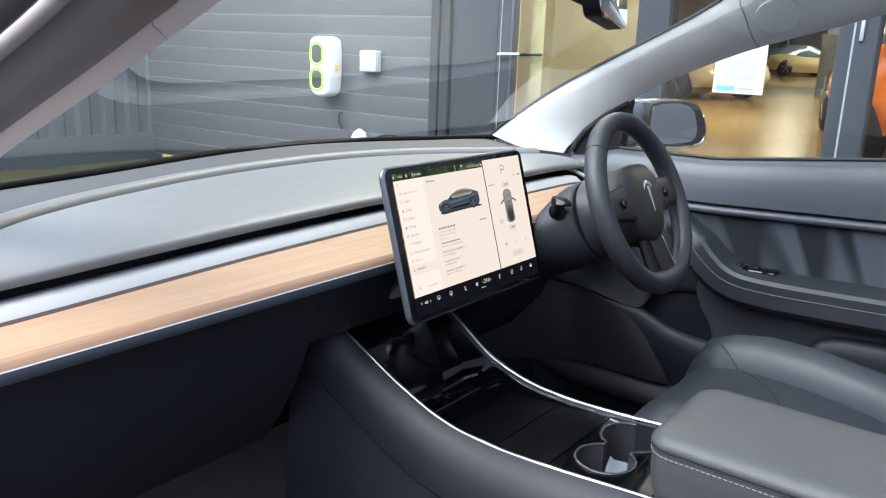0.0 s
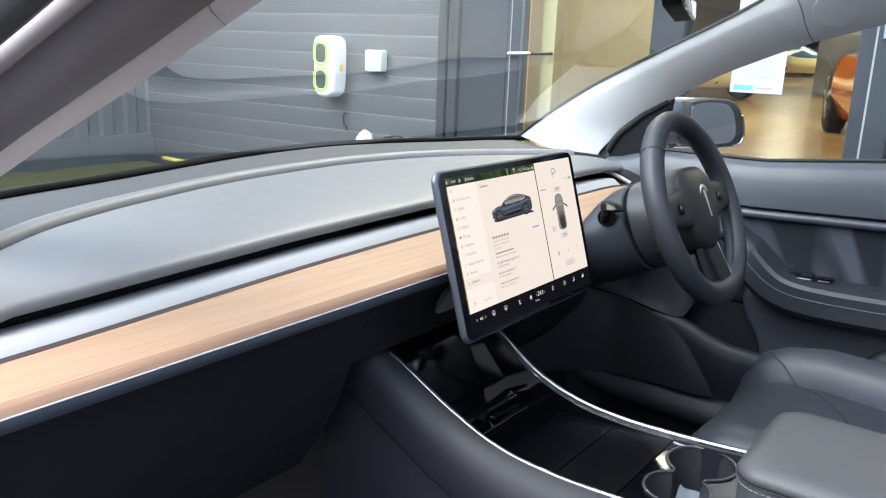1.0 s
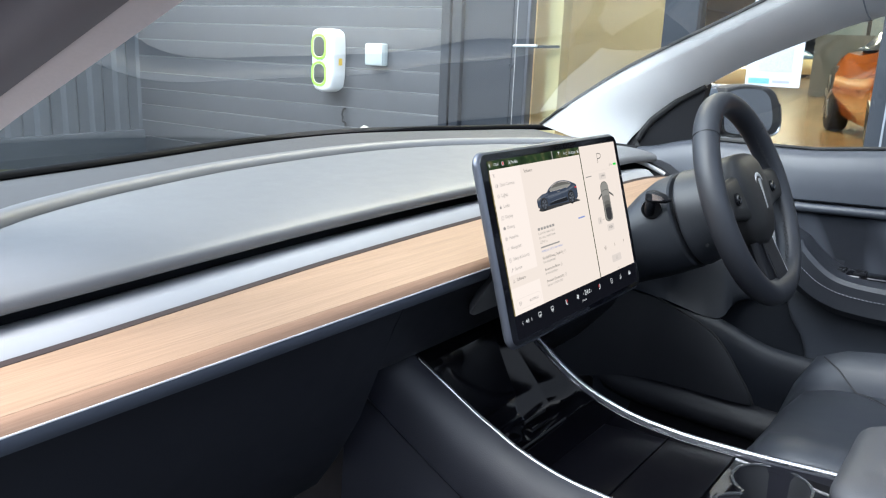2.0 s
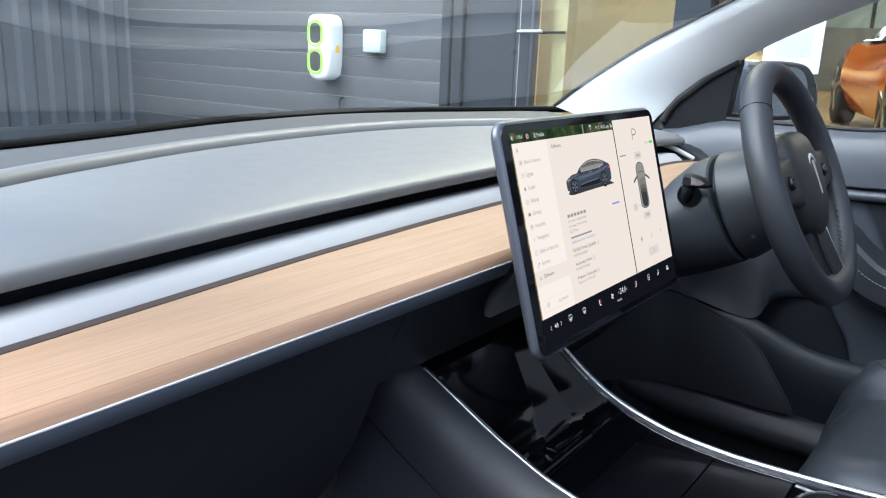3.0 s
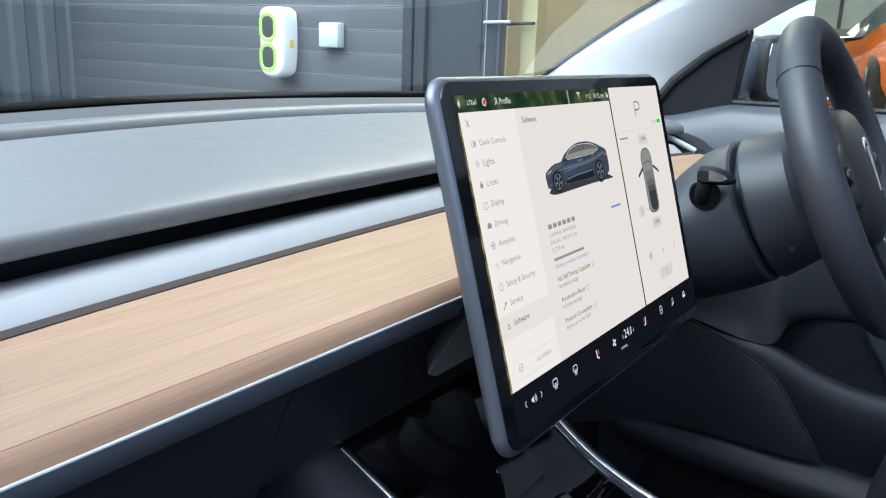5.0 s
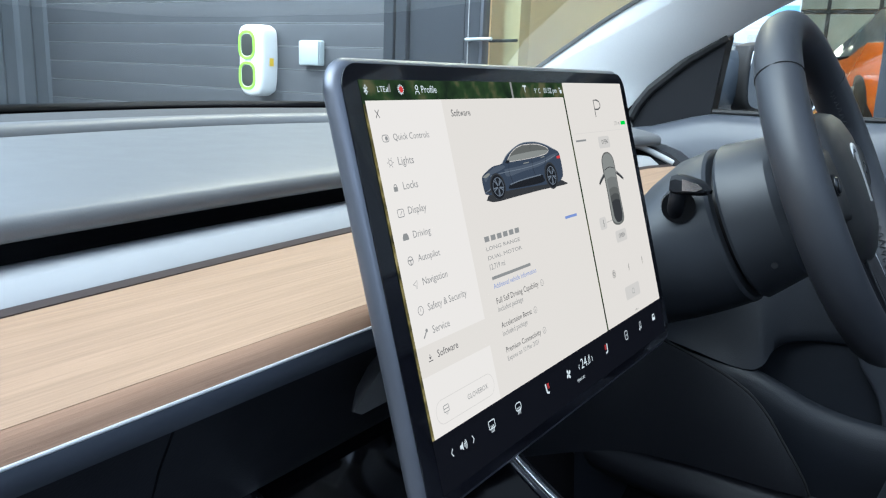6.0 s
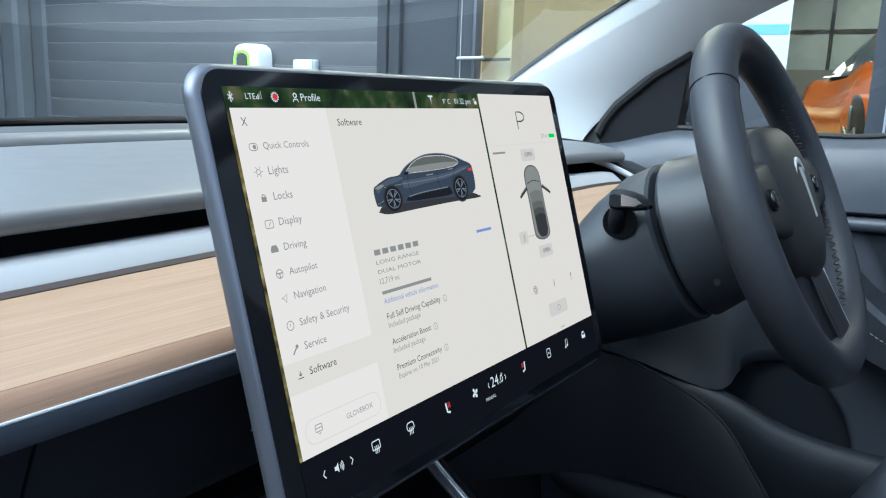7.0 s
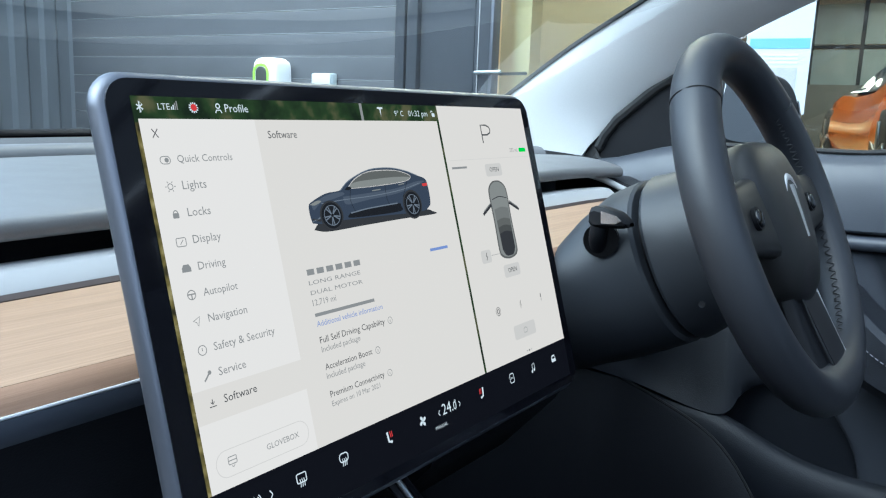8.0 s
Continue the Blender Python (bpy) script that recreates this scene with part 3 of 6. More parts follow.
    put("centre_bracket", loft([[(x * k, y + 0.10 * (0.83 - z), z) for x, z in br] for y, k in ((0.0515, 1.0), (0.054, 1.0), (0.085, 0.55))]), PAD, "tapered grey bracket behind the screen", 40)
    kn = [(0.045, 0.8437), (0.055, 0.81), (0.058, 0.76), (0.10, 0.66), (0.17, 0.58), (0.40, 0.56), (0.40, 0.8437)]
    put("knee_panel", extrude_x(kn, 0.203, 0.455, 3), SOFT, "dark knee panel below the steering column", 50)
    put("under_panel", extrude_x([(0.045, 0.8437), (0.066, 0.818), (0.13, 0.800), (0.30, 0.790), (0.40, 0.790), (0.40, 0.8437)], 0.456, 0.742, 3), SOFT, "dark panel under the end of the dashboard", 50)
    return d


dashboard()


# ---- centre console ----
RAIL = [(0.20, 0.772), (0.175, 0.757), (0.12, 0.7195), (0.08, 0.695), (0.04, 0.6705), (0.01, 0.6535), (-0.03, 0.636), (-0.068, 0.6245), (-0.105, 0.6175), (-0.145, 0.6145), (-0.19, 0.6135), (-0.28, 0.6175), (-0.40, 0.627), (-0.62, 0.640), (-0.95, 0.645)]
RAILF = [(p.x, p.y) for p in smoothline([(-y, z, 0) for y, z in RAIL], 200)]


def rail_z(y):
    return lerp1(-y, RAILF)


def console():
    c = thing("centre_console", "black centre console with slim bright rails and gloss black lids", "console", at=(0, -0.3, 0.23))
    inv = Matrix.Translation((0, 0.3, -0.23))

    def put(name, bm, material, label="", smooth=40):
        bmesh.ops.transform(bm, matrix=inv, verts=bm.verts)
        return part(name, bm, material, c, label, smooth=smooth)
    ys = stations(0.20, -0.95, 60)
    def flare(y):
        return 0.10 * max(0, y)
    for s in (-1, 1):
        rings = []
        for y in ys:
            z = rail_z(y)
            k = min(1, max(0, (0.2 - y) / 0.3))
            pr = [(0.103, z - 0.004), (0.113, z + 0.0005), (0.124, z - 0.004), (0.138, z - 0.018), (0.149 + 0.004 * k, z - 0.045), (0.153 + 0.006 * k, z - 0.080), (0.1535 + 0.006 * k, z - 0.086), (0.146 + 0.003 * k, z - 0.098), (0.152 + 0.006 * k, z - 0.13), (0.160 + 0.010 * k, z - 0.18), (0.172 + 0.012 * k, 0.40), (0.178 + 0.01 * k, 0.232), (0.10, 0.232)]
            rings.append([(s * (x + flare(y)), y, zz) for x, zz in pr])
        put("side_panel", loft(rings), FLANK, "dark curved flank of the console", 35)
        rl = []
        for y in stations(0.118, -0.95, 90):
            z, c0 = rail_z(y), 0.110 + flare(y)
            rl.append([(s * (c0 + a), y, z + b) for a, b in ((0.0044, -0.001), (0.0044, 0.0020), (0.0036, 0.0031), (0.0010, 0.0036), (-0.0014, 0.0032), (-0.0030, 0.0016), (-0.0036, -0.0045), (-0.003, -0.0055))])
        put("rail", loft(rl), CHROME, "slim brushed metal rail", 50)
        put("rail_edge", tube([(s * (0.110 + flare(y) - 0.0054), y, rail_z(y) - 0.0040) for y in stations(0.118, -0.25, 60)], 0.0007, seg=5), CHROME, "thin bright line inside the rail")
        put("inner_wall", loft([[(s * (0.1005 + flare(y)), y, rail_z(y) - 0.0045), (s * (0.0995 + flare(y)), y, 0.585), (s * (0.1025 + flare(y)), y, 0.585), (s * (0.1025 + flare(y)), y, rail_z(y) - 0.0045)] for y in stations(0.19, -0.245, 40)]), PIANO, "gloss black inner wall below the rail", 60)
    # gloss ramp for phones, front wall
    prof = smoothline([(0.183, 0.748, 0), (0.138, 0.702, 0), (0.091, 0.654, 0), (0.060, 0.6225, 0), (0.045, 0.606, 0), (0.028, 0.594, 0), (0.0, 0.587, 0), (-0.055, 0.591, 0)], 28)
    rings = [[(x * (1 + flare(p.x) / 0.103), p.x, p.y - 0.003 * (1 - (x / 0.104) ** 2)) for x in stations(-0.104, 0.104, 11)] + [(x, p.x + 0.01, 0.55) for x in (0.104, -0.104)] for p in prof]
    put("phone_dock", loft(rings), PIANO, "gloss black dock for phones with a steep front", 60)
    for x in (-0.052, 0.052):
        put("phone_rest", box((0.075, 0.016, 0.010), (x, 0.022, 0.5945), 0.003, 2), PIANO, "small gloss ledge that holds a phone")
        put("rest_pad", box((0.060, 0.003, 0.006), (x, 0.0325, 0.5975), 0.001), RUBBER, "rubber pad of the ledge")
    put("dock_slot", box((0.19, 0.0025, 0.003), (0, 0.004, 0.5880), 0.0008), RUBBER, "narrow slot across the dock")
    # sliding lid and its joint
    put("storage_lid", box((0.204, 0.094, 0.016), (0, -0.104, 0.5925), 0.0015, 2, rot=pose(0, 0, 0, -4)), LID, "gloss black sliding lid", 20)
    put("storage_lid", box((0.204, 0.092, 0.016), (0, -0.198, 0.5985), 0.0015, 2, rot=pose(0, 0, 0, -4)), LID, "gloss black sliding lid", 20)
    # cup holder plate: two wells that run into one another
    bm = bmesh.new()
    well = [(0.060 + 0.047 * math.cos(radians(a)), -0.302 + 0.047 * math.sin(radians(a))) for a in stations(150, -150, 30)]
    well += [(-0.027 + 0.043 * math.cos(radians(a)), -0.300 + 0.043 * math.sin(radians(a))) for a in stations(-30, -330, 30)]
    outline = [(-0.105, -0.2465), (0.105, -0.2465), (0.105, -0.392), (-0.105, -0.392)]
    edges = []
    for loop_pts in (outline, well):
        vs = [bm.verts.new((x, y, 0.610)) for x, y in loop_pts]
        edges += [bm.edges.new((a, b)) for a, b in zip(vs, vs[1:] + vs[:1])]
    bmesh.ops.triangle_fill(bm, edges=edges, use_beauty=True)
    geo = bmesh.ops.extrude_face_region(bm, geom=bm.faces[:])
    bmesh.ops.translate(bm, vec=(0, 0, -0.006), verts=[v for v in geo["geom"] if isinstance(v, bmesh.types.BMVert)])
    put("cup_plate", bm, PIANO, "gloss black plate round the cup holders", 30)

    def inset(d):
        out = []
        for i, (x, y) in enumerate(well):
            p, q = well[i - 1], well[(i + 1) % len(well)]
            t = Vector((q[0] - p[0], q[1] - p[1])).normalized()
            out.append((x + t.y * d, y - t.x * d))
        return out
    put("cup_collar", tube([(x, y, 0.6112) for x, y in well], 0.0024, 0.0020, 8, loop=True), COLLAR, "thick satin collar round the cup wells")
    wall = [[(x, y, z) for x, y in inset(d)] for d, z in ((0.0, 0.611), (0.002, 0.60), (0.003, 0.55), (0.005, 0.535))]
    bm = loft(wall, True, False)
    bm.faces.new([bm.verts.new((x, y, 0.535)) for x, y in inset(0.005)])
    put("cup_well", bm, CUPGREY, "deep satin grey cup wells", 50)
    put("cup_clip", box((0.016, 0.014, 0.05), (0.016, -0.334, 0.578), 0.004), DARK, "black spring clip between the cups")
    put("cup_clip", box((0.014, 0.016, 0.05), (0.060, -0.343, 0.578), 0.004), DARK, "black spring clip between the cups")
    put("rear_block", box((0.208, 0.54, 0.36), (0, -0.665, 0.42), 0.01), DARK, "black rear of the console")
    return c


console()


def tissue():
    """A folded paper napkin that leans in the front cup well."""
    bm = bmesh.new()
    rings = []
    for u in stations(-0.026, 0.026, 9):
        row = []
        for v in stations(-0.020, 0.024, 8):
            n = noise.noise(Vector((u * 60, v * 60, 4.0)))
            row.append((u + 0.002 * n, v, 0.010 * (u / 0.026) ** 2 + 0.25 * abs(v - 0.006) + 0.004 * n))
        rings.append(row)
    loft(rings, False, False, bm=bm)
    bmesh.ops.solidify(bm, geom=bm.faces[:], thickness=0.0010)
    solid("paper_napkin", bm, PAPER, "crumpled white paper napkin in the cup holder", "napkin", m=pose(0.000, -0.310, 0.566, 30, -30, 20), smooth=35)


tissue()


def armrest():
    a = thing("armrest", "grey leather console armrest with pale stitching", "armrest", at=(0, -0.62, 0.62))
    out = rounded(0.212, 0.47, 0.034, 8)
    lower = loft([[(x * k, y * (1 - (1 - k) * 0.45), z) for x, y in out] for k, z in ((0.93, 0.0), (0.965, 0.018), (0.985, 0.040), (0.990, 0.058), (0.982, 0.0722))])
    part("base_pad", lower, ARM, a, "grey leather lower flank", smooth=50)
    bm = bmesh.new()
    rings = []
    for k, (ins, z) in enumerate(((0.001, 0.0725), (-0.001, 0.076), (-0.001, 0.080), (0.001, 0.0845), (0.0045, 0.0890), (0.010, 0.0930), (0.018, 0.0960), (0.030, 0.0978), (0.048, 0.0987), (0.075, 0.0990))):
        rings.append([(x * (1 - ins / 0.106), y * (1 - ins / 0.235), z) for x, y in out])
    loft(rings, bm=bm)
    part("top_pad", bm, ARM, a, "grey leather top cushion", smooth=60)
    part("seam", tube([(x * 0.998, y * 0.999, 0.0722) for x, y in out], 0.0012, 0.001, 5, loop=True), RUBBER, a, "dark seam under the cushion")
    line = [Vector((x * 0.998, y * 0.999, 0.066)) for x, y in out]
    part("stitching", stitches(line + line[:1], 0.0042, 0.0026, 0.00055), STITCH, a, "line of pale stitches")
    return a


armrest()


# ---- steering wheel and column ----
WHEEL = pose(0.366, -0.148, 0.9127, 66)


def steering_column():
    c = thing("steering_column", "dark steering column shroud with a drive stalk", "steering column", m=WHEEL)

    def ring(z, w, up, dn, e=2.15):
        pts = []
        for k in range(32):
            a = 2 * math.pi * k / 32
            ca, sa = math.cos(a), math.sin(a)
            h = up if sa > 0 else dn
            pts.append((w * math.copysign(abs(ca) ** (2 / e), ca), h * math.copysign(abs(sa) ** (2 / e), sa), z))
        return pts
    part("front_shroud", loft([ring(-0.030, 0.056, 0.050, 0.050), ring(-0.034, 0.066, 0.060, 0.064), ring(-0.046, 0.075, 0.066, 0.075), ring(-0.0885, 0.081, 0.072, 0.087), ring(-0.0915, 0.0795, 0.070, 0.085), ring(-0.0925, 0.076, 0.066, 0.081)]), COLUMN, c, "dark front shroud", smooth=24)
    part("shroud_gap", loft([ring(-0.0915, 0.071, 0.061, 0.076), ring(-0.0995, 0.071, 0.061, 0.076)]), INKBLACK, c, "dark joint between the shrouds")
    part("rear_shroud", loft([ring(-0.0970, 0.075, 0.064, 0.080), ring(-0.0985, 0.080, 0.070, 0.085), ring(-0.1015, 0.083, 0.072, 0.088), ring(-0.13, 0.091, 0.070, 0.090), ring(-0.16, 0.095, 0.058, 0.091), ring(-0.19, 0.097, 0.039, 0.090), ring(-0.22, 0.098, 0.020, 0.09), ring(-0.26, 0.100, 0.0, 0.09)]), COLUMN, c, "dark rear shroud that narrows to the dashboard", smooth=24)
    part("cover_screw", disc(0.003, 0, 0.0012, 10), DARK, c, "small screw hole in the shroud", local=Matrix.Translation((-0.068, -0.050, -0.062)) @ pose(0, 0, 0, 0, -75, 0))
    # stalk: socket, ball and paddle
    sk = thing("drive_stalk", "black gear selector stalk with a chrome tip", "stalk", m=Matrix.Translation((0.272, -0.024, 0.893)))
    part("socket", loft([[(x, 0.0155 * math.cos(a), 0.0155 * math.sin(a)) for a in [2 * math.pi * j / 20 for j in range(20)]] for x in (-0.006, 0.008)]), INKBLACK, sk, "round black socket", local=pose(0.006, 0, -0.004, 0, 0, 20))
    part("neck", tube(smoothline([(0.004, 0.002, -0.010), (-0.004, -0.001, 0.000), (-0.006, -0.003, 0.010), (-0.006, -0.004, 0.019)], 8), 0.0078, 0.0078, 16), DARK, sk, "black neck")
    secs = ((0.0045, 0.010, 0.008, 0.026), (-0.002, 0.0125, 0.006, 0.0285), (-0.012, 0.0135, 0.007, 0.0270), (-0.026, 0.0130, 0.0075, 0.0235), (-0.034, 0.0100, 0.0085, 0.0185), (-0.0385, 0.0055, 0.0105, 0.0150))
    bm = loft([[(-0.006 - hw, y, z0 + 0.003), (-0.006 - hw, y, z1 - 0.004), (-0.006 - hw * 0.55, y, z1), (-0.006 + hw * 0.7, y, z1 - 0.0005), (-0.006 + hw, y, z1 - 0.004), (-0.006 + hw, y, z0 + 0.003), (-0.006 + hw * 0.6, y, z0), (-0.006 - hw * 0.6, y, z0)] for y, hw, z0, z1 in [(0.84 * y, 0.84 * hw, 0.0035 + 0.84 * z0, 0.0035 + 0.84 * z1) for y, hw, z0, z1 in secs]])
    part("paddle", bm, DARK, sk, "faceted black paddle", smooth=38)
    tip = [(-0.010, 0.0245), (-0.026, 0.0212), (-0.0325, 0.0165), (-0.026, 0.0128), (-0.011, 0.0118)]
    part("tip_plate", loft([[(x, 0.84 * y, 0.0035 + 0.84 * z) for y, z in tip] for x in (-0.0160, -0.0179)]), CHROME, sk, "satin metal plate on the paddle", smooth=20)
    return c


def steering_wheel():
    w = thing("steering_wheel", "black leather three-spoke steering wheel", "steering wheel", m=WHEEL)
    R = 0.1548
    n, m = 96, 18

    def rim_half(ang):
        """Half width of the rim: thicker at the thumb rests and where the lower spoke joins."""
        g = 0.0176 * (1.0 + 0.04 * math.exp(-((min(abs(ang - 35), abs(ang - 145))) / 14) ** 2))
        return g + 0.0045 * math.exp(-((ang - 270) / 22) ** 2)
    rings = []
    for i in range(n):
        a = 2 * math.pi * i / n
        g = rim_half(math.degrees(a) % 360)
        mid = R + 0.0176 - g
        rings.append([((mid + g * math.cos(b)) * math.cos(a), (mid + g * math.cos(b)) * math.sin(a), 0.0196 * math.sin(b)) for b in [2 * math.pi * j / m for j in range(m)]])
    part("rim", loft(rings, True, False, loop=True), WRAP, w, "smooth black leather rim", smooth=80)
    for ang in (43, 137):
        a = radians(ang)
        pts = [((R + 0.0178 * math.cos(b)) * math.cos(a), (R + 0.0178 * math.cos(b)) * math.sin(a), 0.0198 * math.sin(b)) for b in [2 * math.pi * j / 24 for j in range(24)]]
        part("rim_seam", tube(pts, 0.0006, seg=5, loop=True), RUBBER, w, "dark seam across the rim")
    # laced stitching on the inside of the rim at both grips
    for a0, a1 in ((-62, 41), (139, 242)):
        bm = bmesh.new()
        for k, a in enumerate(stations(a0, a1, 58)):
            ca, sa, r = math.cos(radians(a)), math.sin(radians(a)), R - 0.0178
            cb, sb = math.cos(radians(a + 1.1)), math.sin(radians(a + 1.1))
            s = 1 if k % 2 else -1
            tube([(r * ca, r * sa, 0.003 - 0.003 * s), ((r - 0.0008) * (ca + cb) / 2, (r - 0.0008) * (sa + sb) / 2, 0.003), (r * cb, r * sb, 0.003 + 0.003 * s)], 0.0005, seg=4, bm=bm)
        part("stitching", bm, HUB, w, "dark laced stitching inside the rim")
    # airbag cover: a shield, domed
    sh = smoothline([(0, 0.062, 0), (0.038, 0.058, 0), (0.060, 0.036, 0), (0.062, 0.006, 0), (0.050, -0.034, 0), (0.032, -0.060, 0), (0, -0.070, 0), (-0.032, -0.060, 0), (-0.050, -0.034, 0), (-0.062, 0.006, 0), (-0.060, 0.036, 0), (-0.038, 0.058, 0), (0, 0.062, 0)], 49)[:-1]
    rings = []
    for k, z in ((1.0, -0.030), (1.0, -0.004), (0.985, 0.002), (0.94, 0.008), (0.85, 0.013), (0.65, 0.018), (0.35, 0.0205), (0.05, 0.021)):
        rings.append([(p.x * k * 1.16, p.y * k * 1.14 + 0.002, z) for p in sh])
    part("hub_cover", loft(rings), HUB, w, "domed matt black hub cover", smooth=70)
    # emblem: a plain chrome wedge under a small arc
    em = loft([[(-0.0046, 0.026, 0.016), (0.0046, 0.026, 0.016), (0.0005, -0.022, 0.019), (-0.0005, -0.022, 0.019)], [(-0.0038, 0.0255, 0.0222), (0.0038, 0.0255, 0.0222), (0.0003, -0.0215, 0.0222), (-0.0003, -0.0215, 0.0222)]])
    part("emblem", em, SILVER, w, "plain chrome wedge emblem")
    arc = [(0.0200 * math.sin(radians(a)), 0.0085 + 0.0245 * math.cos(radians(a)), 0.0200) for a in stations(-60, 60, 13)]
    part("emblem_arc", tube(arc, 0.0030, 0.0018, 6, taper=lambda t: 0.35 + 0.65 * math.sin(math.pi * t)), EDGE, w, "small chrome arc")
    # side spokes: flush wings with scroll buttons
    for s in (-1, 1):
        rings = []
        for t in stations(0, 1, 9):
            x = s * (0.046 + t * 0.098)
            hw = 0.040 - 0.020 * t ** 0.8 + 0.006 * t * t
            cy = 0.006 + 0.002 * t
            zt = 0.0125 - 0.004 * t - 0.003 * math.sin(math.pi * t)
            rings.append([(x, cy + hw * c, zt + z) for c, z in ((-1, -0.008), (-0.94, -0.0025), (-0.8, 0.0), (-0.4, 0.0012), (0, 0.0015), (0.4, 0.0012), (0.8, 0.0), (0.94, -0.0025), (1, -0.008), (0.7, -0.022), (-0.7, -0.022))])
        part("spoke", loft(rings), HUB, w, "black side spoke", smooth=60)
        bt = Matrix.Translation((s * 0.0905, 0.006, 0.0112))
        part("scroll_button", disc(0.0078, -0.004, 0.0030, 24, bevel=0.0022), PIANO, w, "round ribbed scroll button", local=bt)
        part("button_ring", ringplate([(0.0096 * math.cos(a), 0.0096 * math.sin(a)) for a in [2 * math.pi * k / 24 for k in range(24)]], [(0.0080 * math.cos(a), 0.0080 * math.sin(a)) for a in [2 * math.pi * k / 24 for k in range(24)]], -0.004, 0.0010), DARK, w, "fine dark ring", local=bt)
    # lower spoke: a satin panel that widens towards the rim, with a hollow flank and a bright bead
    rings = []
    for t in stations(0, 1, 9):
        y = -0.040 - t * 0.114
        hw = 0.034 + 0.010 * t
        z = 0.001 + 0.008 * t * t
        rings.append([(hw * c, y, z + d) for c, d in ((-1, -0.010), (-0.97, -0.003), (-0.90, 0.0), (0.90, 0.0), (0.97, -0.003), (1, -0.010), (0.8, -0.018), (-0.8, -0.018))])
    part("lower_spoke", loft(rings), DARK, w, "broad black lower spoke", smooth=50)
    inlay = [(-0.020, -0.070), (0.031, -0.070), (0.038, -0.130), (0.0395, -0.146), (0.036, -0.1525), (0.026, -0.1545), (0.0, -0.1555), (-0.010, -0.153)]
    part("spoke_inlay", loft([[(x, y, (0.0045 if k else -0.004) + 0.008 * ((-y - 0.040) / 0.114) ** 2) for x, y in inlay] for k in (0, 1)]), SOFT, w, "satin dark inlay of the lower spoke", smooth=30)
    bead = smoothline([(0.0315, -0.070, 0.0), (0.0350, -0.100, 0.0), (0.0385, -0.130, 0.0), (0.0402, -0.146, 0.0), (0.0366, -0.1532, 0.0), (0.026, -0.1552, 0.0), (0.008, -0.1560, 0.0)], 40)
    part("spoke_bead", tube([(p.x, p.y, 0.0045 + 0.008 * ((-p.y - 0.040) / 0.114) ** 2) for p in bead], 0.0010, seg=6), EDGE, w, "thin satin metal bead")
    bead = smoothline([(-0.0225, -0.070, 0.0), (-0.020, -0.100, 0.0), (-0.0155, -0.130, 0.0), (-0.011, -0.150, 0.0)], 20)
    part("spoke_bead", tube([(p.x, p.y, 0.0045 + 0.008 * ((-p.y - 0.040) / 0.114) ** 2) for p in bead], 0.0007, seg=6), CUPGREY, w, "thin satin metal bead")
    return w


steering_column()
steering_wheel()


# ---- central display ----
SCREEN = pose(0, 0, 1.0, 90 - 16.16)
SW, SH, PANEL = 0.331, 0.2069, 0.1789
UI_WHITE = glow("ui_panel_white", (0.92, 0.775, 0.675), DISPLAY)
UI_MENU = glow("ui_menu_white", (1.0, 0.85, 0.755), DISPLAY)
UI_GREY = glow("ui_button_grey", (0.77, 0.66, 0.585), DISPLAY)
UI_TEXT = glow("ui_text", (0.09, 0.085, 0.085), DISPLAY)
UI_SOFT = glow("ui_soft_text", (0.335, 0.305, 0.285), DISPLAY)
UI_BLUE = glow("ui_link_blue", (0.25, 0.32, 0.62), DISPLAY)
UI_BAR = glow("ui_black_bar", (0.004, 0.004, 0.007), DISPLAY)
UI_LIGHT = glow("ui_light_icon", (0.85, 0.85, 0.85), DISPLAY)
UI_GREEN = glow("ui_battery_green", (0.03, 0.75, 0.06), DISPLAY)
UI_RED = glow("ui_red", (0.75, 0.05, 0.05), DISPLAY)
UI_NAVY = glow("ui_car_navy", (0.052, 0.064, 0.093), DISPLAY)
UI_NAVY2 = glow("ui_car_light_navy", (0.095, 0.108, 0.140), DISPLAY)
UI_TINT = glow("ui_car_glass", (0.30, 0.28, 0.25), DISPLAY)
UI_TINT2 = glow("ui_car_shaded_glass", (0.15, 0.14, 0.125), DISPLAY)
UI_TINT4 = glow("ui_car_dark_roof", (0.09, 0.085, 0.078), DISPLAY)
UI_TINT3 = glow("ui_car_roof", (0.22, 0.205, 0.185), DISPLAY)
UI_NAVY3 = glow("ui_car_silver_blue", (0.20, 0.215, 0.25), DISPLAY)
UI_SHADE = glow("ui_car_shadow", (0.045, 0.043, 0.045), DISPLAY)
UI_DARK = glow("ui_car_black", (0.015, 0.015, 0.018), DISPLAY)


def map_mat(name, dark, mid_tone, pale, scale):
    m = glow(name, mid_tone, DISPLAY)
    n, l = m.node_tree.nodes, m.node_tree.links
    tc, nz, rp = n.new("ShaderNodeTexCoord"), n.new("ShaderNodeTexNoise"), n.new("ShaderNodeValToRGB")
    nz.inputs["Scale"].default_value, nz.inputs["Detail"].default_value = scale, 5
    l.new(tc.outputs["Object"], nz.inputs["Vector"])
    e = rp.color_ramp.elements
    e[0].position, e[0].color = 0.36, (*dark, 1)
    e[1].position, e[1].color = 0.66, (*pale, 1)
    mid = e.new(0.52)
    mid.color = (*mid_tone, 1)
    l.new(nz.outputs["Fac"], rp.inputs[0])
    l.new(rp.outputs[0], n["Principled BSDF"].inputs["Emission Color"])
    return m


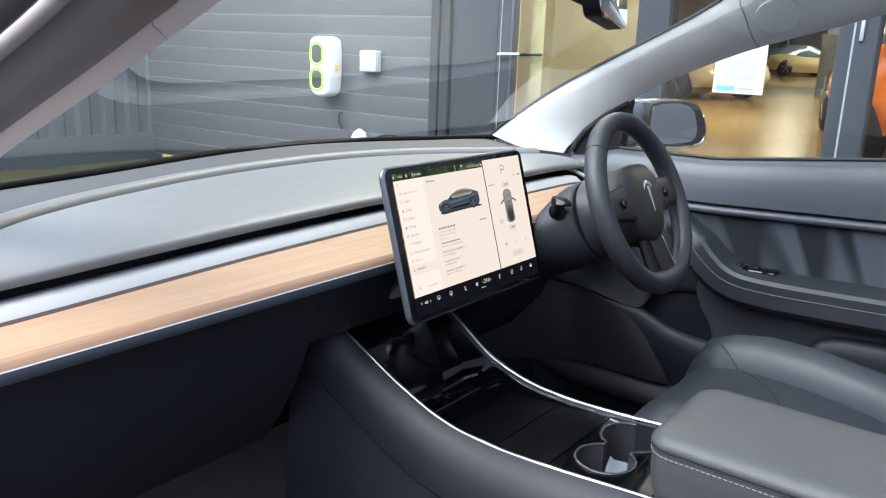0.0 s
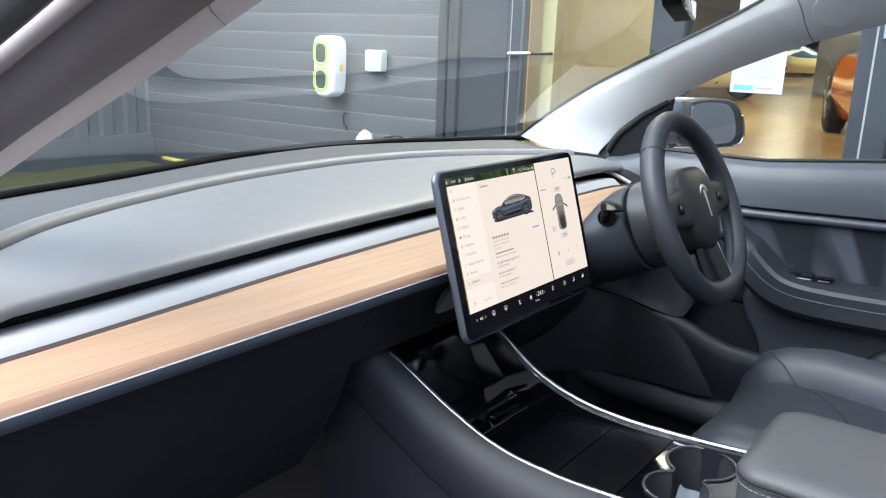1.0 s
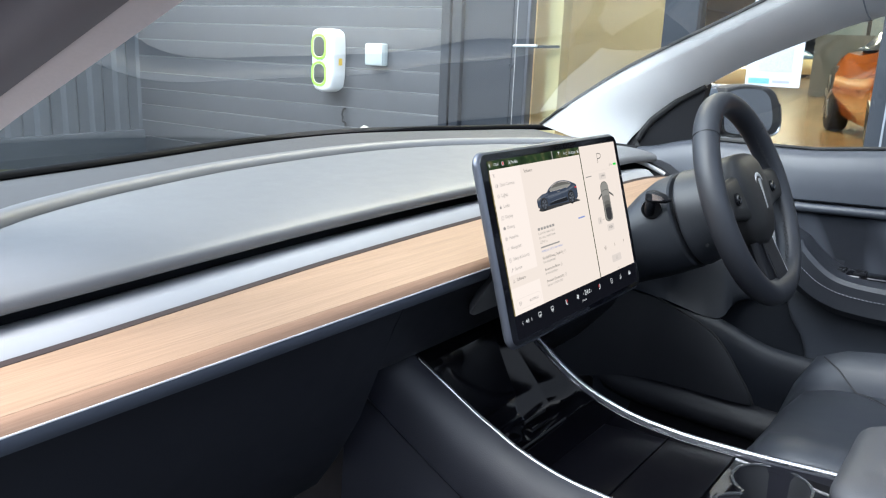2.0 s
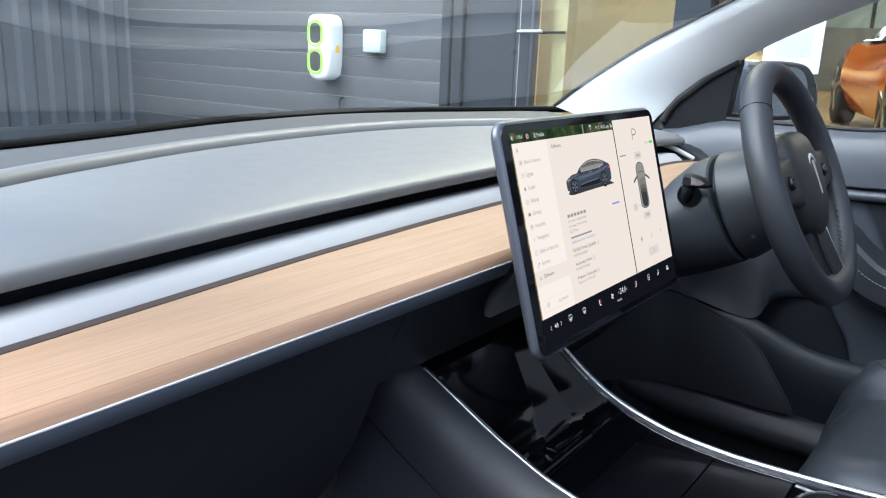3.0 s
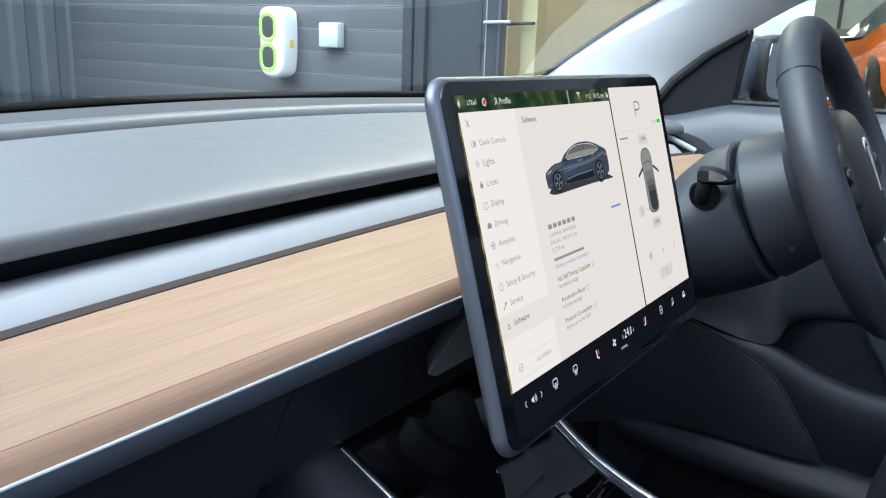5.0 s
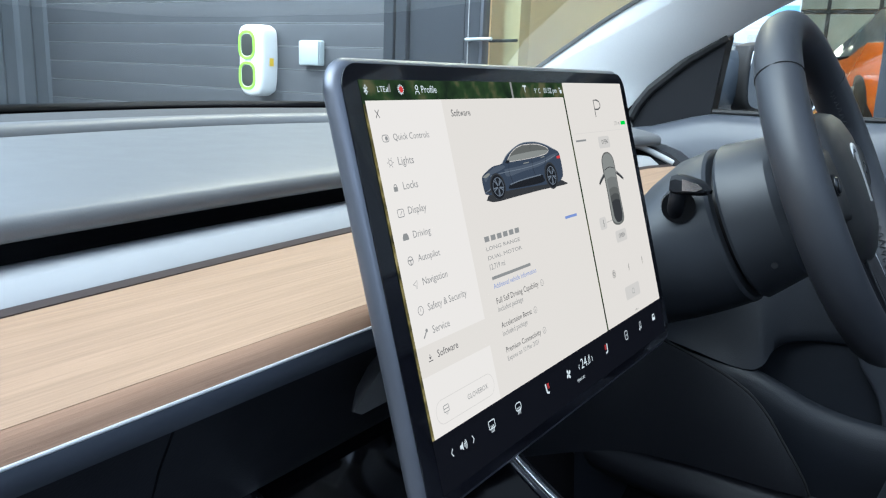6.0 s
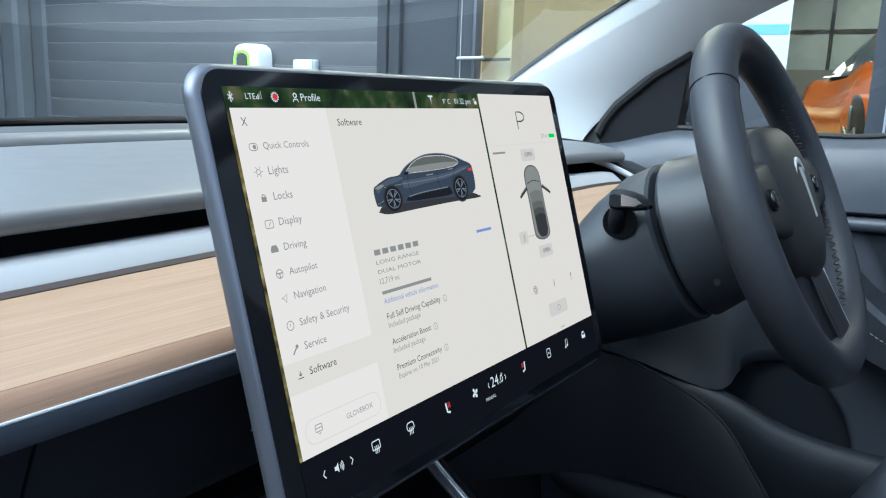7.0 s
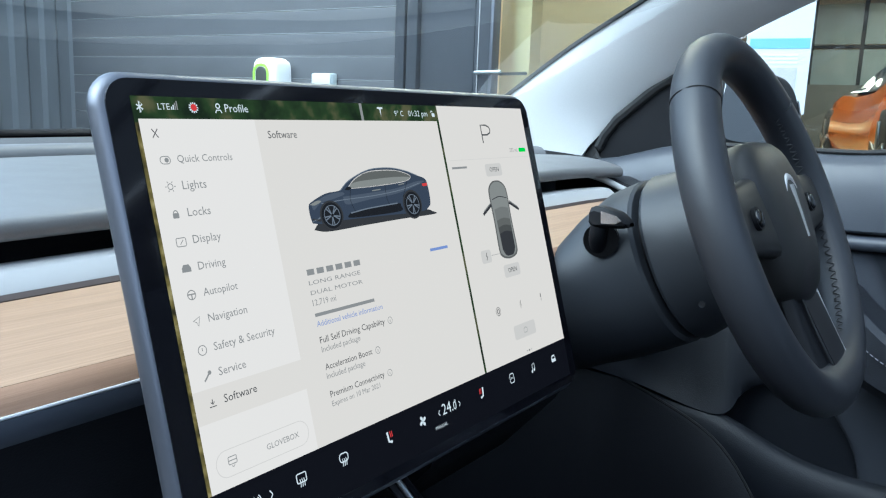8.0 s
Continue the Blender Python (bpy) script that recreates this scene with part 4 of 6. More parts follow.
UI_MAP = map_mat("ui_map_woods", (0.012, 0.022, 0.010), (0.028, 0.055, 0.018), (0.12, 0.11, 0.05), 60)
UI_FIELD = map_mat("ui_map_fields", (0.035, 0.030, 0.014), (0.20, 0.15, 0.045), (0.42, 0.33, 0.14), 110)


def text_mesh(body, width=None, height=None):
    cu = bpy.data.curves.new("text", "FONT")
    cu.body, cu.size, cu.resolution_u = body, 1.0, 2
    ob = new("text", cu)
    me = bpy.data.meshes.new_from_object(ob.evaluated_get(bpy.context.evaluated_depsgraph_get()))
    bpy.data.objects.remove(ob)
    bpy.data.curves.remove(cu)
    xs = [v.co.x for v in me.vertices]
    x0, w = min(xs), max(xs) - min(xs)
    s = width / w if width else height / max(v.co.y for v in me.vertices)
    for v in me.vertices:
        v.co = Vector(((v.co.x - x0) * s, v.co.y * s, 0))
    return me


def display():
    d = thing("touch_screen", "large landscape touch screen showing a software menu", "touch screen", m=SCREEN)
    cx, cy = -0.0012, -0.1025
    outer = rounded(0.3610, 0.2295, 0.0165, 8, (cx, cy))
    # housing: satin metal edge, rounded back
    rings = []
    for ins, z in ((0.045, -0.024), (0.030, -0.0215), (0.014, -0.0165), (0.0055, -0.0130), (0.0018, -0.0102), (0.0003, -0.0080), (0.0, -0.0062), (0.0006, -0.0040), (0.0018, -0.0022), (0.0034, -0.0008), (0.0046, -0.0004)):
        kx, ky = 1 - ins / 0.178, 1 - ins / 0.1145
        rings.append([(cx + (x - cx) * kx, cy + (y - cy) * ky, z) for x, y in outer])
    part("housing", loft(rings), ALU, d, "satin blue-grey metal edge and back", smooth=50)
    part("cover_glass", slab(rounded(0.3522, 0.2210, 0.0125, 8, (cx, cy)), -0.004, 0.0002), GLASSBLACK, d, "black cover glass", smooth=40)
    part("stem", box((0.10, 0.08, 0.04), (0, -0.095, -0.038), 0.012, 3), DARK, d, "black mounting stem behind the screen")

    def flat(name, outline, z, material, label=""):
        bm = bmesh.new()
        bm.faces.new([bm.verts.new((x, y, z)) for x, y in outline])
        return part(name, bm, material, d, label, smooth=0)

    def rect(name, x0, y0, x1, y1, z, material, r=0.0, label=""):
        w, h, c = x1 - x0, abs(y1 - y0), ((x0 + x1) / 2, (y0 + y1) / 2)
        return flat(name, rounded(w, h, r, 4, c) if r else [(x0, y0), (x1, y0), (x1, y1), (x0, y1)], z, material, label)

    def words(body, x, y, width, material, squash=1.0):
        ob = new("caption", text_mesh(body, width))
        for v in ob.data.vertices:
            v.co.y *= squash
        ob.data.materials.append(material)
        ob.parent = d
        ob.matrix_local = Matrix.Translation((x, y, 0.0012))
        ob["label"] = "screen text reading " + body
        return ob

    def line(pts, r, material, name="icon", loop=False, lift=0.0012):
        """A flat stroke along pts."""
        bm = bmesh.new()
        P = [Vector((*p, 0)) for p in pts]
        vs = []
        for i, p in enumerate(P):
            a = P[i - 1] if (i or loop) else p
            b = P[(i + 1) % len(P)] if (i < len(P) - 1 or loop) else p
            t = (b - a).normalized()
            nn = Vector((-t.y, t.x, 0)) * r
            vs.append((bm.verts.new(p + nn + Vector((0, 0, lift))), bm.verts.new(p - nn + Vector((0, 0, lift)))))
        for (a, b), (c2, e) in zip(vs, vs[1:] + (vs[:1] if loop else [])):
            bm.faces.new((a, b, e, c2))
        return part(name, bm, material, d, smooth=0)

    def circ(x, y, r, n=18, a0=0, a1=360):
        return [(x + r * math.cos(radians(a0 + (a1 - a0) * k / n)), y + r * math.sin(radians(a0 + (a1 - a0) * k / n))) for k in range(n + (a1 - a0 < 360))]
    L, R, T, B = -SW / 2, SW / 2, 0.0, -SH
    rect("map_layer", L, T, R, -PANEL, 0.0004, UI_MAP, label="green and brown satellite map behind the menus")
    rect("map_layer", L, -0.0120, L + 0.0019, -PANEL, 0.0005, UI_FIELD, label="ochre fields of the satellite map")
    rect("climate_bar", L, -PANEL, R, B, 0.0004, UI_BAR, label="black bar with climate symbols")
    MX = -0.0985
    rect("menu_panel", L + 0.0019, -0.0103, MX, -PANEL, 0.0006, UI_MENU, label="off-white menu column")
    rect("page_panel", MX, -0.0103, 0.0550, -PANEL, 0.0006, UI_WHITE, label="off-white page")
    rect("status_panel", 0.0572, T, R, -PANEL, 0.0006, UI_WHITE, label="off-white status column")
    rect("menu_highlight", L + 0.0019, -0.1330, MX, -0.1480, 0.0008, UI_WHITE, label="shaded row of the menu")
    # menu
    for body, y, w in (("Quick Controls", -0.0304, 0.0310), ("Lights", -0.0428, 0.0130), ("Locks", -0.0552, 0.0125), ("Display", -0.0676, 0.0155), ("Driving", -0.0798, 0.0152), ("Autopilot", -0.0918, 0.0195), ("Navigation", -0.1038, 0.0222), ("Safety & Security", -0.1170, 0.0362), ("Service", -0.1286, 0.0155)):
        words(body, -0.1482, y, w, UI_SOFT)
    words("Software", -0.1482, -0.1411, 0.0190, UI_TEXT)
    words("Software", -0.0920, -0.0200, 0.0198, UI_TEXT)
    ix = -0.1545
    line([(-0.1585, -0.0190), (-0.1555, -0.0150)], 0.00022, UI_TEXT)
    line([(-0.1585, -0.0150), (-0.1555, -0.0190)], 0.00022, UI_TEXT)
    line(rounded(0.0052, 0.0034, 0.0016, 4, (ix, -0.0292)), 0.0002, UI_SOFT, loop=True)
    flat("icon", circ(ix + 0.0007, -0.0292, 0.0011), 0.0012, UI_SOFT)
    line(circ(ix, -0.0412, 0.0013), 0.0002, UI_SOFT, loop=True)
    for a in range(0, 360, 60):
        line([(ix + 0.0019 * math.cos(radians(a)), -0.0412 + 0.0019 * math.sin(radians(a))), (ix + 0.0027 * math.cos(radians(a)), -0.0412 + 0.0027 * math.sin(radians(a)))], 0.0002, UI_SOFT)
    rect("icon", ix - 0.0016, -0.0556, ix + 0.0016, -0.0532, 0.0012, UI_SOFT, 0.0003)
    line(circ(ix, -0.0532, 0.0011, 10, 0, 180), 0.00025, UI_SOFT)
    line(rounded(0.0050, 0.0038, 0.0007, 3, (ix, -0.0664)), 0.0002, UI_SOFT, loop=True)
    line([(ix - 0.0006, -0.0674), (ix + 0.0012, -0.0654)], 0.00018, UI_SOFT)
    flat("icon", [(ix - 0.0024, -0.0800), (ix + 0.0024, -0.0800), (ix + 0.0024, -0.0782), (ix + 0.0014, -0.0766), (ix - 0.0014, -0.0766), (ix - 0.0024, -0.0782)], 0.0012, UI_SOFT)
    line(circ(ix, -0.0904, 0.0021), 0.00022, UI_SOFT, loop=True)
    line([(ix - 0.002, -0.0901), (ix + 0.002, -0.0901)], 0.0003, UI_SOFT)
    line([(ix, -0.0901), (ix, -0.0924)], 0.0003, UI_SOFT)
    line([(ix + 0.0019, -0.1005), (ix - 0.0018, -0.1022), (ix - 0.0001, -0.1029), (ix + 0.0006, -0.1047)], 0.0002, UI_SOFT, loop=True)
    line(circ(ix, -0.1156, 0.0022), 0.0002, UI_SOFT, loop=True)
    line([(ix, -0.1145), (ix, -0.1160)], 0.0002, UI_SOFT)
    line([(ix - 0.0018, -0.1294), (ix + 0.0010, -0.1264)], 0.0004, UI_SOFT)
    flat("icon", circ(ix + 0.0014, -0.1260, 0.0010, 10), 0.0012, UI_SOFT)
    line([(ix, -0.1378), (ix, -0.1402)], 0.00022, UI_TEXT)
    line([(ix - 0.0010, -0.1391), (ix, -0.1402), (ix + 0.0010, -0.1391)], 0.00022, UI_TEXT)
    line([(ix - 0.0019, -0.1412), (ix + 0.0019, -0.1412)], 0.00022, UI_TEXT)
    line(rounded(0.0560, 0.0120, 0.0058, 5, (-0.1310, -0.1678)), 0.00015, UI_GREY, "button_outline", True)
    words("GLOVEBOX", -0.1300, -0.1692, 0.0205, UI_SOFT)
    line(rounded(0.0046, 0.0034, 0.0005, 3, (-0.1500, -0.1670)), 0.0002, UI_SOFT, loop=True)
    line([(-0.1523, -0.1670), (-0.1477, -0.1670)], 0.0002, UI_SOFT)
    line([(-0.1508, -0.1694), (-0.1500, -0.1701), (-0.1492, -0.1694)], 0.0002, UI_SOFT)
    # page text; the model, owner and chassis lines become plain bars
    X = -0.0838
    for k in range(6):
        rect("text_bar", X + 0.0071 * k, -0.0924, X + 0.0071 * k + 0.0052, -0.0893, 0.0012, UI_SOFT)
    words("LONG RANGE", X, -0.0975, 0.0395, UI_SOFT, 0.52)
    words("DUAL MOTOR", X, -0.1027, 0.0400, UI_SOFT, 0.52)
    words("12,719 mi", X, -0.1084, 0.0172, UI_SOFT)
    rect("text_bar", X, -0.1142, X + 0.0465, -0.1124, 0.0012, UI_SOFT)
    words("Additional vehicle information", X, -0.1194, 0.0520, UI_BLUE)
    for y, a, wa, b2, wb in ((-0.1281, "Full Self Driving Capability", 0.0515, "Included package", 0.0295), (-0.1422, "Acceleration Boost", 0.0368, "Included package", 0.0295), (-0.1566, "Premium Connectivity", 0.0430, "Expires on 10 Mar 2021", 0.0380)):
        words(a, X, y, wa, UI_TEXT)
        words(b2, X, y - 0.0047, wb, UI_SOFT)
        c = (X + wa + 0.0048, y + 0.0012)
        line(circ(*c, 0.0019), 0.00017, UI_SOFT, loop=True)
        line([(c[0], c[1] + 0.0005), (c[0], c[1] - 0.0010)], 0.00018, UI_SOFT)
    rect("text_bar", 0.0215, -0.0930, 0.0400, -0.0912, 0.0012, UI_BLUE)
    # picture of the car on the page
    def sm(pts, n=40):
        return [(p.x, p.y) for p in smoothline([(*p, 0) for p in pts], n)]

    def pic(pts, z, material, label=""):
        return flat("car_picture", pts, z, material, label)
    pic(sm([(-0.0725, -0.0695), (-0.062, -0.0714), (-0.035, -0.0709), (0.0, -0.0703), (0.0335, -0.0702), (0.0325, -0.0684), (0.019, -0.0660), (-0.042, -0.0650), (-0.066, -0.0660), (-0.0725, -0.0695)], 50), 0.0008, UI_SHADE, "dark shadow of the pictured car")
    pic(sm([(-0.0728, -0.0660), (-0.0736, -0.0620), (-0.0733, -0.0565), (-0.0700, -0.0542), (-0.0590, -0.0507), (-0.0478, -0.0497), (-0.0408, -0.0452), (-0.0315, -0.0417), (-0.0225, -0.0394), (-0.0130, -0.0386), (0.0, -0.0391), (0.0125, -0.0415), (0.0225, -0.0447), (0.0303, -0.0476), (0.0318, -0.0530), (0.0315, -0.0615), (0.0290, -0.0652), (0.0190, -0.0676), (-0.02, -0.0668), (-0.050, -0.0664), (-0.066, -0.0668), (-0.0728, -0.0660)], 90), 0.0010, UI_NAVY, "dark blue saloon pictured on the screen")
    # lit bonnet, shoulder and tail, darker sill
    pic(sm([(-0.0715, -0.0560), (-0.0590, -0.0518), (-0.0478, -0.0508), (-0.0450, -0.0522), (-0.0530, -0.0540), (-0.0640, -0.0556), (-0.0700, -0.0590), (-0.0715, -0.0560)], 40), 0.0011, UI_NAVY2)
    pic(sm([(-0.0465, -0.0535), (-0.0250, -0.0528), (0.0, -0.0517), (0.0195, -0.0487), (0.0290, -0.0487), (0.0200, -0.0512), (0.0, -0.0548), (-0.0250, -0.0566), (-0.0440, -0.0580), (-0.0465, -0.0535)], 50), 0.0011, UI_NAVY2)
    pic(sm([(-0.0435, -0.0632), (-0.0270, -0.0618), (-0.0010, -0.0607), (0.0020, -0.0625), (0.0010, -0.0655), (-0.0230, -0.0660), (-0.0440, -0.0655), (-0.0435, -0.0632)], 40), 0.0011, UI_DARK)
    line(sm([(-0.0425, -0.0630), (-0.0270, -0.0616), (-0.0010, -0.0606)], 16), 0.00035, UI_NAVY3, "car_picture")
    win = sm([(-0.0418, -0.0493), (-0.0346, -0.0443), (-0.0240, -0.0409), (-0.0112, -0.0402), (0.0040, -0.0412), (0.0155, -0.0447), (0.0118, -0.0474), (0.0, -0.0485), (-0.0190, -0.0491), (-0.0418, -0.0493)], 60)
    pic(win, 0.0012, UI_TINT2, "pictured side windows")
    pic(sm([(-0.0400, -0.0491), (-0.0360, -0.0462), (-0.0200, -0.0452), (0.0, -0.0448), (0.0140, -0.0455), (0.0112, -0.0472), (0.0, -0.0483), (-0.0190, -0.0489), (-0.0400, -0.0491)], 40), 0.0013, UI_TINT)
    line(win, 0.00028, UI_GREY, "car_picture", True)
    line([(-0.0085, -0.0402), (-0.0090, -0.0488)], 0.0007, UI_DARK, "car_picture")
    line([(-0.0215, -0.0517), (-0.0140, -0.0514)], 0.00030, UI_TINT, "car_picture")
    line([(0.0030, -0.0497), (0.0085, -0.0492)], 0.00030, UI_TINT, "car_picture")
    pic(sm([(-0.0445, -0.0497), (-0.0415, -0.0482), (-0.0385, -0.0490), (-0.0410, -0.0502), (-0.0445, -0.0497)], 16), 0.0014, UI_DARK)
    for px, py, rx, ry in ((-0.0580, -0.0630, 0.0078, 0.0072), (0.0127, -0.0624, 0.0079, 0.0079)):
        for k, z, m in ((1.14, 0.0014, UI_SHADE), (1.0, 0.0015, UI_DARK)):
            pic([(px + rx * k * math.cos(a), py + ry * k * math.sin(a)) for a in [2 * math.pi * j / 30 for j in range(30)]], z, m, "pictured wheel" if k == 1.0 else "")
        line([(px + 0.76 * rx * math.cos(a), py + 0.76 * ry * math.sin(a)) for a in [2 * math.pi * j / 30 for j in range(30)]], 0.00022, UI_NAVY3, "car_picture", True, 0.0017)
        for k in range(5):
            a = 2 * math.pi * k / 5 + 0.9
            for da in (-0.16, 0.16):
                line([(px + 0.12 * rx * math.cos(a), py + 0.12 * ry * math.sin(a)), (px + 0.74 * rx * math.cos(a + da), py + 0.74 * ry * math.sin(a + da))], 0.00034, UI_NAVY3, "car_picture", lift=0.0018)
    # shoulder line, door joints and waist highlight
    line(sm([(-0.0640, -0.0560), (-0.0465, -0.0552), (-0.0200, -0.0546), (0.0050, -0.0528), (0.0240, -0.0497)], 30), 0.00022, UI_NAVY3, "car_picture")
    line(sm([(-0.0395, -0.0500), (-0.0410, -0.0560), (-0.0385, -0.0632)], 12), 0.00016, UI_DARK, "car_picture")
    line(sm([(-0.0094, -0.0490), (-0.0100, -0.0560), (-0.0085, -0.0610)], 12), 0.00016, UI_DARK, "car_picture")
    line(sm([(0.0118, -0.0478), (0.0075, -0.0540), (0.0052, -0.0575)], 12), 0.00016, UI_DARK, "car_picture")
    line(sm([(-0.0478, -0.0499), (-0.0408, -0.0454), (-0.0315, -0.0419), (-0.0225, -0.0396), (-0.0130, -0.0388), (0.0, -0.0393), (0.0125, -0.0417), (0.0225, -0.0449)], 40), 0.00025, UI_NAVY3, "car_picture")
    line(sm([(-0.0725, -0.0648), (-0.0680, -0.0640), (-0.0655, -0.0625)], 10), 0.00030, UI_NAVY3, "car_picture")
    pic([(0.0258, -0.0503), (0.0312, -0.0500), (0.0308, -0.0520), (0.0262, -0.0519)], 0.0012, UI_RED)
    pic(sm([(-0.0728, -0.0560), (-0.0670, -0.0542), (-0.0640, -0.0548), (-0.0690, -0.0566), (-0.0728, -0.0560)], 16), 0.0013, UI_TINT, "pictured head lamp")
    line([(-0.0725, -0.0640), (-0.0665, -0.0650)], 0.0006, UI_SHADE, "car_picture")
    # top strip
    words("LTE", -0.1530, -0.0062, 0.0062, UI_LIGHT)
    for k in range(4):
        rect("icon", -0.1462 + k * 0.0010, -0.0062, -0.1456 + k * 0.0010, -0.0048 + k * 0.0009, 0.0012, UI_LIGHT if k < 2 else UI_SOFT)
    line([(-0.1637, -0.0063), (-0.1607, -0.0040), (-0.1622, -0.0026), (-0.1622, -0.0077), (-0.1607, -0.0062), (-0.1637, -0.0040)], 0.0003, UI_LIGHT)
    for k in range(12):
        a = 2 * math.pi * k / 12
        line([(-0.1340 + 0.0014 * math.cos(a), -0.0050 + 0.0014 * math.sin(a)), (-0.1340 + 0.0026 * math.cos(a), -0.0050 + 0.0026 * math.sin(a))], 0.00035, UI_LIGHT)
    flat("icon", circ(-0.1340, -0.0050, 0.0017), 0.0014, UI_RED)
    line(circ(-0.1200, -0.0040, 0.0011), 0.0003, UI_LIGHT, loop=True)
    line([(-0.1218, -0.0074), (-0.1212, -0.0060), (-0.1188, -0.0060), (-0.1182, -0.0074)], 0.0003, UI_LIGHT)
    words("Profile", -0.1160, -0.0068, 0.0142, UI_LIGHT)
    flat("icon", [(-0.0032, -0.0022), (0.0018, -0.0022), (0.0018, -0.0032), (-0.0001, -0.0034), (-0.0007, -0.0078), (-0.0013, -0.0034), (-0.0032, -0.0032)], 0.0012, UI_LIGHT)
    words("9\u00b0 C", 0.0122, -0.0074, 0.0085, UI_LIGHT)
    words("01:32 pm", 0.0258, -0.0074, 0.0195, UI_LIGHT)
    rect("icon", 0.0500, -0.0076, 0.0530, -0.0052, 0.0012, UI_LIGHT, 0.0003)
    line(circ(0.0503, -0.0048, 0.0010, 10, 20, 190), 0.0003, UI_LIGHT)
    rect("map_road", -0.0180, T, -0.0158, -0.0103, 0.0005, UI_SOFT, label="pale road on the map")
    # status column
    line([(0.1045, -0.0258), (0.1045, -0.0130), (0.1110, -0.0130), (0.1150, -0.0145), (0.1160, -0.0165), (0.1150, -0.0186), (0.1110, -0.0200), (0.1045, -0.0200)], 0.00055, UI_TEXT, "gear_letter")["label"] = "screen letter P"
    rect("battery_symbol", 0.1505, -0.0333, 0.1600, -0.0303, 0.0012, UI_GREEN, 0.0005, "green battery symbol")
    words("273 mi", 0.1372, -0.0331, 0.0110, UI_SOFT)
    rect("divider", 0.0605, -0.03705, 0.1620, -0.0368, 0.0010, UI_GREY)
    rect("text_bar", 0.0612, -0.0428, 0.0785, -0.0414, 0.0012, UI_SOFT)
    for y, c in ((-0.0452, 0.1117), (-0.1176, 0.1110)):
        rect("button", c - 0.0105, y - 0.0045, c + 0.0105, y + 0.0045, 0.0008, UI_GREY, 0.002)
        words("OPEN", c - 0.0058, y - 0.0013, 0.0116, UI_TEXT)
    bx = 0.1112

    def plan(half, y0, y1, r0, r1):
        """A long rounded outline, nose up."""
        q = [(-half * 0.55, y1 + r1 * 0.15), (-half * 0.90, y1 + r1 * 0.55), (-half, y1 + r1 * 1.4), (-half * 0.96, (y0 + y1) / 2), (-half, y0 - r0 * 1.3), (-half * 0.84, y0 - r0 * 0.5), (-half * 0.42, y0 - r0 * 0.08), (0, y0)]
        q = q + [(-x, y) for x, y in q[-2::-1]] + [(0, y1), q[0]]
        return sm([(bx + x, y) for x, y in q], 70)
    flat("car_plan", plan(0.0122, -0.0529, -0.1093, 0.008, 0.006), 0.0009, UI_TINT2, "plan view of the grey car")
    flat("car_plan", plan(0.0108, -0.0540, -0.1080, 0.007, 0.006), 0.0010, UI_TINT)
    for k, (y0, m) in enumerate(((-0.0650, UI_TINT), (-0.0720, UI_TINT3), (-0.0800, UI_TINT2), (-0.0850, UI_TINT4), (-0.0895, UI_SHADE))):
        h = 0.0094 - 0.0003 * k
        bow = 0.0014
        flat("car_plan", sm([(bx - h, y0 - bow), (bx, y0), (bx + h, y0 - bow)], 12) + sm([(bx + 0.0082, -0.1020), (bx + 0.005, -0.1064), (bx, -0.1072), (bx - 0.005, -0.1064), (bx - 0.0082, -0.1020)], 14), 0.0012 + 0.0001 * k, m)
    line(sm([(bx - 0.0096, -0.0662), (bx, -0.0646), (bx + 0.0096, -0.0662)], 12), 0.0003, UI_SHADE, "car_plan")
    for s in (-1, 1):
        line([(bx + s * 0.0118, -0.0698), (bx + s * 0.0236, -0.0757)], 0.0010, UI_SHADE, "car_plan")
        line([(bx + s * 0.0122, -0.0684), (bx + s * 0.0225, -0.0738)], 0.0004, UI_TINT, "car_plan")
    rect("button", 0.0760, -0.1088, 0.0880, -0.0998, 0.0008, UI_GREY, 0.002)
    for c in ((0.0820, -0.1043), (0.1128, -0.1428)):
        line([(c[0] + 0.0006, c[1] + 0.0026), (c[0] - 0.0008, c[1] - 0.0002), (c[0] + 0.0008, c[1] + 0.0002), (c[0] - 0.0006, c[1] - 0.0026)], 0.0003, UI_TEXT)
    line([(0.0880, -0.1043), (0.1010, -0.1043)], 0.00015, UI_SOFT)
    line(circ(0.0832, -0.1428, 0.0028), 0.0002, UI_TEXT, loop=True)
    line(circ(0.0832, -0.1428, 0.0014), 0.0003, UI_TEXT, loop=True)
    rect("icon", 0.1415, -0.1428, 0.1425, -0.1398, 0.0012, UI_TEXT, 0.0004)
    line([(0.1420, -0.1435), (0.1420, -0.1452)], 0.0002, UI_TEXT)
    rect("button", 0.0985, -0.1664, 0.1275, -0.1564, 0.0008, UI_GREY, 0.002)
    line(circ(0.1130, -0.1622, 0.0026, 10, 20, 160), 0.0002, UI_SOFT)
    line([(0.1106, -0.1614), (0.1112, -0.1632), (0.1148, -0.1632), (0.1154, -0.1614)], 0.0002, UI_SOFT)
    for k in (-1, 0, 1):
        flat("icon", circ(0.1130 + k * 0.0028, -0.1762, 0.0005 if k else 0.0007, 8), 0.0012, UI_TEXT if not k else UI_SOFT)
    # climate bar
    yb = -0.1895
    line([(-0.1518, yb + 0.002), (-0.1532, yb), (-0.1518, yb - 0.002)], 0.0003, UI_LIGHT)
    line([(-0.1332, yb + 0.002), (-0.1318, yb), (-0.1332, yb - 0.002)], 0.0003, UI_LIGHT)
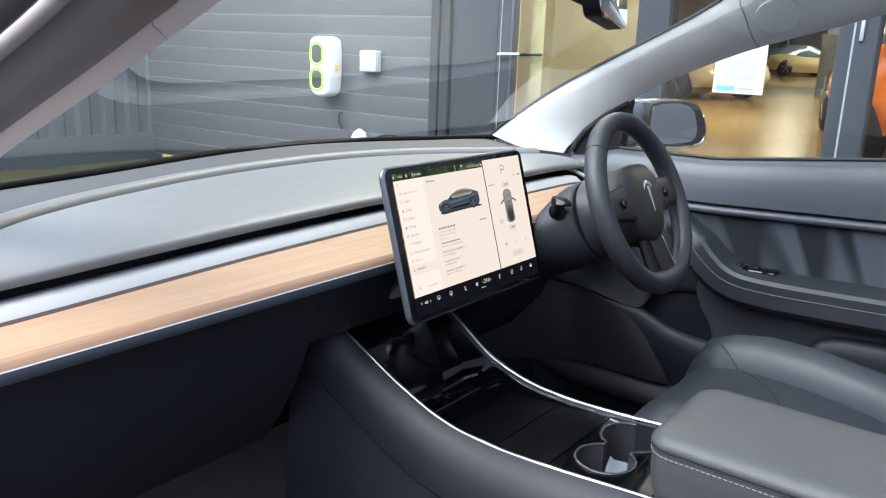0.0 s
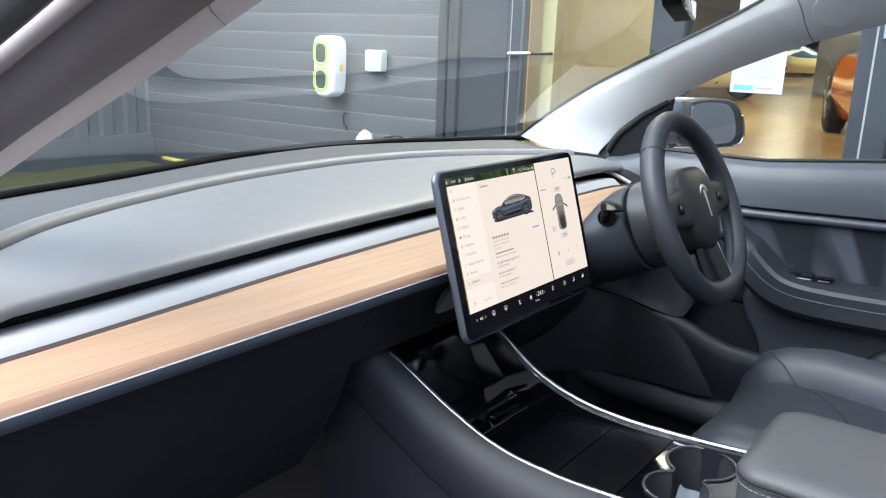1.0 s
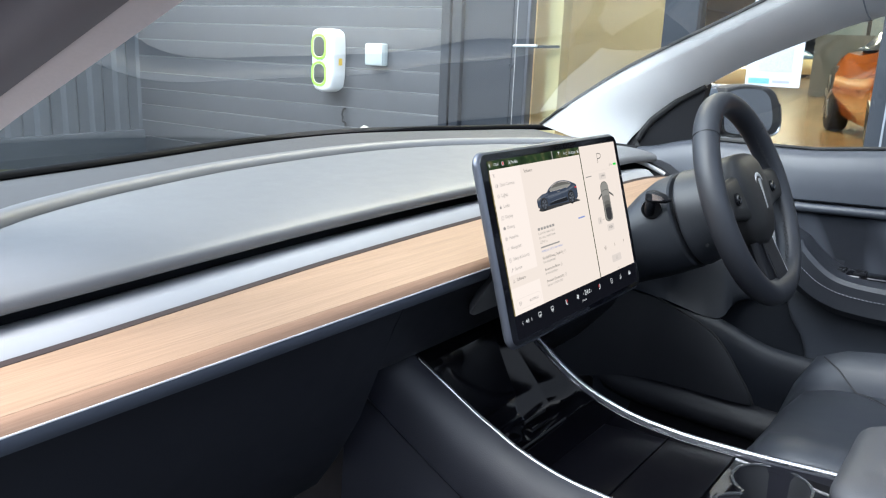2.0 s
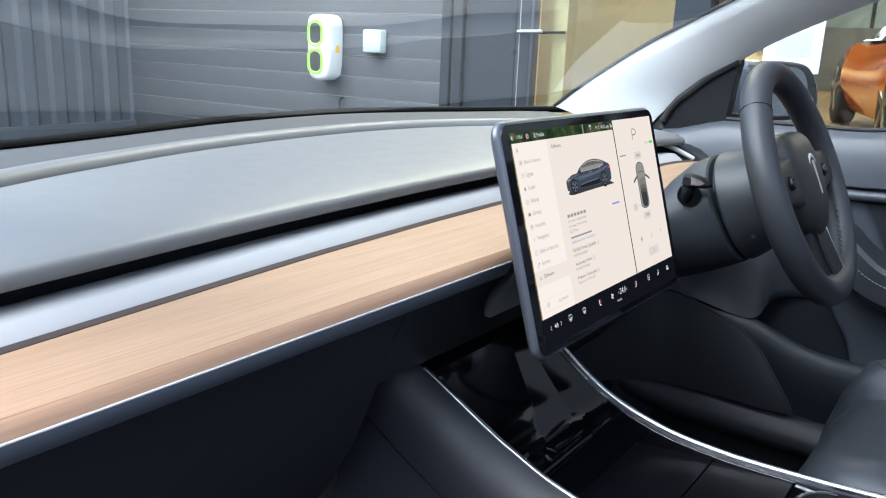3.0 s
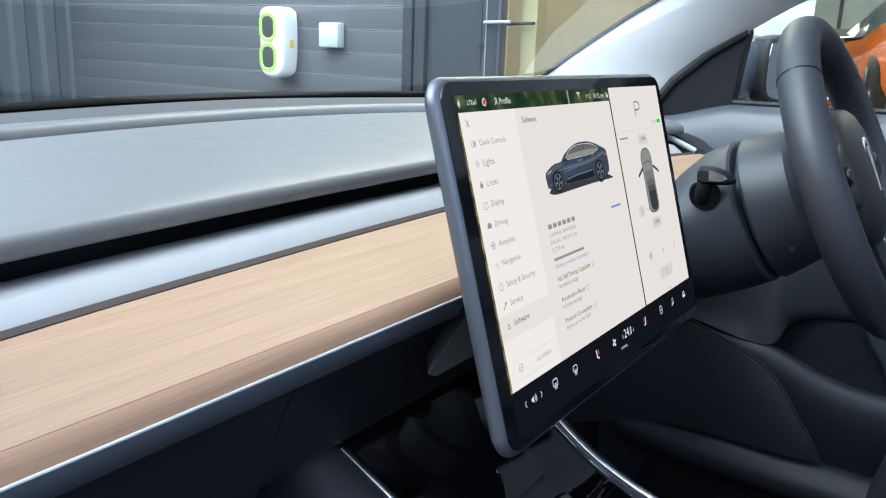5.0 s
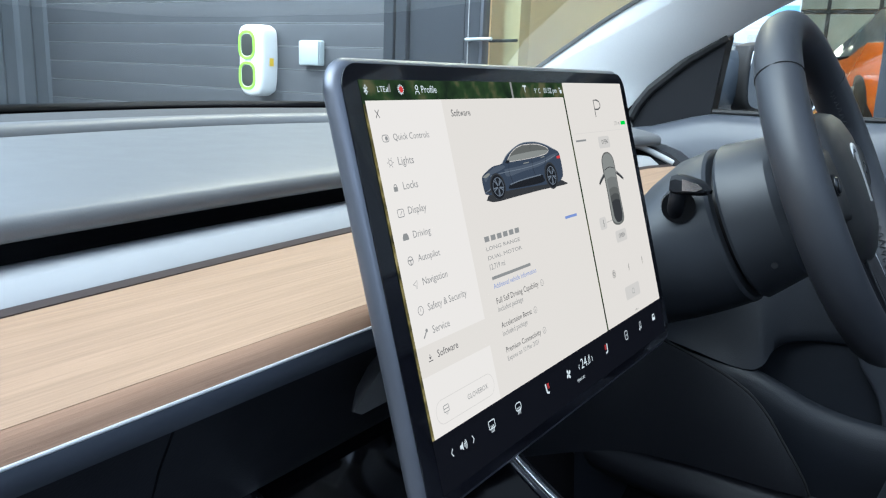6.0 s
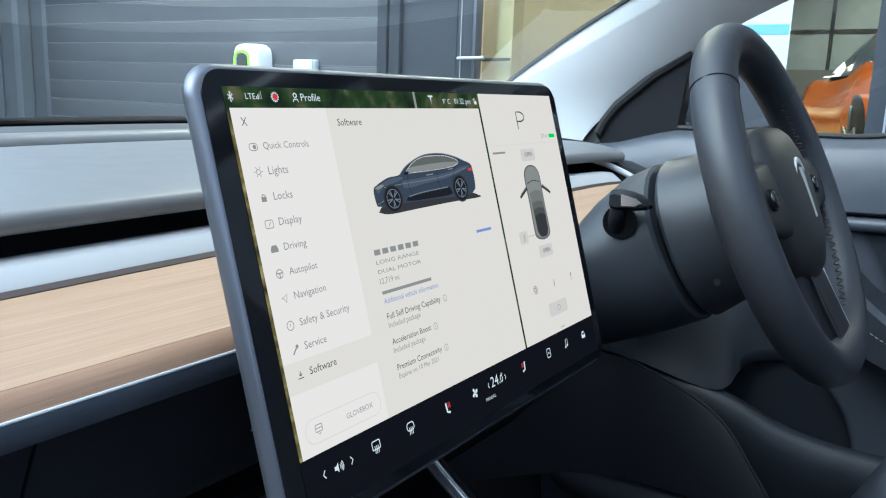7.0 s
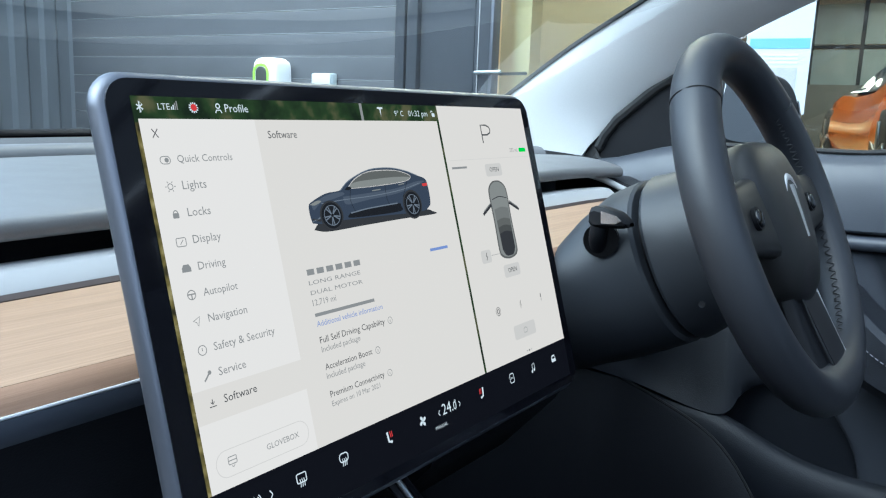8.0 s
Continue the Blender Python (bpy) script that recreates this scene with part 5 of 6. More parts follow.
    flat("icon", [(-0.1452, yb + 0.0010), (-0.1438, yb + 0.0010), (-0.1424, yb + 0.0024), (-0.1424, yb - 0.0024), (-0.1438, yb - 0.0010), (-0.1452, yb - 0.0010)], 0.0012, UI_LIGHT)
    for r in (0.0012, 0.0022, 0.0032):
        line(circ(-0.1420, yb, r, 8, -50, 50), 0.00025, UI_LIGHT)
    for cx2, rr in ((-0.1130, 0.0007), (-0.0830, 0.0018)):
        line(rounded(0.0062, 0.0044, rr, 4, (cx2, yb + 0.0010)), 0.0003, UI_LIGHT, loop=True)
        for k in (-1, 0, 1):
            line([(cx2 + k * 0.0013, yb + 0.0006), (cx2 + k * 0.0013 + 0.0004, yb - 0.0012), (cx2 + k * 0.0013, yb - 0.0034)], 0.00025, UI_LIGHT)
    for cx2, s in ((-0.0460, 1), (0.0465, -1)):
        line([(cx2 - s * 0.0018, yb + 0.0032), (cx2 - s * 0.0012, yb - 0.0022), (cx2 + s * 0.0016, yb - 0.0030)], 0.0007, UI_LIGHT)
        for k in (0, 1):
            line([(cx2 + s * (0.0004 + k * 0.0014), yb + 0.0030), (cx2 + s * (0.0008 + k * 0.0014), yb - 0.0004)], 0.00035, UI_RED)
    for k in range(4):
        a = radians(30 + 90 * k)
        ca, sa = math.cos(a), math.sin(a)
        flat("icon", [(-0.0160 + u * ca - v * sa, yb + u * sa + v * ca) for u, v in ((0.0003, -0.0003), (0.0016, -0.0012), (0.0031, -0.0007), (0.0034, 0.0003), (0.0024, 0.0010), (0.0003, 0.0004))], 0.0012, UI_LIGHT)
    words("24.", 0.0035, yb - 0.0022, 0.0108, UI_LIGHT)
    words("0", 0.0148, yb - 0.0022, 0.0032, UI_LIGHT)
    line(circ(0.0172, yb + 0.0030, 0.0006, 10), 0.0002, UI_LIGHT, loop=True)
    line([(0.0008, yb + 0.0016), (-0.0004, yb), (0.0008, yb - 0.0016)], 0.0003, UI_LIGHT)
    line([(0.0208, yb + 0.0016), (0.0220, yb), (0.0208, yb - 0.0016)], 0.0003, UI_LIGHT)
    words("MANUAL", -0.0055, yb - 0.0088, 0.0118, UI_LIGHT)
    line(rounded(0.0050, 0.0062, 0.0012, 4, (0.0842, yb)), 0.0003, UI_LIGHT, loop=True)
    line([(0.0830, yb - 0.0006), (0.0842, yb + 0.0006), (0.0854, yb - 0.0006)], 0.0003, UI_LIGHT)
    line([(0.1122, yb - 0.0022), (0.1122, yb + 0.0026), (0.1152, yb + 0.0032), (0.1152, yb - 0.0014)], 0.0003, UI_LIGHT)
    for q in ((0.1114, -0.0022), (0.1144, -0.0014)):
        flat("icon", circ(q[0], yb + q[1], 0.0010, 10), 0.0012, UI_LIGHT)
    flat("icon", [(0.1402, yb - 0.0026), (0.1462, yb - 0.0026), (0.1462, yb - 0.0002), (0.1450, yb + 0.0024), (0.1414, yb + 0.0024), (0.1402, yb - 0.0002)], 0.0012, UI_LIGHT)
    rect("icon", 0.1414, yb - 0.0002, 0.1450, yb + 0.0014, 0.0014, UI_BAR)
    return d


display()


# ---- driver's door, mirrors and seat ----
def driver_door():
    d = thing("driver_door", "closed dark vinyl door with a suede panel and padded armrest", "door", at=(0.75, -0.4, 0.30))
    inv = Matrix.Translation((-0.75, 0.4, -0.30))

    def put(name, bm, material, label="", smooth=40):
        bmesh.ops.transform(bm, matrix=inv, verts=bm.verts)
        return part(name, bm, material, d, label, smooth=smooth)

    def sheet(profile, y0, y1, n=24):
        rings = []
        for y in stations(y0, y1, n):
            rings.append([(x, y, z) for x, z in profile])
        return loft(rings)
    rise = 0.045
    up = [(0.752, 0.958), (0.742, 0.966), (0.728, 0.964), (0.716, 0.950), (0.708, 0.925), (0.704, 0.890), (0.703, 0.868), (0.708, 0.864), (0.760, 0.864), (0.775, 0.958)]

    def tilt(bm):
        # the waist rises towards the rear
        for v in bm.verts:
            v.co.z += rise * max(0, -v.co.y - 0.15)
        return bm
    def waist(y):
        # the window line dips at the front and climbs to the rear
        return -0.008 - 0.028 * min(1, max(0, (y - 0.085) / 0.1)) + 0.060 * max(0, -y - 0.15)

    def sill_line(bm):
        for v in bm.verts:
            v.co.z += waist(v.co.y) * min(1, max(0, (v.co.z - 0.868) / 0.08))
        return bm
    put("upper_panel", tilt(sill_line(sheet(up, 0.20, -1.0, 40))), DOOR, "dark vinyl upper panel below the window", 50)
    cr = [(0.714, 0.8615), (0.704, 0.8600), (0.7000, 0.8565), (0.6990, 0.8520), (0.7005, 0.8470), (0.705, 0.8438), (0.716, 0.8428), (0.75, 0.845), (0.75, 0.8615)]
    put("trim_strip", tilt(sheet(cr, 0.12, -1.0)), DOOR, "slim dark strip across the door", 50)
    sd = [(0.716, 0.8425), (0.715, 0.838), (0.719, 0.80), (0.722, 0.76), (0.722, 0.70), (0.75, 0.70), (0.75, 0.8425)]
    put("suede_panel", tilt(sheet(sd, 0.06, -1.0)), SUEDE, "charcoal suede insert with brushed streaks", 50)
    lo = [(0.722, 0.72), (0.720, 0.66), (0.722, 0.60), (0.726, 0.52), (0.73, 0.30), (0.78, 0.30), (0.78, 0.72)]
    put("lower_panel", sheet(lo, 0.16, -1.0), DOOR_SHADED, "lower door panel, darkened to stand for shade", 50)
    # padded insert behind the map pocket, with a rounded front edge
    ins = [(p.x, p.y) for p in smoothline([(-0.150, 0.672, 0), (-0.156, 0.648, 0), (-0.166, 0.626, 0), (-0.184, 0.600, 0), (-0.198, 0.562, 0), (-0.205, 0.50, 0)], 14)] + [(-0.98, 0.50), (-0.98, 0.70), (-0.155, 0.70)]
    cy, cz = -0.55, 0.60
    put("pocket_insert", loft([[(x, y + (cy - y) * k, z + (cz - z) * k) for y, z in ins] for x, k in ((0.726, 0), (0.712, 0), (0.706, 0.006), (0.703, 0.02), (0.702, 0.05))]), DOOR, "dark padded insert above the map pocket", 60)
    # armrest: its nose curls up to the front
    path = smoothline([(0.700, -0.105, 0.835), (0.690, -0.140, 0.785), (0.681, -0.180, 0.745), (0.674, -0.230, 0.715), (0.668, -0.30, 0.706), (0.664, -0.45, 0.710), (0.664, -0.75, 0.722), (0.67, -1.0, 0.732)], 40)
    rings = []
    for i, p in enumerate(path):
        q = path[min(i + 1, 39)] - path[max(i - 1, 0)]
        q.normalize()
        s = Vector((-1, 0, 0))
        u = q.cross(s).normalized()
        if u.z < 0:
            u = -u
        k = min(1, 0.25 + i / 9)
        hw, hh = 0.042 * k, 0.036 * k
        pts = [(-1, 0.75), (-1, -0.55), (-0.72, -0.9), (0.0, -1.0), (1.6, -1.0), (1.6, 1.0), (-0.4, 1.0), (-0.82, 0.94)]
        rings.append([p - s * (a * hw) + u * (b * hh) for a, b in pts])
    bm = loft(rings)
    put("armrest", bm, ARMDARK, "padded armrest that curls up at the front", 35)
    st = [p + Vector((-0.0435 * min(1, 0.25 + i / 9), 0, 0.010 * min(1, 0.3 + i / 9))) for i, p in enumerate(path)]
    put("stitching", stitches(st[3:], 0.004, 0.0026, 0.0006), STITCH, "pale stitches along the armrest")
    # window switches
    put("switch_plate", box((0.042, 0.12, 0.006), (0.692, -0.262, 0.7435), 0.003, rot=pose(0, 0, 0, -2)), PIANO, "gloss black switch plate")
    for k in range(4):
        put("window_switch", box((0.011, 0.020, 0.007), (0.682 + 0.019 * (k % 2), -0.240 - 0.034 * (k // 2), 0.748), 0.002), DARK, "small window switch")
        put("switch_mark", box((0.009, 0.002, 0.001), (0.682 + 0.019 * (k % 2), -0.247 - 0.034 * (k // 2), 0.752), 0.0003), BRIGHT, "bright edge of the switch")
    put("door_handle", box((0.010, 0.07, 0.02), (0.712, -0.10, 0.80), 0.004), SOFT, "inner door handle")
    # map pocket: a bulging outer wall whose lip sweeps down and up
    lip = smoothline([(0.60, 0.20, 0.695), (0.640, 0.145, 0.660), (0.655, 0.095, 0.632), (0.662, 0.02, 0.618), (0.664, -0.045, 0.606), (0.662, -0.12, 0.580), (0.660, -0.18, 0.571), (0.658, -0.26, 0.572), (0.656, -0.34, 0.580), (0.656, -0.395, 0.604), (0.656, -0.44, 0.641), (0.66, -0.56, 0.653), (0.665, -1.0, 0.665)], 66)
    rings = []
    for p in lip:
        z = p.z
        rings.append([(p.x + 0.016, p.y, z - 0.004), (p.x + 0.010, p.y, z + 0.001), (p.x + 0.003, p.y, z - 0.0005), (p.x - 0.004, p.y, z - 0.0045), (p.x - 0.010, p.y, z - 0.013), (p.x - 0.0135, p.y, z - 0.028), (p.x - 0.014, p.y, z - 0.055), (p.x - 0.006, p.y, z - 0.10), (p.x + 0.012, p.y, 0.42), (p.x + 0.03, p.y, 0.29), (p.x + 0.045, p.y, 0.29), (p.x + 0.024, p.y, z - 0.06)])
    put("map_pocket", loft(rings), DOOR_SHADED, "bulging outer wall of the map pocket", 50)
    # panel between the dashboard and the pocket, lit from above
    pairs = (((0.47, 0.300, 0.770), (0.43, 0.165, 0.690)), ((0.59, 0.235, 0.785), (0.57, 0.160, 0.664)), ((0.672, 0.150, 0.800), (0.640, 0.085, 0.636)),
             ((0.705, 0.075, 0.812), (0.657, 0.005, 0.614)), ((0.717, 0.020, 0.820), (0.663, -0.030, 0.610)), ((0.721, -0.010, 0.820), (0.673, -0.046, 0.618)),
             ((0.723, -0.035, 0.820), (0.687, -0.053, 0.635)), ((0.724, -0.065, 0.820), (0.702, -0.068, 0.649)), ((0.725, -0.110, 0.820), (0.713, -0.106, 0.657)),
             ((0.724, -0.170, 0.800), (0.716, -0.170, 0.660)), ((0.722, -0.240, 0.760), (0.717, -0.240, 0.658)))
    top, low = smoothline([q[0] for q in pairs], 41), smoothline([q[1] for q in pairs], 41)
    rings = []
    for a, b in zip(top, low):
        k = min(1.0, max(0.0, (len(rings) - 5) / 14))
        f, g = 0.12 + 0.38 * k, 0.16 + 0.34 * k
        mid = Vector((a.x + f * (b.x - a.x), a.y + f * (b.y - a.y), b.z + g * (a.z - b.z)))
        curve = [a * (1 - s) ** 2 + mid * 2 * s * (1 - s) + b * s * s for s in stations(0, 1, 11)]
        edge = b + Vector((0.004, 0.003, -0.005))
        rings.append(curve + [edge, b + Vector((0.03, 0.02, -0.012)), a + Vector((0.03, 0.02, 0))])
    put("front_sweep", loft(rings), DOOR_SHADED, "smooth panel that sweeps from the dashboard into the pocket", 60)
    # edge of the door against the darker kick panel below the sweep
    kick = smoothline([(0.36, 0.36, 0.71), (0.47, 0.275, 0.69), (0.555, 0.205, 0.670), (0.610, 0.150, 0.655), (0.635, 0.105, 0.641), (0.643, 0.032, 0.615), (0.644, -0.025, 0.591), (0.6435, -0.061, 0.562), (0.644, -0.091, 0.521), (0.647, -0.118, 0.481), (0.650, -0.130, 0.455)], 30)
    put("door_gap", tube(kick, 0.0020, seg=6), RUBBER, "dark joint between door and kick panel")
    put("kick_panel", loft([[p + Vector((0.0, 0, -0.001)), p + Vector((-0.003, 0, -0.006)), (p.x - 0.001, p.y, 0.452), (p.x + 0.02, p.y, 0.452)] for p in kick[:-1]]), SOFT, "dark kick panel in the footwell", 60)
    put("window_seal", tube([(0.742, y, 0.9685 + waist(y) + rise * max(0, -y - 0.15)) for y in stations(0.08, -1.0, 24)], 0.005, 0.004, 8), RUBBER, "black seal along the window")
    win = thing("side_window", "clear closed window of the driver door", "window", kind="structure")
    bm = bmesh.new()
    bm.faces.new([bm.verts.new(p) for p in ((0.768, 0.10, 0.955), (0.768, -1.0, 1.0), (0.70, -1.0, 1.36), (0.735, -0.35, 1.32), (0.775, 0.0, 1.13), (0.772, 0.07, 1.07))])
    part("pane", bm, SIDEGLASS, win, "clear tempered glass", smooth=0)
    return d


def kick_panels():
    """Driver's footwell: side panel, floor edge and a dark tunnel flank."""
    k = thing("footwell_trim", "dark lower trim round the driver's footwell", "trim", kind="structure")
    path = smoothline([(0.60, 0.32, 0.60), (0.635, 0.255, 0.53), (0.655, 0.20, 0.480), (0.662, 0.12, 0.456), (0.664, 0.0, 0.449), (0.664, -0.17, 0.447), (0.664, -0.8, 0.445)], 30)
    part("sill_cover", loft([[p + Vector(o) for o in ((0.03, 0, -0.002), (0.008, 0, 0.002), (-0.010, 0, -0.001), (-0.026, 0, -0.010), (-0.036, 0, -0.026), (-0.038, 0, -0.044), (-0.030, 0, -0.060), (0.03, 0, -0.066))] for p in path]), SOFT, k, "rounded dark sill cover", smooth=60)
    part("sill_wall", box((0.05, 1.2, 0.19), (0.69, -0.2, 0.315), 0.01), CARPET, k, "carpeted wall below the sill cover")
    part("side_lining", box((0.03, 0.55, 0.36), (0.70, 0.22, 0.40), 0.01), SOFT, k, "dark side lining")


def door_mirror():
    m = thing("door_mirror", "grey and black door mirror outside the window", "mirror", at=(0.955, 0.062, 1.004))
    body = []
    for t in stations(0, 1, 9):
        x = -0.175 + 0.290 * t
        hz = (0.060 - 0.020 * (2 * t - 1) ** 4) * (0.72 if t in (0, 1) else 1) * (1 - 0.10 * t)
        hy = 0.055 - 0.012 * t
        ring = []
        for j in range(18):
            a = 2 * math.pi * j / 18
            ca, sa = math.cos(a), math.sin(a)
            ring.append((x, 0.035 + hy * math.copysign(abs(ca) ** 0.7, ca), 0.006 + hz * math.copysign(abs(sa) ** 0.7, sa)))
        body.append(ring)
    rot = pose(0, 0, 0, 0, 0, -22)
    part("shell", loft(body), BODY, m, "glossy grey painted shell", local=rot, smooth=60)
    head = [(-0.100, 0.050), (-0.060, 0.0575), (0.0, 0.0580), (0.048, 0.0520), (0.076, 0.0340), (0.092, 0.0050), (0.100, -0.026), (0.094, -0.046), (0.070, -0.0560), (0.0, -0.0600), (-0.070, -0.0560), (-0.100, -0.042), (-0.106, 0.005)]
    fr = [(p.x, p.y) for p in smoothline([(x, y, 0) for x, y in head + head[:1]], 61)[:-1]]
    mt = rot @ pose(0.016, -0.022, 0.006, 90)
    part("bezel", slab(fr, -0.020, 0.010, 0.008), RUBBER, m, "thick black bezel", local=mt, smooth=60)
    part("mirror_glass", slab([(x * 0.80 - 0.016, y * 0.84) for x, y in fr], 0.006, 0.0112), DIMMED, m, "dark dimming mirror glass", local=mt)
    part("lower_lip", tube([(x * 0.97, y * 0.97 - 0.001, 0.008) for x, y in fr[21:39]], 0.0035, seg=8), CHROME, m, "bright lower lip of the bezel", local=mt, smooth=60)
    part("chrome_foot", tube([(-0.19, 0.03, -0.051), (-0.08, 0.02, -0.054), (0.06, 0.002, -0.054), (0.112, -0.008, -0.046)], 0.010, 0.010, 10), BRIGHT, m, "bright strip under the mirror", local=rot, smooth=60)
    part("arm", box((0.10, 0.06, 0.05), (-0.125, 0.03, -0.03), 0.012, 3), RUBBER, m, "black mirror arm", local=rot)


def cabin_mirror():
    m = thing("rear_view_mirror", "frameless rear-view mirror hanging from the windscreen", "mirror", m=pose(0.045, -0.215, 1.247, 84, 4, 16))
    part("housing", slab(rounded(0.205, 0.060, 0.024, 6), -0.022, 0.0, 0.0), DARK, m, "black housing", smooth=50)
    part("mirror_glass", slab(rounded(0.205, 0.060, 0.024, 6), 0.0006, 0.004, 0.002), MIRROR, m, "silvered glass", smooth=50)
    part("stalk", tube([(-0.02, 0.0, -0.02), (-0.035, 0.015, -0.05), (-0.05, 0.030, -0.085)], 0.014, 0.014, 10), DARK, m, "black mount")
    part("sensor_cover", box((0.09, 0.10, 0.05), (0.0, 0.075, -0.085), 0.015, 3), DARK, m, "black sensor cover")


def front_seat(name, label, cx, back):
    s = thing(name, label, "seat", at=(cx, -0.5 - back, 0.235))
    inv = Matrix.Translation((-0.37, 0.5, -0.235))  # shapes are drawn at the driver's place

    def put(name, bm, material, label="", smooth=60):
        bmesh.ops.transform(bm, matrix=inv, verts=bm.verts)
        return part(name, bm, material, s, label, smooth=smooth)
    # cushion: cross-sections from the front edge to the back
    rings = []
    secs = [(-0.200, 0.44, 0.12, 0), (-0.207, 0.495, 0.155, 0.1), (-0.222, 0.542, 0.175, 0.35), (-0.250, 0.580, 0.190, 0.8), (-0.295, 0.592, 0.198, 1.0), (-0.36, 0.596, 0.205, 1.15), (-0.45, 0.590, 0.208, 1.2), (-0.56, 0.574, 0.208, 1.2), (-0.68, 0.540, 0.20, 1), (-0.76, 0.52, 0.18, 1)]
    for y, z, hw, b in secs:
        near = ((-1.0, 0.40), (-1.05, z - 0.095), (-1.04, z - 0.055), (-0.99, z - 0.022), (-0.90, z - 0.002), (-0.78, z + 0.008), (-0.62, z + 0.009), (-0.56, z + 0.006), (-0.3, z + 0.004), (0, z))
        far = ((0.3, z + 0.002), (0.58, z - 0.001), (0.62, z - 0.003), (0.74, z + 0.006 + 0.022 * b), (0.88, z + 0.014 + 0.038 * b), (0.98, z + 0.012 + 0.034 * b), (1.035, z - 0.005 + 0.020 * b), (1.04, z - 0.055), (1.0, 0.40))
        prof = near + far
        rings.append([(0.37 + hw * c, y, zz) for c, zz in prof])
    put("cushion", loft(rings), LEATHER, "smooth black leather cushion with raised bolsters", 70)
    def top_at(x, y):
        # height of the cushion's upper face
        for (p0, p1) in zip(rings, rings[1:]):
            if p0[0][1] >= y >= p1[0][1]:
                f = (p0[0][1] - y) / (p0[0][1] - p1[0][1])
                row = [(a[0] + (b[0] - a[0]) * f, a[2] + (b[2] - a[2]) * f) for a, b in zip(p0[2:-2], p1[2:-2])]
                return lerp1(x, row)
        return 0.6
    for line in ([(0.535, -0.262), (0.515, -0.290), (0.487, -0.335), (0.455, -0.376), (0.405, -0.418), (0.352, -0.447), (0.300, -0.462), (0.262, -0.466)], [(0.262, -0.466), (0.245, -0.52), (0.243, -0.60), (0.243, -0.70)]):
        q = smoothline([(x, y, top_at(x, y) + 0.0004) for x, y in line], 40)
        put("cushion_seam", tube([(p.x, p.y, top_at(p.x, p.y) + 0.0004) for p in q], 0.0016, 0.0012, 6), RUBBER, "stitched seam across the cushion")
    put("seat_base", box((0.40, 0.50, 0.20), (0.37, -0.50, 0.335), 0.02, 2), DARK, "black seat base")
    rings = []
    for t in stations(0, 1, 9):
        y = -0.72 - 0.22 * t
        z = 0.56 + 0.62 * t
        hw = 0.22 + 0.03 * math.sin(math.pi * t) - 0.05 * t * t
        rings.append([(0.37 + hw * c, y + dy, z) for c, dy in ((-1, 0.0), (-0.95, 0.05), (-0.75, 0.065), (-0.55, 0.035), (0, 0.028), (0.55, 0.035), (0.75, 0.065), (0.95, 0.05), (1, 0), (0.9, -0.07), (-0.9, -0.07))])
    put("backrest", loft(rings), LEATHER, "black leather backrest")
    put("headrest", box((0.26, 0.09, 0.17), (0.37, -0.985, 1.26), 0.035, 4), LEATHER, "black leather headrest")
    return s


def rear_bench():
    s = thing("rear_bench", "black leather rear bench behind the front seats", "bench", at=(0, -1.6, 0.235))
    part("bench_cushion", box((1.30, 0.50, 0.30), (0, 0.05, 0.16), 0.05, 3), LEATHER, s, smooth=60)
    part("bench_back", box((1.30, 0.16, 0.70), (0, -0.28, 0.55), 0.05, 3, rot=pose(0, 0, 0, 15)), LEATHER, s, smooth=60)


driver_door()
kick_panels()
door_mirror()
cabin_mirror()
front_seat("driver_seat", "black leather driver seat with raised side bolsters", 0.37, 0.0)
# never in view: this seat is added to shade the footwell and column
front_seat("passenger_seat", "unseen black leather passenger seat, set well back to block low light", -0.37, 0.10)
rear_bench()


# ---- outside: the yard and the building beside the car ----
WALL = Matrix.Translation((2.58, 2.88, 0)) @ Matrix(((math.sin(radians(2.5)), math.cos(radians(2.5)), 0, 0), (-math.cos(radians(2.5)), math.sin(radians(2.5)), 0, 0), (0, 0, 1, 0), (0, 0, 0, 1)))
# in the wall's space: x runs to the right along it, y goes into the building, z up


def yard():
    bm = bmesh.new()
    bmesh.ops.create_grid(bm, x_segments=2, y_segments=2, size=150)
    solid("ground", bm, ASPHALT, "grey asphalt yard reaching into the distance", "ground", "structure")
    rings = [[(x, y, z + 0.025 * noise.noise(Vector((x * 4, y * 4, 0)))) for x in stations(-2.6, 2.42, 40)] for y, z in ((4.72, 0.26), (4.6, 0.25), (4.45, 0.24), (4.25, 0.22), (4.1, 0.20), (4.06, 0.0))]
    solid("verge", loft(rings, False), MOSS, "mossy gravel verge at the foot of the wall", "verge", "structure")
    k = thing("yellow_batten", "yellow painted batten lying by the wall", "batten", m=pose(2.295, 4.09, 0.335, 0, 2, -86))
    part("batten", box((0.40, 0.03, 0.02), (0, 0, 0), 0.004), mat("faded_yellow_paint", (0.5, 0.42, 0.10), rough=0.6, var=0.2), k)


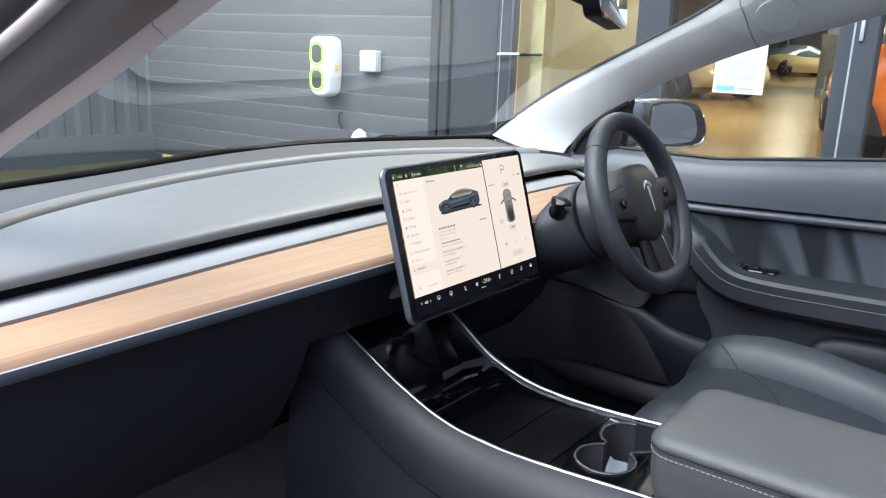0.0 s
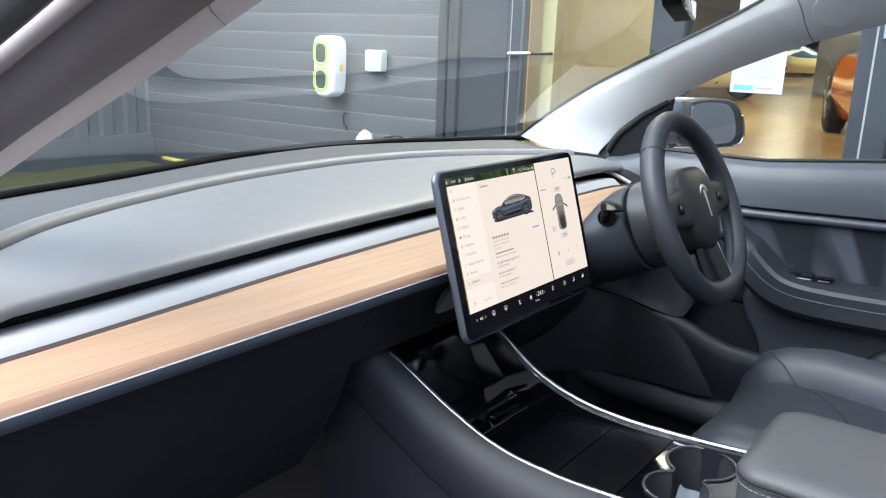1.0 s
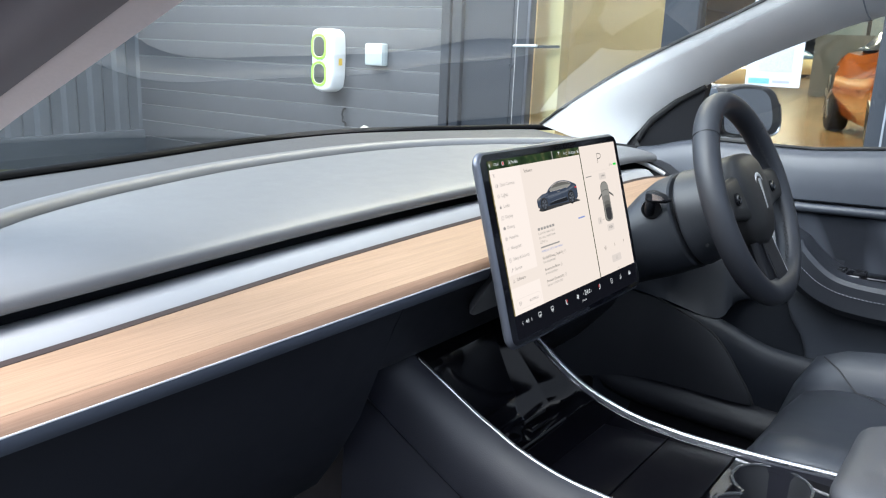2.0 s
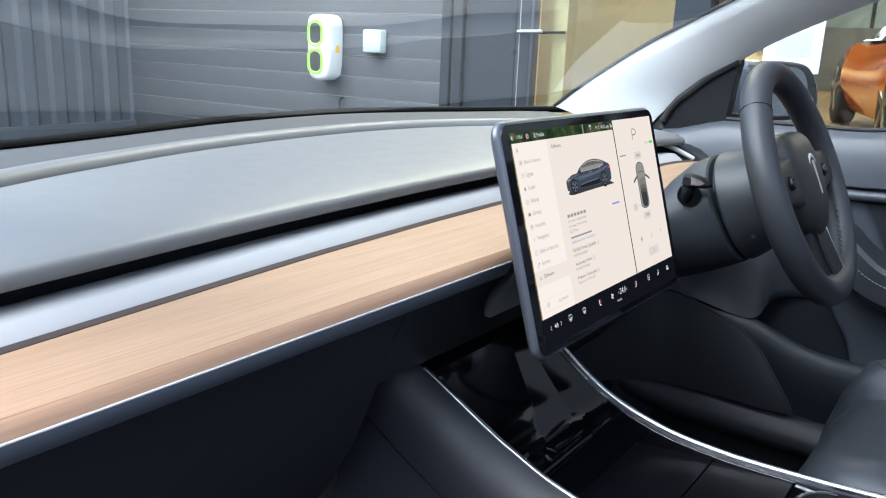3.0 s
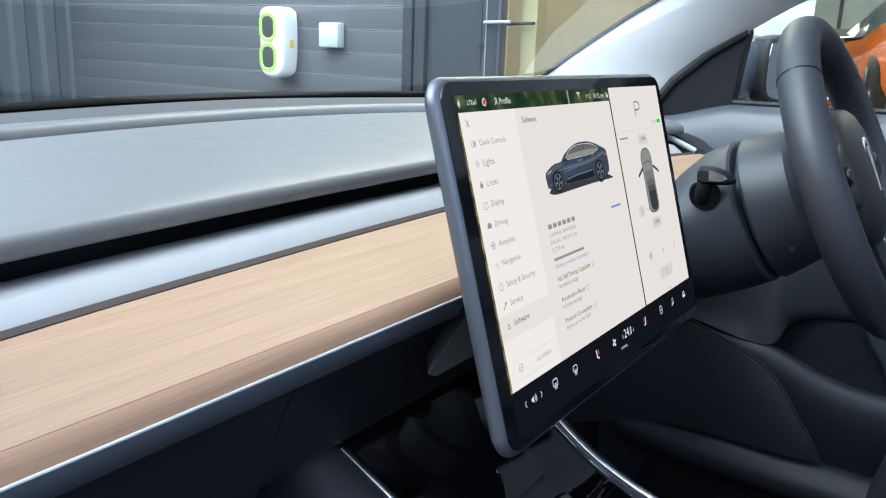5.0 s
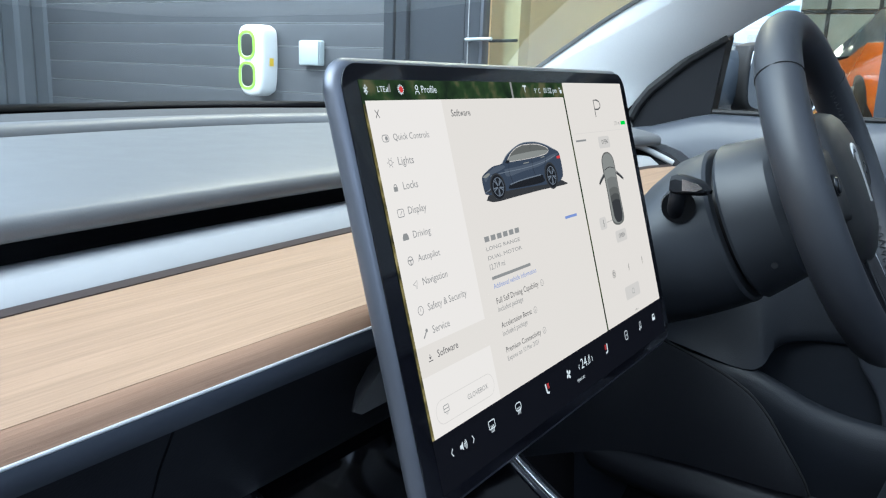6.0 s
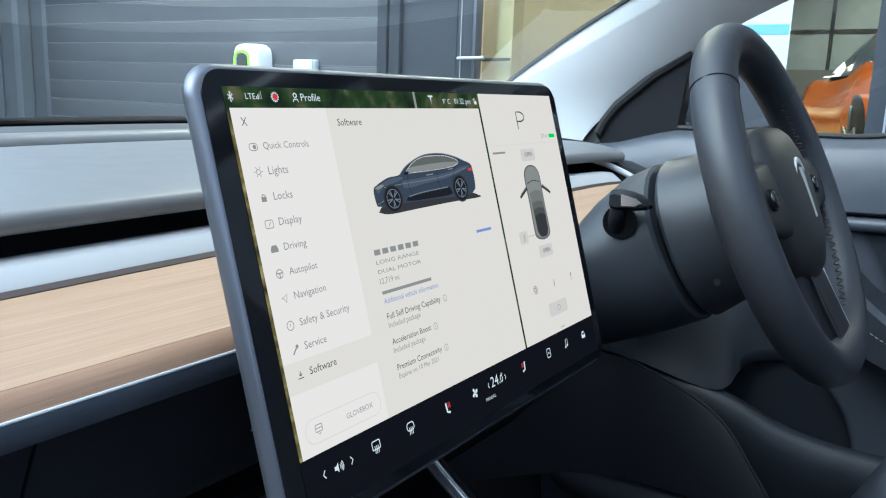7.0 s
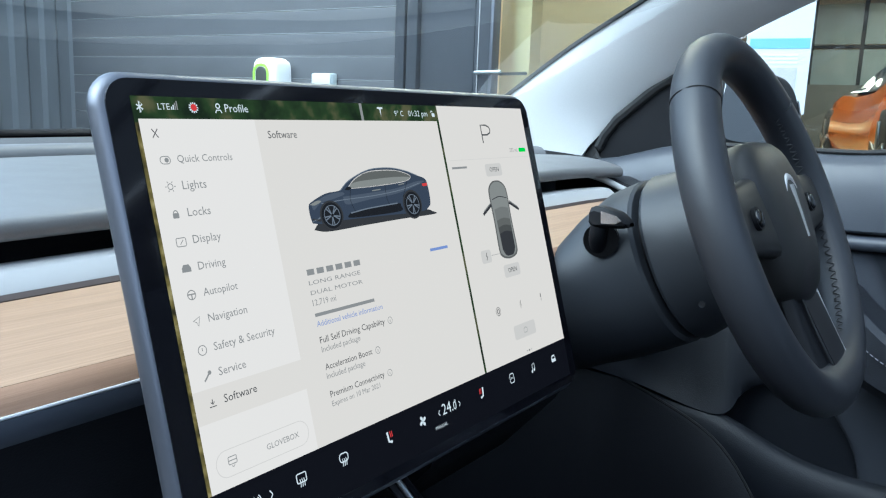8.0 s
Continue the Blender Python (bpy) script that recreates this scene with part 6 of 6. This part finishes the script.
def ribbed_wall():
    w = thing("wall_ribbed", "blue-grey corrugated steel wall at the end of the yard", "wall", kind="structure")
    pts = []
    x = -9.0
    while x < 2.60:
        pts += [(x, 4.76), (x + 0.07, 4.76), (x + 0.095, 4.735), (x + 0.165, 4.735)]
        x += 0.19
    pts = [p for p in pts if p[0] < 2.60]
    part("sheeting", loft([[(px, py, 0.46) for px, py in pts] + [(px, py + 0.15, 0.46) for px, py in pts[::-1]], [(px, py, 2.3) for px, py in pts] + [(px, py + 0.15, 2.3) for px, py in pts[::-1]]]), RIBBED, w, "ribbed steel sheeting", smooth=0)
    part("plinth", box((11.6, 0.16, 0.47), (-3.2, 4.80, 0.225), 0.01), RIBBED, w, "flat plinth below the sheeting")


def clad_wall():
    w = thing("wall_clad", "slate grey boarded wall of the showroom", "wall", m=WALL, kind="structure")
    part("backing", box((2.64, 0.10, 3.4), (-0.575, 0.07, 1.7), 0.0), SIDING, w, "dark backing behind the boards", smooth=0)
    pitch = 0.1138
    prof = [(0.0, 0.0022), (-0.0085, 0.0022), (-0.0105, 0.0068), (-0.0108, 0.008), (-0.0108, pitch - 0.003), (-0.0088, pitch - 0.0005), (0.0, pitch - 0.0005), (0.02, pitch - 0.0005), (0.02, 0.0022)]
    bm = loft([[(x, y, z) for y, z in prof] for x in (-1.90, 0.735)])
    # a narrow paler strip along each board's lower edge
    for f in bm.faces:
        c = f.calc_center_median()
        f.material_index = 1 if c.y < -0.009 and c.z < 0.0065 else 0
    me = finish(bm, "board", [SIDING, mat("pale_board_edge", (0.26, 0.27, 0.28), rough=0.6, var=0.3, scale=14)], 30)
    z = 0.752 - 7 * pitch + 0.002
    while z < 3.3:
        o = new("board", me)
        o.parent = w
        o.matrix_local = Matrix.Translation((0, 0, z))
        z += pitch
    # pilaster trims
    for x, wd in ((0.775, 0.055), (0.845, 0.06)):
        part("corner_trim", box((wd, 0.05, 3.4), (x, -0.008, 1.7), 0.006), ANTHRA, w, "dark corner trim", smooth=30)
    part("soffit", box((8, 0.6, 0.3), (1.5, 0.25, 3.4), 0.02), ANTHRA, w, "dark fascia above the shop front")
    # added out of view to hold back sky light from the right
    part("upper_blocker", box((14.0, 0.20, 2.9), (5.1, 0.14, 4.98), 0.01), SIDING, w, "unseen plain slate grey upper wall added to block sky light", smooth=0)
    return w


def side_door():
    d = thing("door_1", "dark grey panel door with lever handles", "door", m=WALL, kind="structure")
    part("leaf", box((0.29, 0.045, 2.3), (1.024, 0.012, 1.16), 0.004), ANTHRA, d, "flat dark grey leaf")
    part("stile", box((0.078, 0.055, 2.36), (1.213, 0.010, 1.18), 0.004), ANTHRA, d, "dark grey frame stile")
    part("stile", box((0.016, 0.06, 2.36), (1.263, 0.006, 1.18), 0.002), ALU, d, "grey glazing bead")
    part("lock_groove", box((0.004, 0.004, 2.2), (1.196, -0.0195, 1.15), 0.001), SILVER, d, "thin bright groove")
    for x0, y in ((1.205, -0.05), (1.262, 0.08)):
        part("lever_handle", tube(smoothline([(x0, y + 0.035 * (1 if y < 0 else -1), 1.142), (x0, y, 1.142), (x0 + 0.02, y, 1.143), (x0 + 0.125, y, 1.146)], 10), 0.009, 0.007, 8), ANTHRA if y > 0 else GREYBOX, d, "lever handle")
    part("lock_cylinder", disc(0.012, 0, 0.006, 14), BRIGHT, d, "small bright lock cylinder", local=pose(1.176, -0.0165, 1.045, 90))


def shop_front():
    f = thing("shop_front", "dark framed shop front with tall glass panes", "shop front", m=WALL, kind="structure")
    panes = ((1.275, 1.935), (2.085, 2.815), (2.965, 5.2))
    for a, b in panes:
        g = part("pane", box((b - a, 0.008, 2.9), ((a + b) / 2, 0.045, 1.5)), SHOPGLASS, f, "clear shop glass", smooth=0)
        g.visible_shadow = False
    part("mullion", box((0.155, 0.12, 3.1), (2.010, 0.06, 1.6), 0.006), ANTHRA, f, "broad dark mullion")
    part("mullion", box((0.058, 0.11, 3.1), (2.845, 0.04, 1.6), 0.005), ANTHRA, f, "dark mullion")
    part("mullion", box((0.088, 0.13, 3.1), (2.922, 0.05, 1.6), 0.005), ANTHRA, f, "dark mullion")
    part("mullion_strip", box((0.008, 0.008, 3.0), (2.8755, -0.012, 1.6), 0.002), INKGREY, f, "pale edge of the mullion")
    part("hinge", box((0.014, 0.02, 0.09), (2.905, -0.02, 1.30), 0.003), INKGREY, f, "small hinge")
    part("bottom_rail", box((4.0, 0.10, 0.10), (3.25, 0.045, 0.08), 0.005), ANTHRA, f, "dark bottom rail")
    part("top_rail", box((4.0, 0.10, 0.12), (3.25, 0.045, 3.0), 0.005), ANTHRA, f, "dark top rail")
    # notice on the glass: code left blank
    p = thing("notice", "white paper notice with a blue band taped to the glass", "notice", m=WALL @ pose(2.424, 0.036, 1.215))
    part("sheet", box((0.222, 0.002, 0.405), (0, 0, 0)), PAPER, p, smooth=0)
    part("tag", box((0.085, 0.0015, 0.022), (-0.055, -0.0015, -0.180)), INKBLUE, p, "blue tag", smooth=0)
    part("text_bar", box((0.070, 0.0015, 0.010), (0.035, -0.0015, -0.181)), INKGREY, p, "line of small print", smooth=0)
    part("header_band", box((0.205, 0.0015, 0.036), (0.004, -0.0015, 0.045)), INKBLUE, p, "blue header band", smooth=0)
    part("code_field", box((0.135, 0.0012, 0.10), (0.005, -0.0015, -0.090)), mat("pale_grey_ink", (0.27, 0.28, 0.30), rough=0.6, var=0.25, scale=160), p, "pale grey field", smooth=0)
    for k in range(3):
        part("text_bar", box((0.14, 0.0015, 0.006), (0, -0.0015, 0.005 - 0.014 * k)), GREYBOX, p, smooth=0)


FLOOR_Z = 0.42


def hall():
    h = thing("showroom_hall", "showroom with a tan resin floor and pale walls", "hall", m=WALL, kind="structure")
    part("hall_floor", box((21, 52, 0.40), (1.5, 26.12, FLOOR_Z - 0.20)), TAN, h, "glossy tan resin floor", smooth=0)
    part("hall_wall", box((21, 0.1, 3.5), (1.5, 52.2, 1.7)), HALLGREY, h, "far grey wall", smooth=0)
    # out of view; put in to stop daylight entering the hall
    part("hall_wall", box((7.1, 0.1, 3.5), (-5.45, 0.10, 1.7)), HALLGREY, h, "unseen front wall beside the boards, added to keep daylight out", smooth=0)
    part("hall_wall", box((0.10, 52, 3.5), (-9.05, 26.1, 1.7)), CREAM, h, "cream side wall", smooth=0)
    part("display_wall", box((1.45, 0.08, 2.9), (0.72, 1.85, FLOOR_Z + 1.46)), SAND, h, "sand-coloured display wall behind the glass", smooth=0)
    # added past the visible panes so the door mirror reflects a dark surface
    part("hall_wall", box((6.8, 0.1, 3.5), (8.62, 0.10, 1.7)), SIDING, h, "unseen front wall past the shop front, added to darken reflections", smooth=0)
    part("hall_wall", box((0.1, 52, 3.5), (12.05, 26.1, 1.7)), HALLGREY, h, "grey end wall", smooth=0)
    part("hall_ceiling", box((21.1, 52, 0.1), (1.5, 26.12, 3.45)), WHITE, h, "white hall ceiling", smooth=0)
    # glazed office front at the back of the hall; pale pane colour imitates daylight
    part("office_wall", box((6.0, 0.12, 1.25), (2.96, 15.0, FLOOR_Z + 0.63)), HALLGREY, h, "dark wall below the office windows", smooth=0)
    for k in range(7):
        x = 0.0 + 0.92 * k
        part("window_bar", box((0.07, 0.10, 1.75), (x, 15.0, 2.54)), ANTHRA, h, "dark window bar", smooth=0)
        if k < 6:
            for z in (1.98, 2.86):
                part("office_pane", box((0.85, 0.03, 0.78), (x + 0.46, 15.0, z)), OFFICE, h, "window pane coloured pale to stand for daylight", smooth=0)
    part("window_bar", box((5.6, 0.09, 0.06), (2.76, 15.0, 2.42)), ANTHRA, h, "dark window bar", smooth=0)
    part("cream_strip", box((0.075, 0.10, 3.2), (1.345, 0.16, 1.6)), CREAM, h, "cream door lining behind the glass", smooth=0)
    # fill lights near the display wall, the orange car and the office panes
    for x, y, watts in ((1.0, 0.95, 34), (4.2, 2.6, 12), (0.2, 6.0, 42), (1.5, 12.0, 30), (-2.0, 22.0, 30), (-2.0, 34.0, 40)):
        hall_fill(*(WALL @ Vector((x, y, 3.36))), watts)


def car(name, label, paint, m, length=4.4, low=1.28):
    """A sports coupe: lofted body, dark glass, four wheels, lamps. x is its width, y its length (nose at +y)."""
    c = thing(name, label, "car", m=m)
    hl, W2 = length / 2, 0.90
    secs = [(-1.0, 0.62, 0.35, 0.80), (-0.97, 0.76, 0.30, 0.86), (-0.80, 0.86, 0.24, 0.91), (-0.55, 0.93, 0.18, 0.93), (-0.2, 0.90, 0.16, 0.84), (0.15, 0.90, 0.16, 0.82), (0.45, 0.92, 0.17, 0.85), (0.70, 0.91, 0.19, 0.80), (0.9, 0.82, 0.22, 0.66), (0.98, 0.66, 0.28, 0.55), (1.0, 0.55, 0.34, 0.48)]
    rings = []
    for y, w, z0, z1 in secs:
        w *= W2
        pts = [(-w * 0.86, z0), (-w, z0 + (z1 - z0) * 0.35), (-w * 0.99, z0 + (z1 - z0) * 0.62), (-w * 0.90, z1 - 0.05), (-w * 0.6, z1), (0, z1 + 0.02), (w * 0.6, z1), (w * 0.90, z1 - 0.05), (w * 0.99, z0 + (z1 - z0) * 0.62), (w, z0 + (z1 - z0) * 0.35), (w * 0.86, z0)]
        rings.append([(px, y * hl, pz) for px, pz in pts])
    part("body", loft(rings), paint, c, smooth=50)
    cab = []
    for y, w, z in ((-0.95, 0.66, 0.90), (-0.82, 0.68, 1.00), (-0.55, 0.67, 1.13), (-0.28, 0.66, low - 0.02), (-0.05, 0.64, low), (0.12, 0.64, low - 0.05), (0.42, 0.70, 0.86)):
        cab.append([(-W2 * w * 1.12, y * hl, 0.82), (-W2 * w * 0.98, y * hl, (0.82 + z) / 2 + 0.03), (-W2 * w * 0.80, y * hl, z - 0.02), (0, y * hl, z), (W2 * w * 0.80, y * hl, z - 0.02), (W2 * w * 0.98, y * hl, (0.82 + z) / 2 + 0.03), (W2 * w * 1.12, y * hl, 0.82)])
    part("glasshouse", loft(cab), SKYGLASS, c, "car glass with reflected sky put into its blue-grey colour", smooth=50)
    part("roof_panel", loft([[(-W2 * w * 0.8, y * hl, z - 0.012), (0, y * hl, z + 0.010), (W2 * w * 0.8, y * hl, z - 0.012), (0, y * hl, z - 0.02)] for y, w, z in ((-0.40, 0.66, 1.15), (-0.28, 0.66, low - 0.02), (-0.05, 0.64, low), (0.08, 0.64, low - 0.03))]), paint, c, smooth=50)
    for s in (-1, 1):
        for y in (-0.60, 0.62):
            wh = part("wheel", loft([[(s * (0.63 + 0.19 * k), y * hl + r * math.cos(a), 0.335 + r * math.sin(a)) for a in [2 * math.pi * j / 28 for j in range(28)]] for k, r in ((0, 0.31), (0.1, 0.335), (0.9, 0.335), (1.0, 0.31), (1.02, 0.25))]), TYRE, c, "black tyre", smooth=40)
            for q in range(5):
                a = 2 * math.pi * q / 5
                sp = box((0.02, 0.05, 0.23), (0, 0, 0.125), 0.004)
                part("rim_spoke", sp, ALLOY, wh, "alloy spoke", local=Matrix.Translation((s * 0.828, y * hl, 0.335)) @ Matrix.Rotation(a, 4, "X"))
        part("tail_lamp", box((0.34, 0.05, 0.07), (s * 0.55, -0.955 * hl, 0.74), 0.02), RED, c, "red tail lamp")
        part("head_lamp", box((0.16, 0.30, 0.06), (s * 0.60, 0.83 * hl, 0.665), 0.025, 3, rot=pose(0, 0, 0, -16, 0, s * 18)), AMBER, c, "clear head lamp")
        part("exhaust", tube([(s * 0.32, -1.01 * hl, 0.34), (s * 0.32, -0.9 * hl, 0.34)], 0.055, seg=14), RUBBER, c, "round tail pipe")
    part("bumper_grille", box((1.25, 0.05, 0.16), (0, -0.985 * hl, 0.42), 0.02), RUBBER, c, "black lower grille")
    part("front_grille", box((1.1, 0.08, 0.14), (0, 0.965 * hl, 0.36), 0.02), RUBBER, c, "black front grille")
    return c


def blocker_wall():
    """A plain wall, never in view, added to cut low sky light into the cabin."""
    solid("wall_blocker", box((0.2, 26, 3.4), (-6.6, -3.0, 1.7), 0.01), SIDING, "unseen slate grey wall added across the yard to cut low light", "wall", "structure")


yard()
blocker_wall()
ribbed_wall()
clad_wall()
side_door()
shop_front()
hall()
car("orange_sports_car", "orange coupe parked tail to the showroom glass", ORANGE, pose(7.4, 0.16, FLOOR_Z + 0.002, 0, 0, -72), 4.4, 1.22)
car("cream_sports_car", "cream coupe far back in the showroom", CREAMCAR, pose(36.0, 8.6, FLOOR_Z + 0.002, 0, 0, -128), 4.4)
car("cream_coupe", "pale cream coupe in the middle of the showroom", YELLOWCAR, pose(14.2, 5.55, FLOOR_Z + 0.002, 0, 0, 150), 4.3)
car("blue_sports_car", "blue coupe deep in the showroom", BLUECAR, pose(20.5, 3.1, FLOOR_Z + 0.002, 0, 0, 100), 4.3, 1.35)


def charger():
    c = thing("car_charger", "white wall charger with two lime green socket rings", "charger", m=WALL @ pose(-0.008, -0.014, 1.021))
    out = [(p.x, p.y) for p in smoothline([(0.0, 0.180, 0), (0.050, 0.177, 0), (0.078, 0.155, 0), (0.085, 0.08, 0), (0.084, -0.02, 0), (0.078, -0.11, 0), (0.060, -0.162, 0), (0.0, -0.178, 0), (-0.060, -0.162, 0), (-0.078, -0.11, 0), (-0.084, -0.02, 0), (-0.085, 0.08, 0), (-0.078, 0.155, 0), (-0.050, 0.177, 0), (0.0, 0.180, 0)], 57)][:-1]
    up = pose(0, 0, 0, 90)
    part("body", slab(out, 0.022, 0.118, 0.026), WHITE, c, "rounded white housing", local=up, smooth=50)
    part("back_box", slab([(x * 0.93, y * 0.95) for x, y in out], 0.0, 0.024), WHITE, c, "stepped white back box", local=up, smooth=50)
    for zc, hh in ((0.078, 0.073), (-0.074, 0.072)):
        ro, ri = rounded(0.112, 2 * hh - 0.004, 0.046, 7, (-0.018, zc)), rounded(0.086, 2 * hh - 0.030, 0.036, 7, (-0.018, zc))
        part("socket_ring", ringplate(ro, ri, 0.108, 0.122), LIME, c, "lime green ring", local=up, smooth=40)
        part("socket_cover", slab(ri, 0.098, 0.1195, 0.008), SOCKET, c, "dark grey socket cover", local=up, smooth=50)
    part("sticker", box((0.002, 0.030, 0.040), (0.0845, -0.050, -0.004)), YELLOW, c, "yellow warning sticker", smooth=0)
    part("badge", box((0.045, 0.001, 0.008), (-0.010, -0.1185, 0.003)), GREYBOX, c, "small grey badge", smooth=0)
    part("cable_gland", tube([(0.02, -0.05, -0.172), (0.02, -0.05, -0.20)], 0.012, seg=10), DARK, c, "cable gland")


def wall_bits():
    b = thing("switch_box", "pale grey weatherproof switch box on the boards", "box", m=WALL @ pose(0.320, -0.014, 1.068))
    part("case", box((0.128, 0.042, 0.122), (0, -0.020, 0), 0.008, 3), GREYBOX, b, "pale grey case", smooth=40)
    part("lid", box((0.123, 0.014, 0.117), (0, -0.045, 0), 0.005, 2), GREYBOX, b, "hinged lid", smooth=40)
    part("mark", box((0.02, 0.001, 0.02), (0.0, -0.0525, -0.030)), GREYBOX, b, "faint green mark", smooth=0)
    h = thing("wall_hook", "small dark cable hook on the boards", "hook", m=WALL @ pose(0.075, -0.014, 0.70))
    part("hook", tube(smoothline([(0, 0, 0.05), (0, -0.02, 0.045), (-0.004, -0.025, 0.02), (0.006, -0.03, 0.0), (0.004, -0.03, -0.02), (0.024, -0.03, -0.03), (0.026, -0.03, -0.05)], 18), 0.006, seg=6), DARK, h)
    bm = bmesh.new()
    bmesh.ops.create_icosphere(bm, subdivisions=3, radius=0.066)
    for v in bm.verts:
        # a hooded bag: narrow above, gathered in folds below
        k = (v.co.z + 0.066) / 0.132
        a = math.atan2(v.co.y, v.co.x)
        r = 1.12 - 0.45 * k * k + 0.07 * math.sin(5 * a + 3 * k)
        v.co = Vector((v.co.x * r, v.co.y * r * 0.8, v.co.z * 1.3)) * (1 + 0.12 * noise.noise(v.co * 24 + Vector((4, 2, 9))))
    solid("cable_cover", bm, mat("off_white_cloth", (0.62, 0.60, 0.52), rough=0.8, var=0.15, scale=25), "off-white lumpy cloth cover low on the boards", "cover", m=WALL @ pose(0.265, -0.065, 0.585), smooth=35)
    t = thing("cable_coil", "tangle of thin dark cable low on the boards", "cable", m=WALL @ pose(0.485, -0.06, 0.585))
    pts = [(0.09 * math.cos(k * 1.3) * (0.5 + 0.5 * random.random()), 0.02 * math.sin(k * 2.1), 0.05 * math.sin(k * 0.9) + 0.02 * random.random()) for k in range(18)]
    part("cable", tube(smoothline(pts, 90), 0.004, seg=5), DARK, t)
    part("conduit", tube([(-0.075, 0.045, 0.05), (-0.075, 0.045, 0.42)], 0.004, seg=6), SIDING, t, "thin conduit up the boards")


charger()
wall_bits()
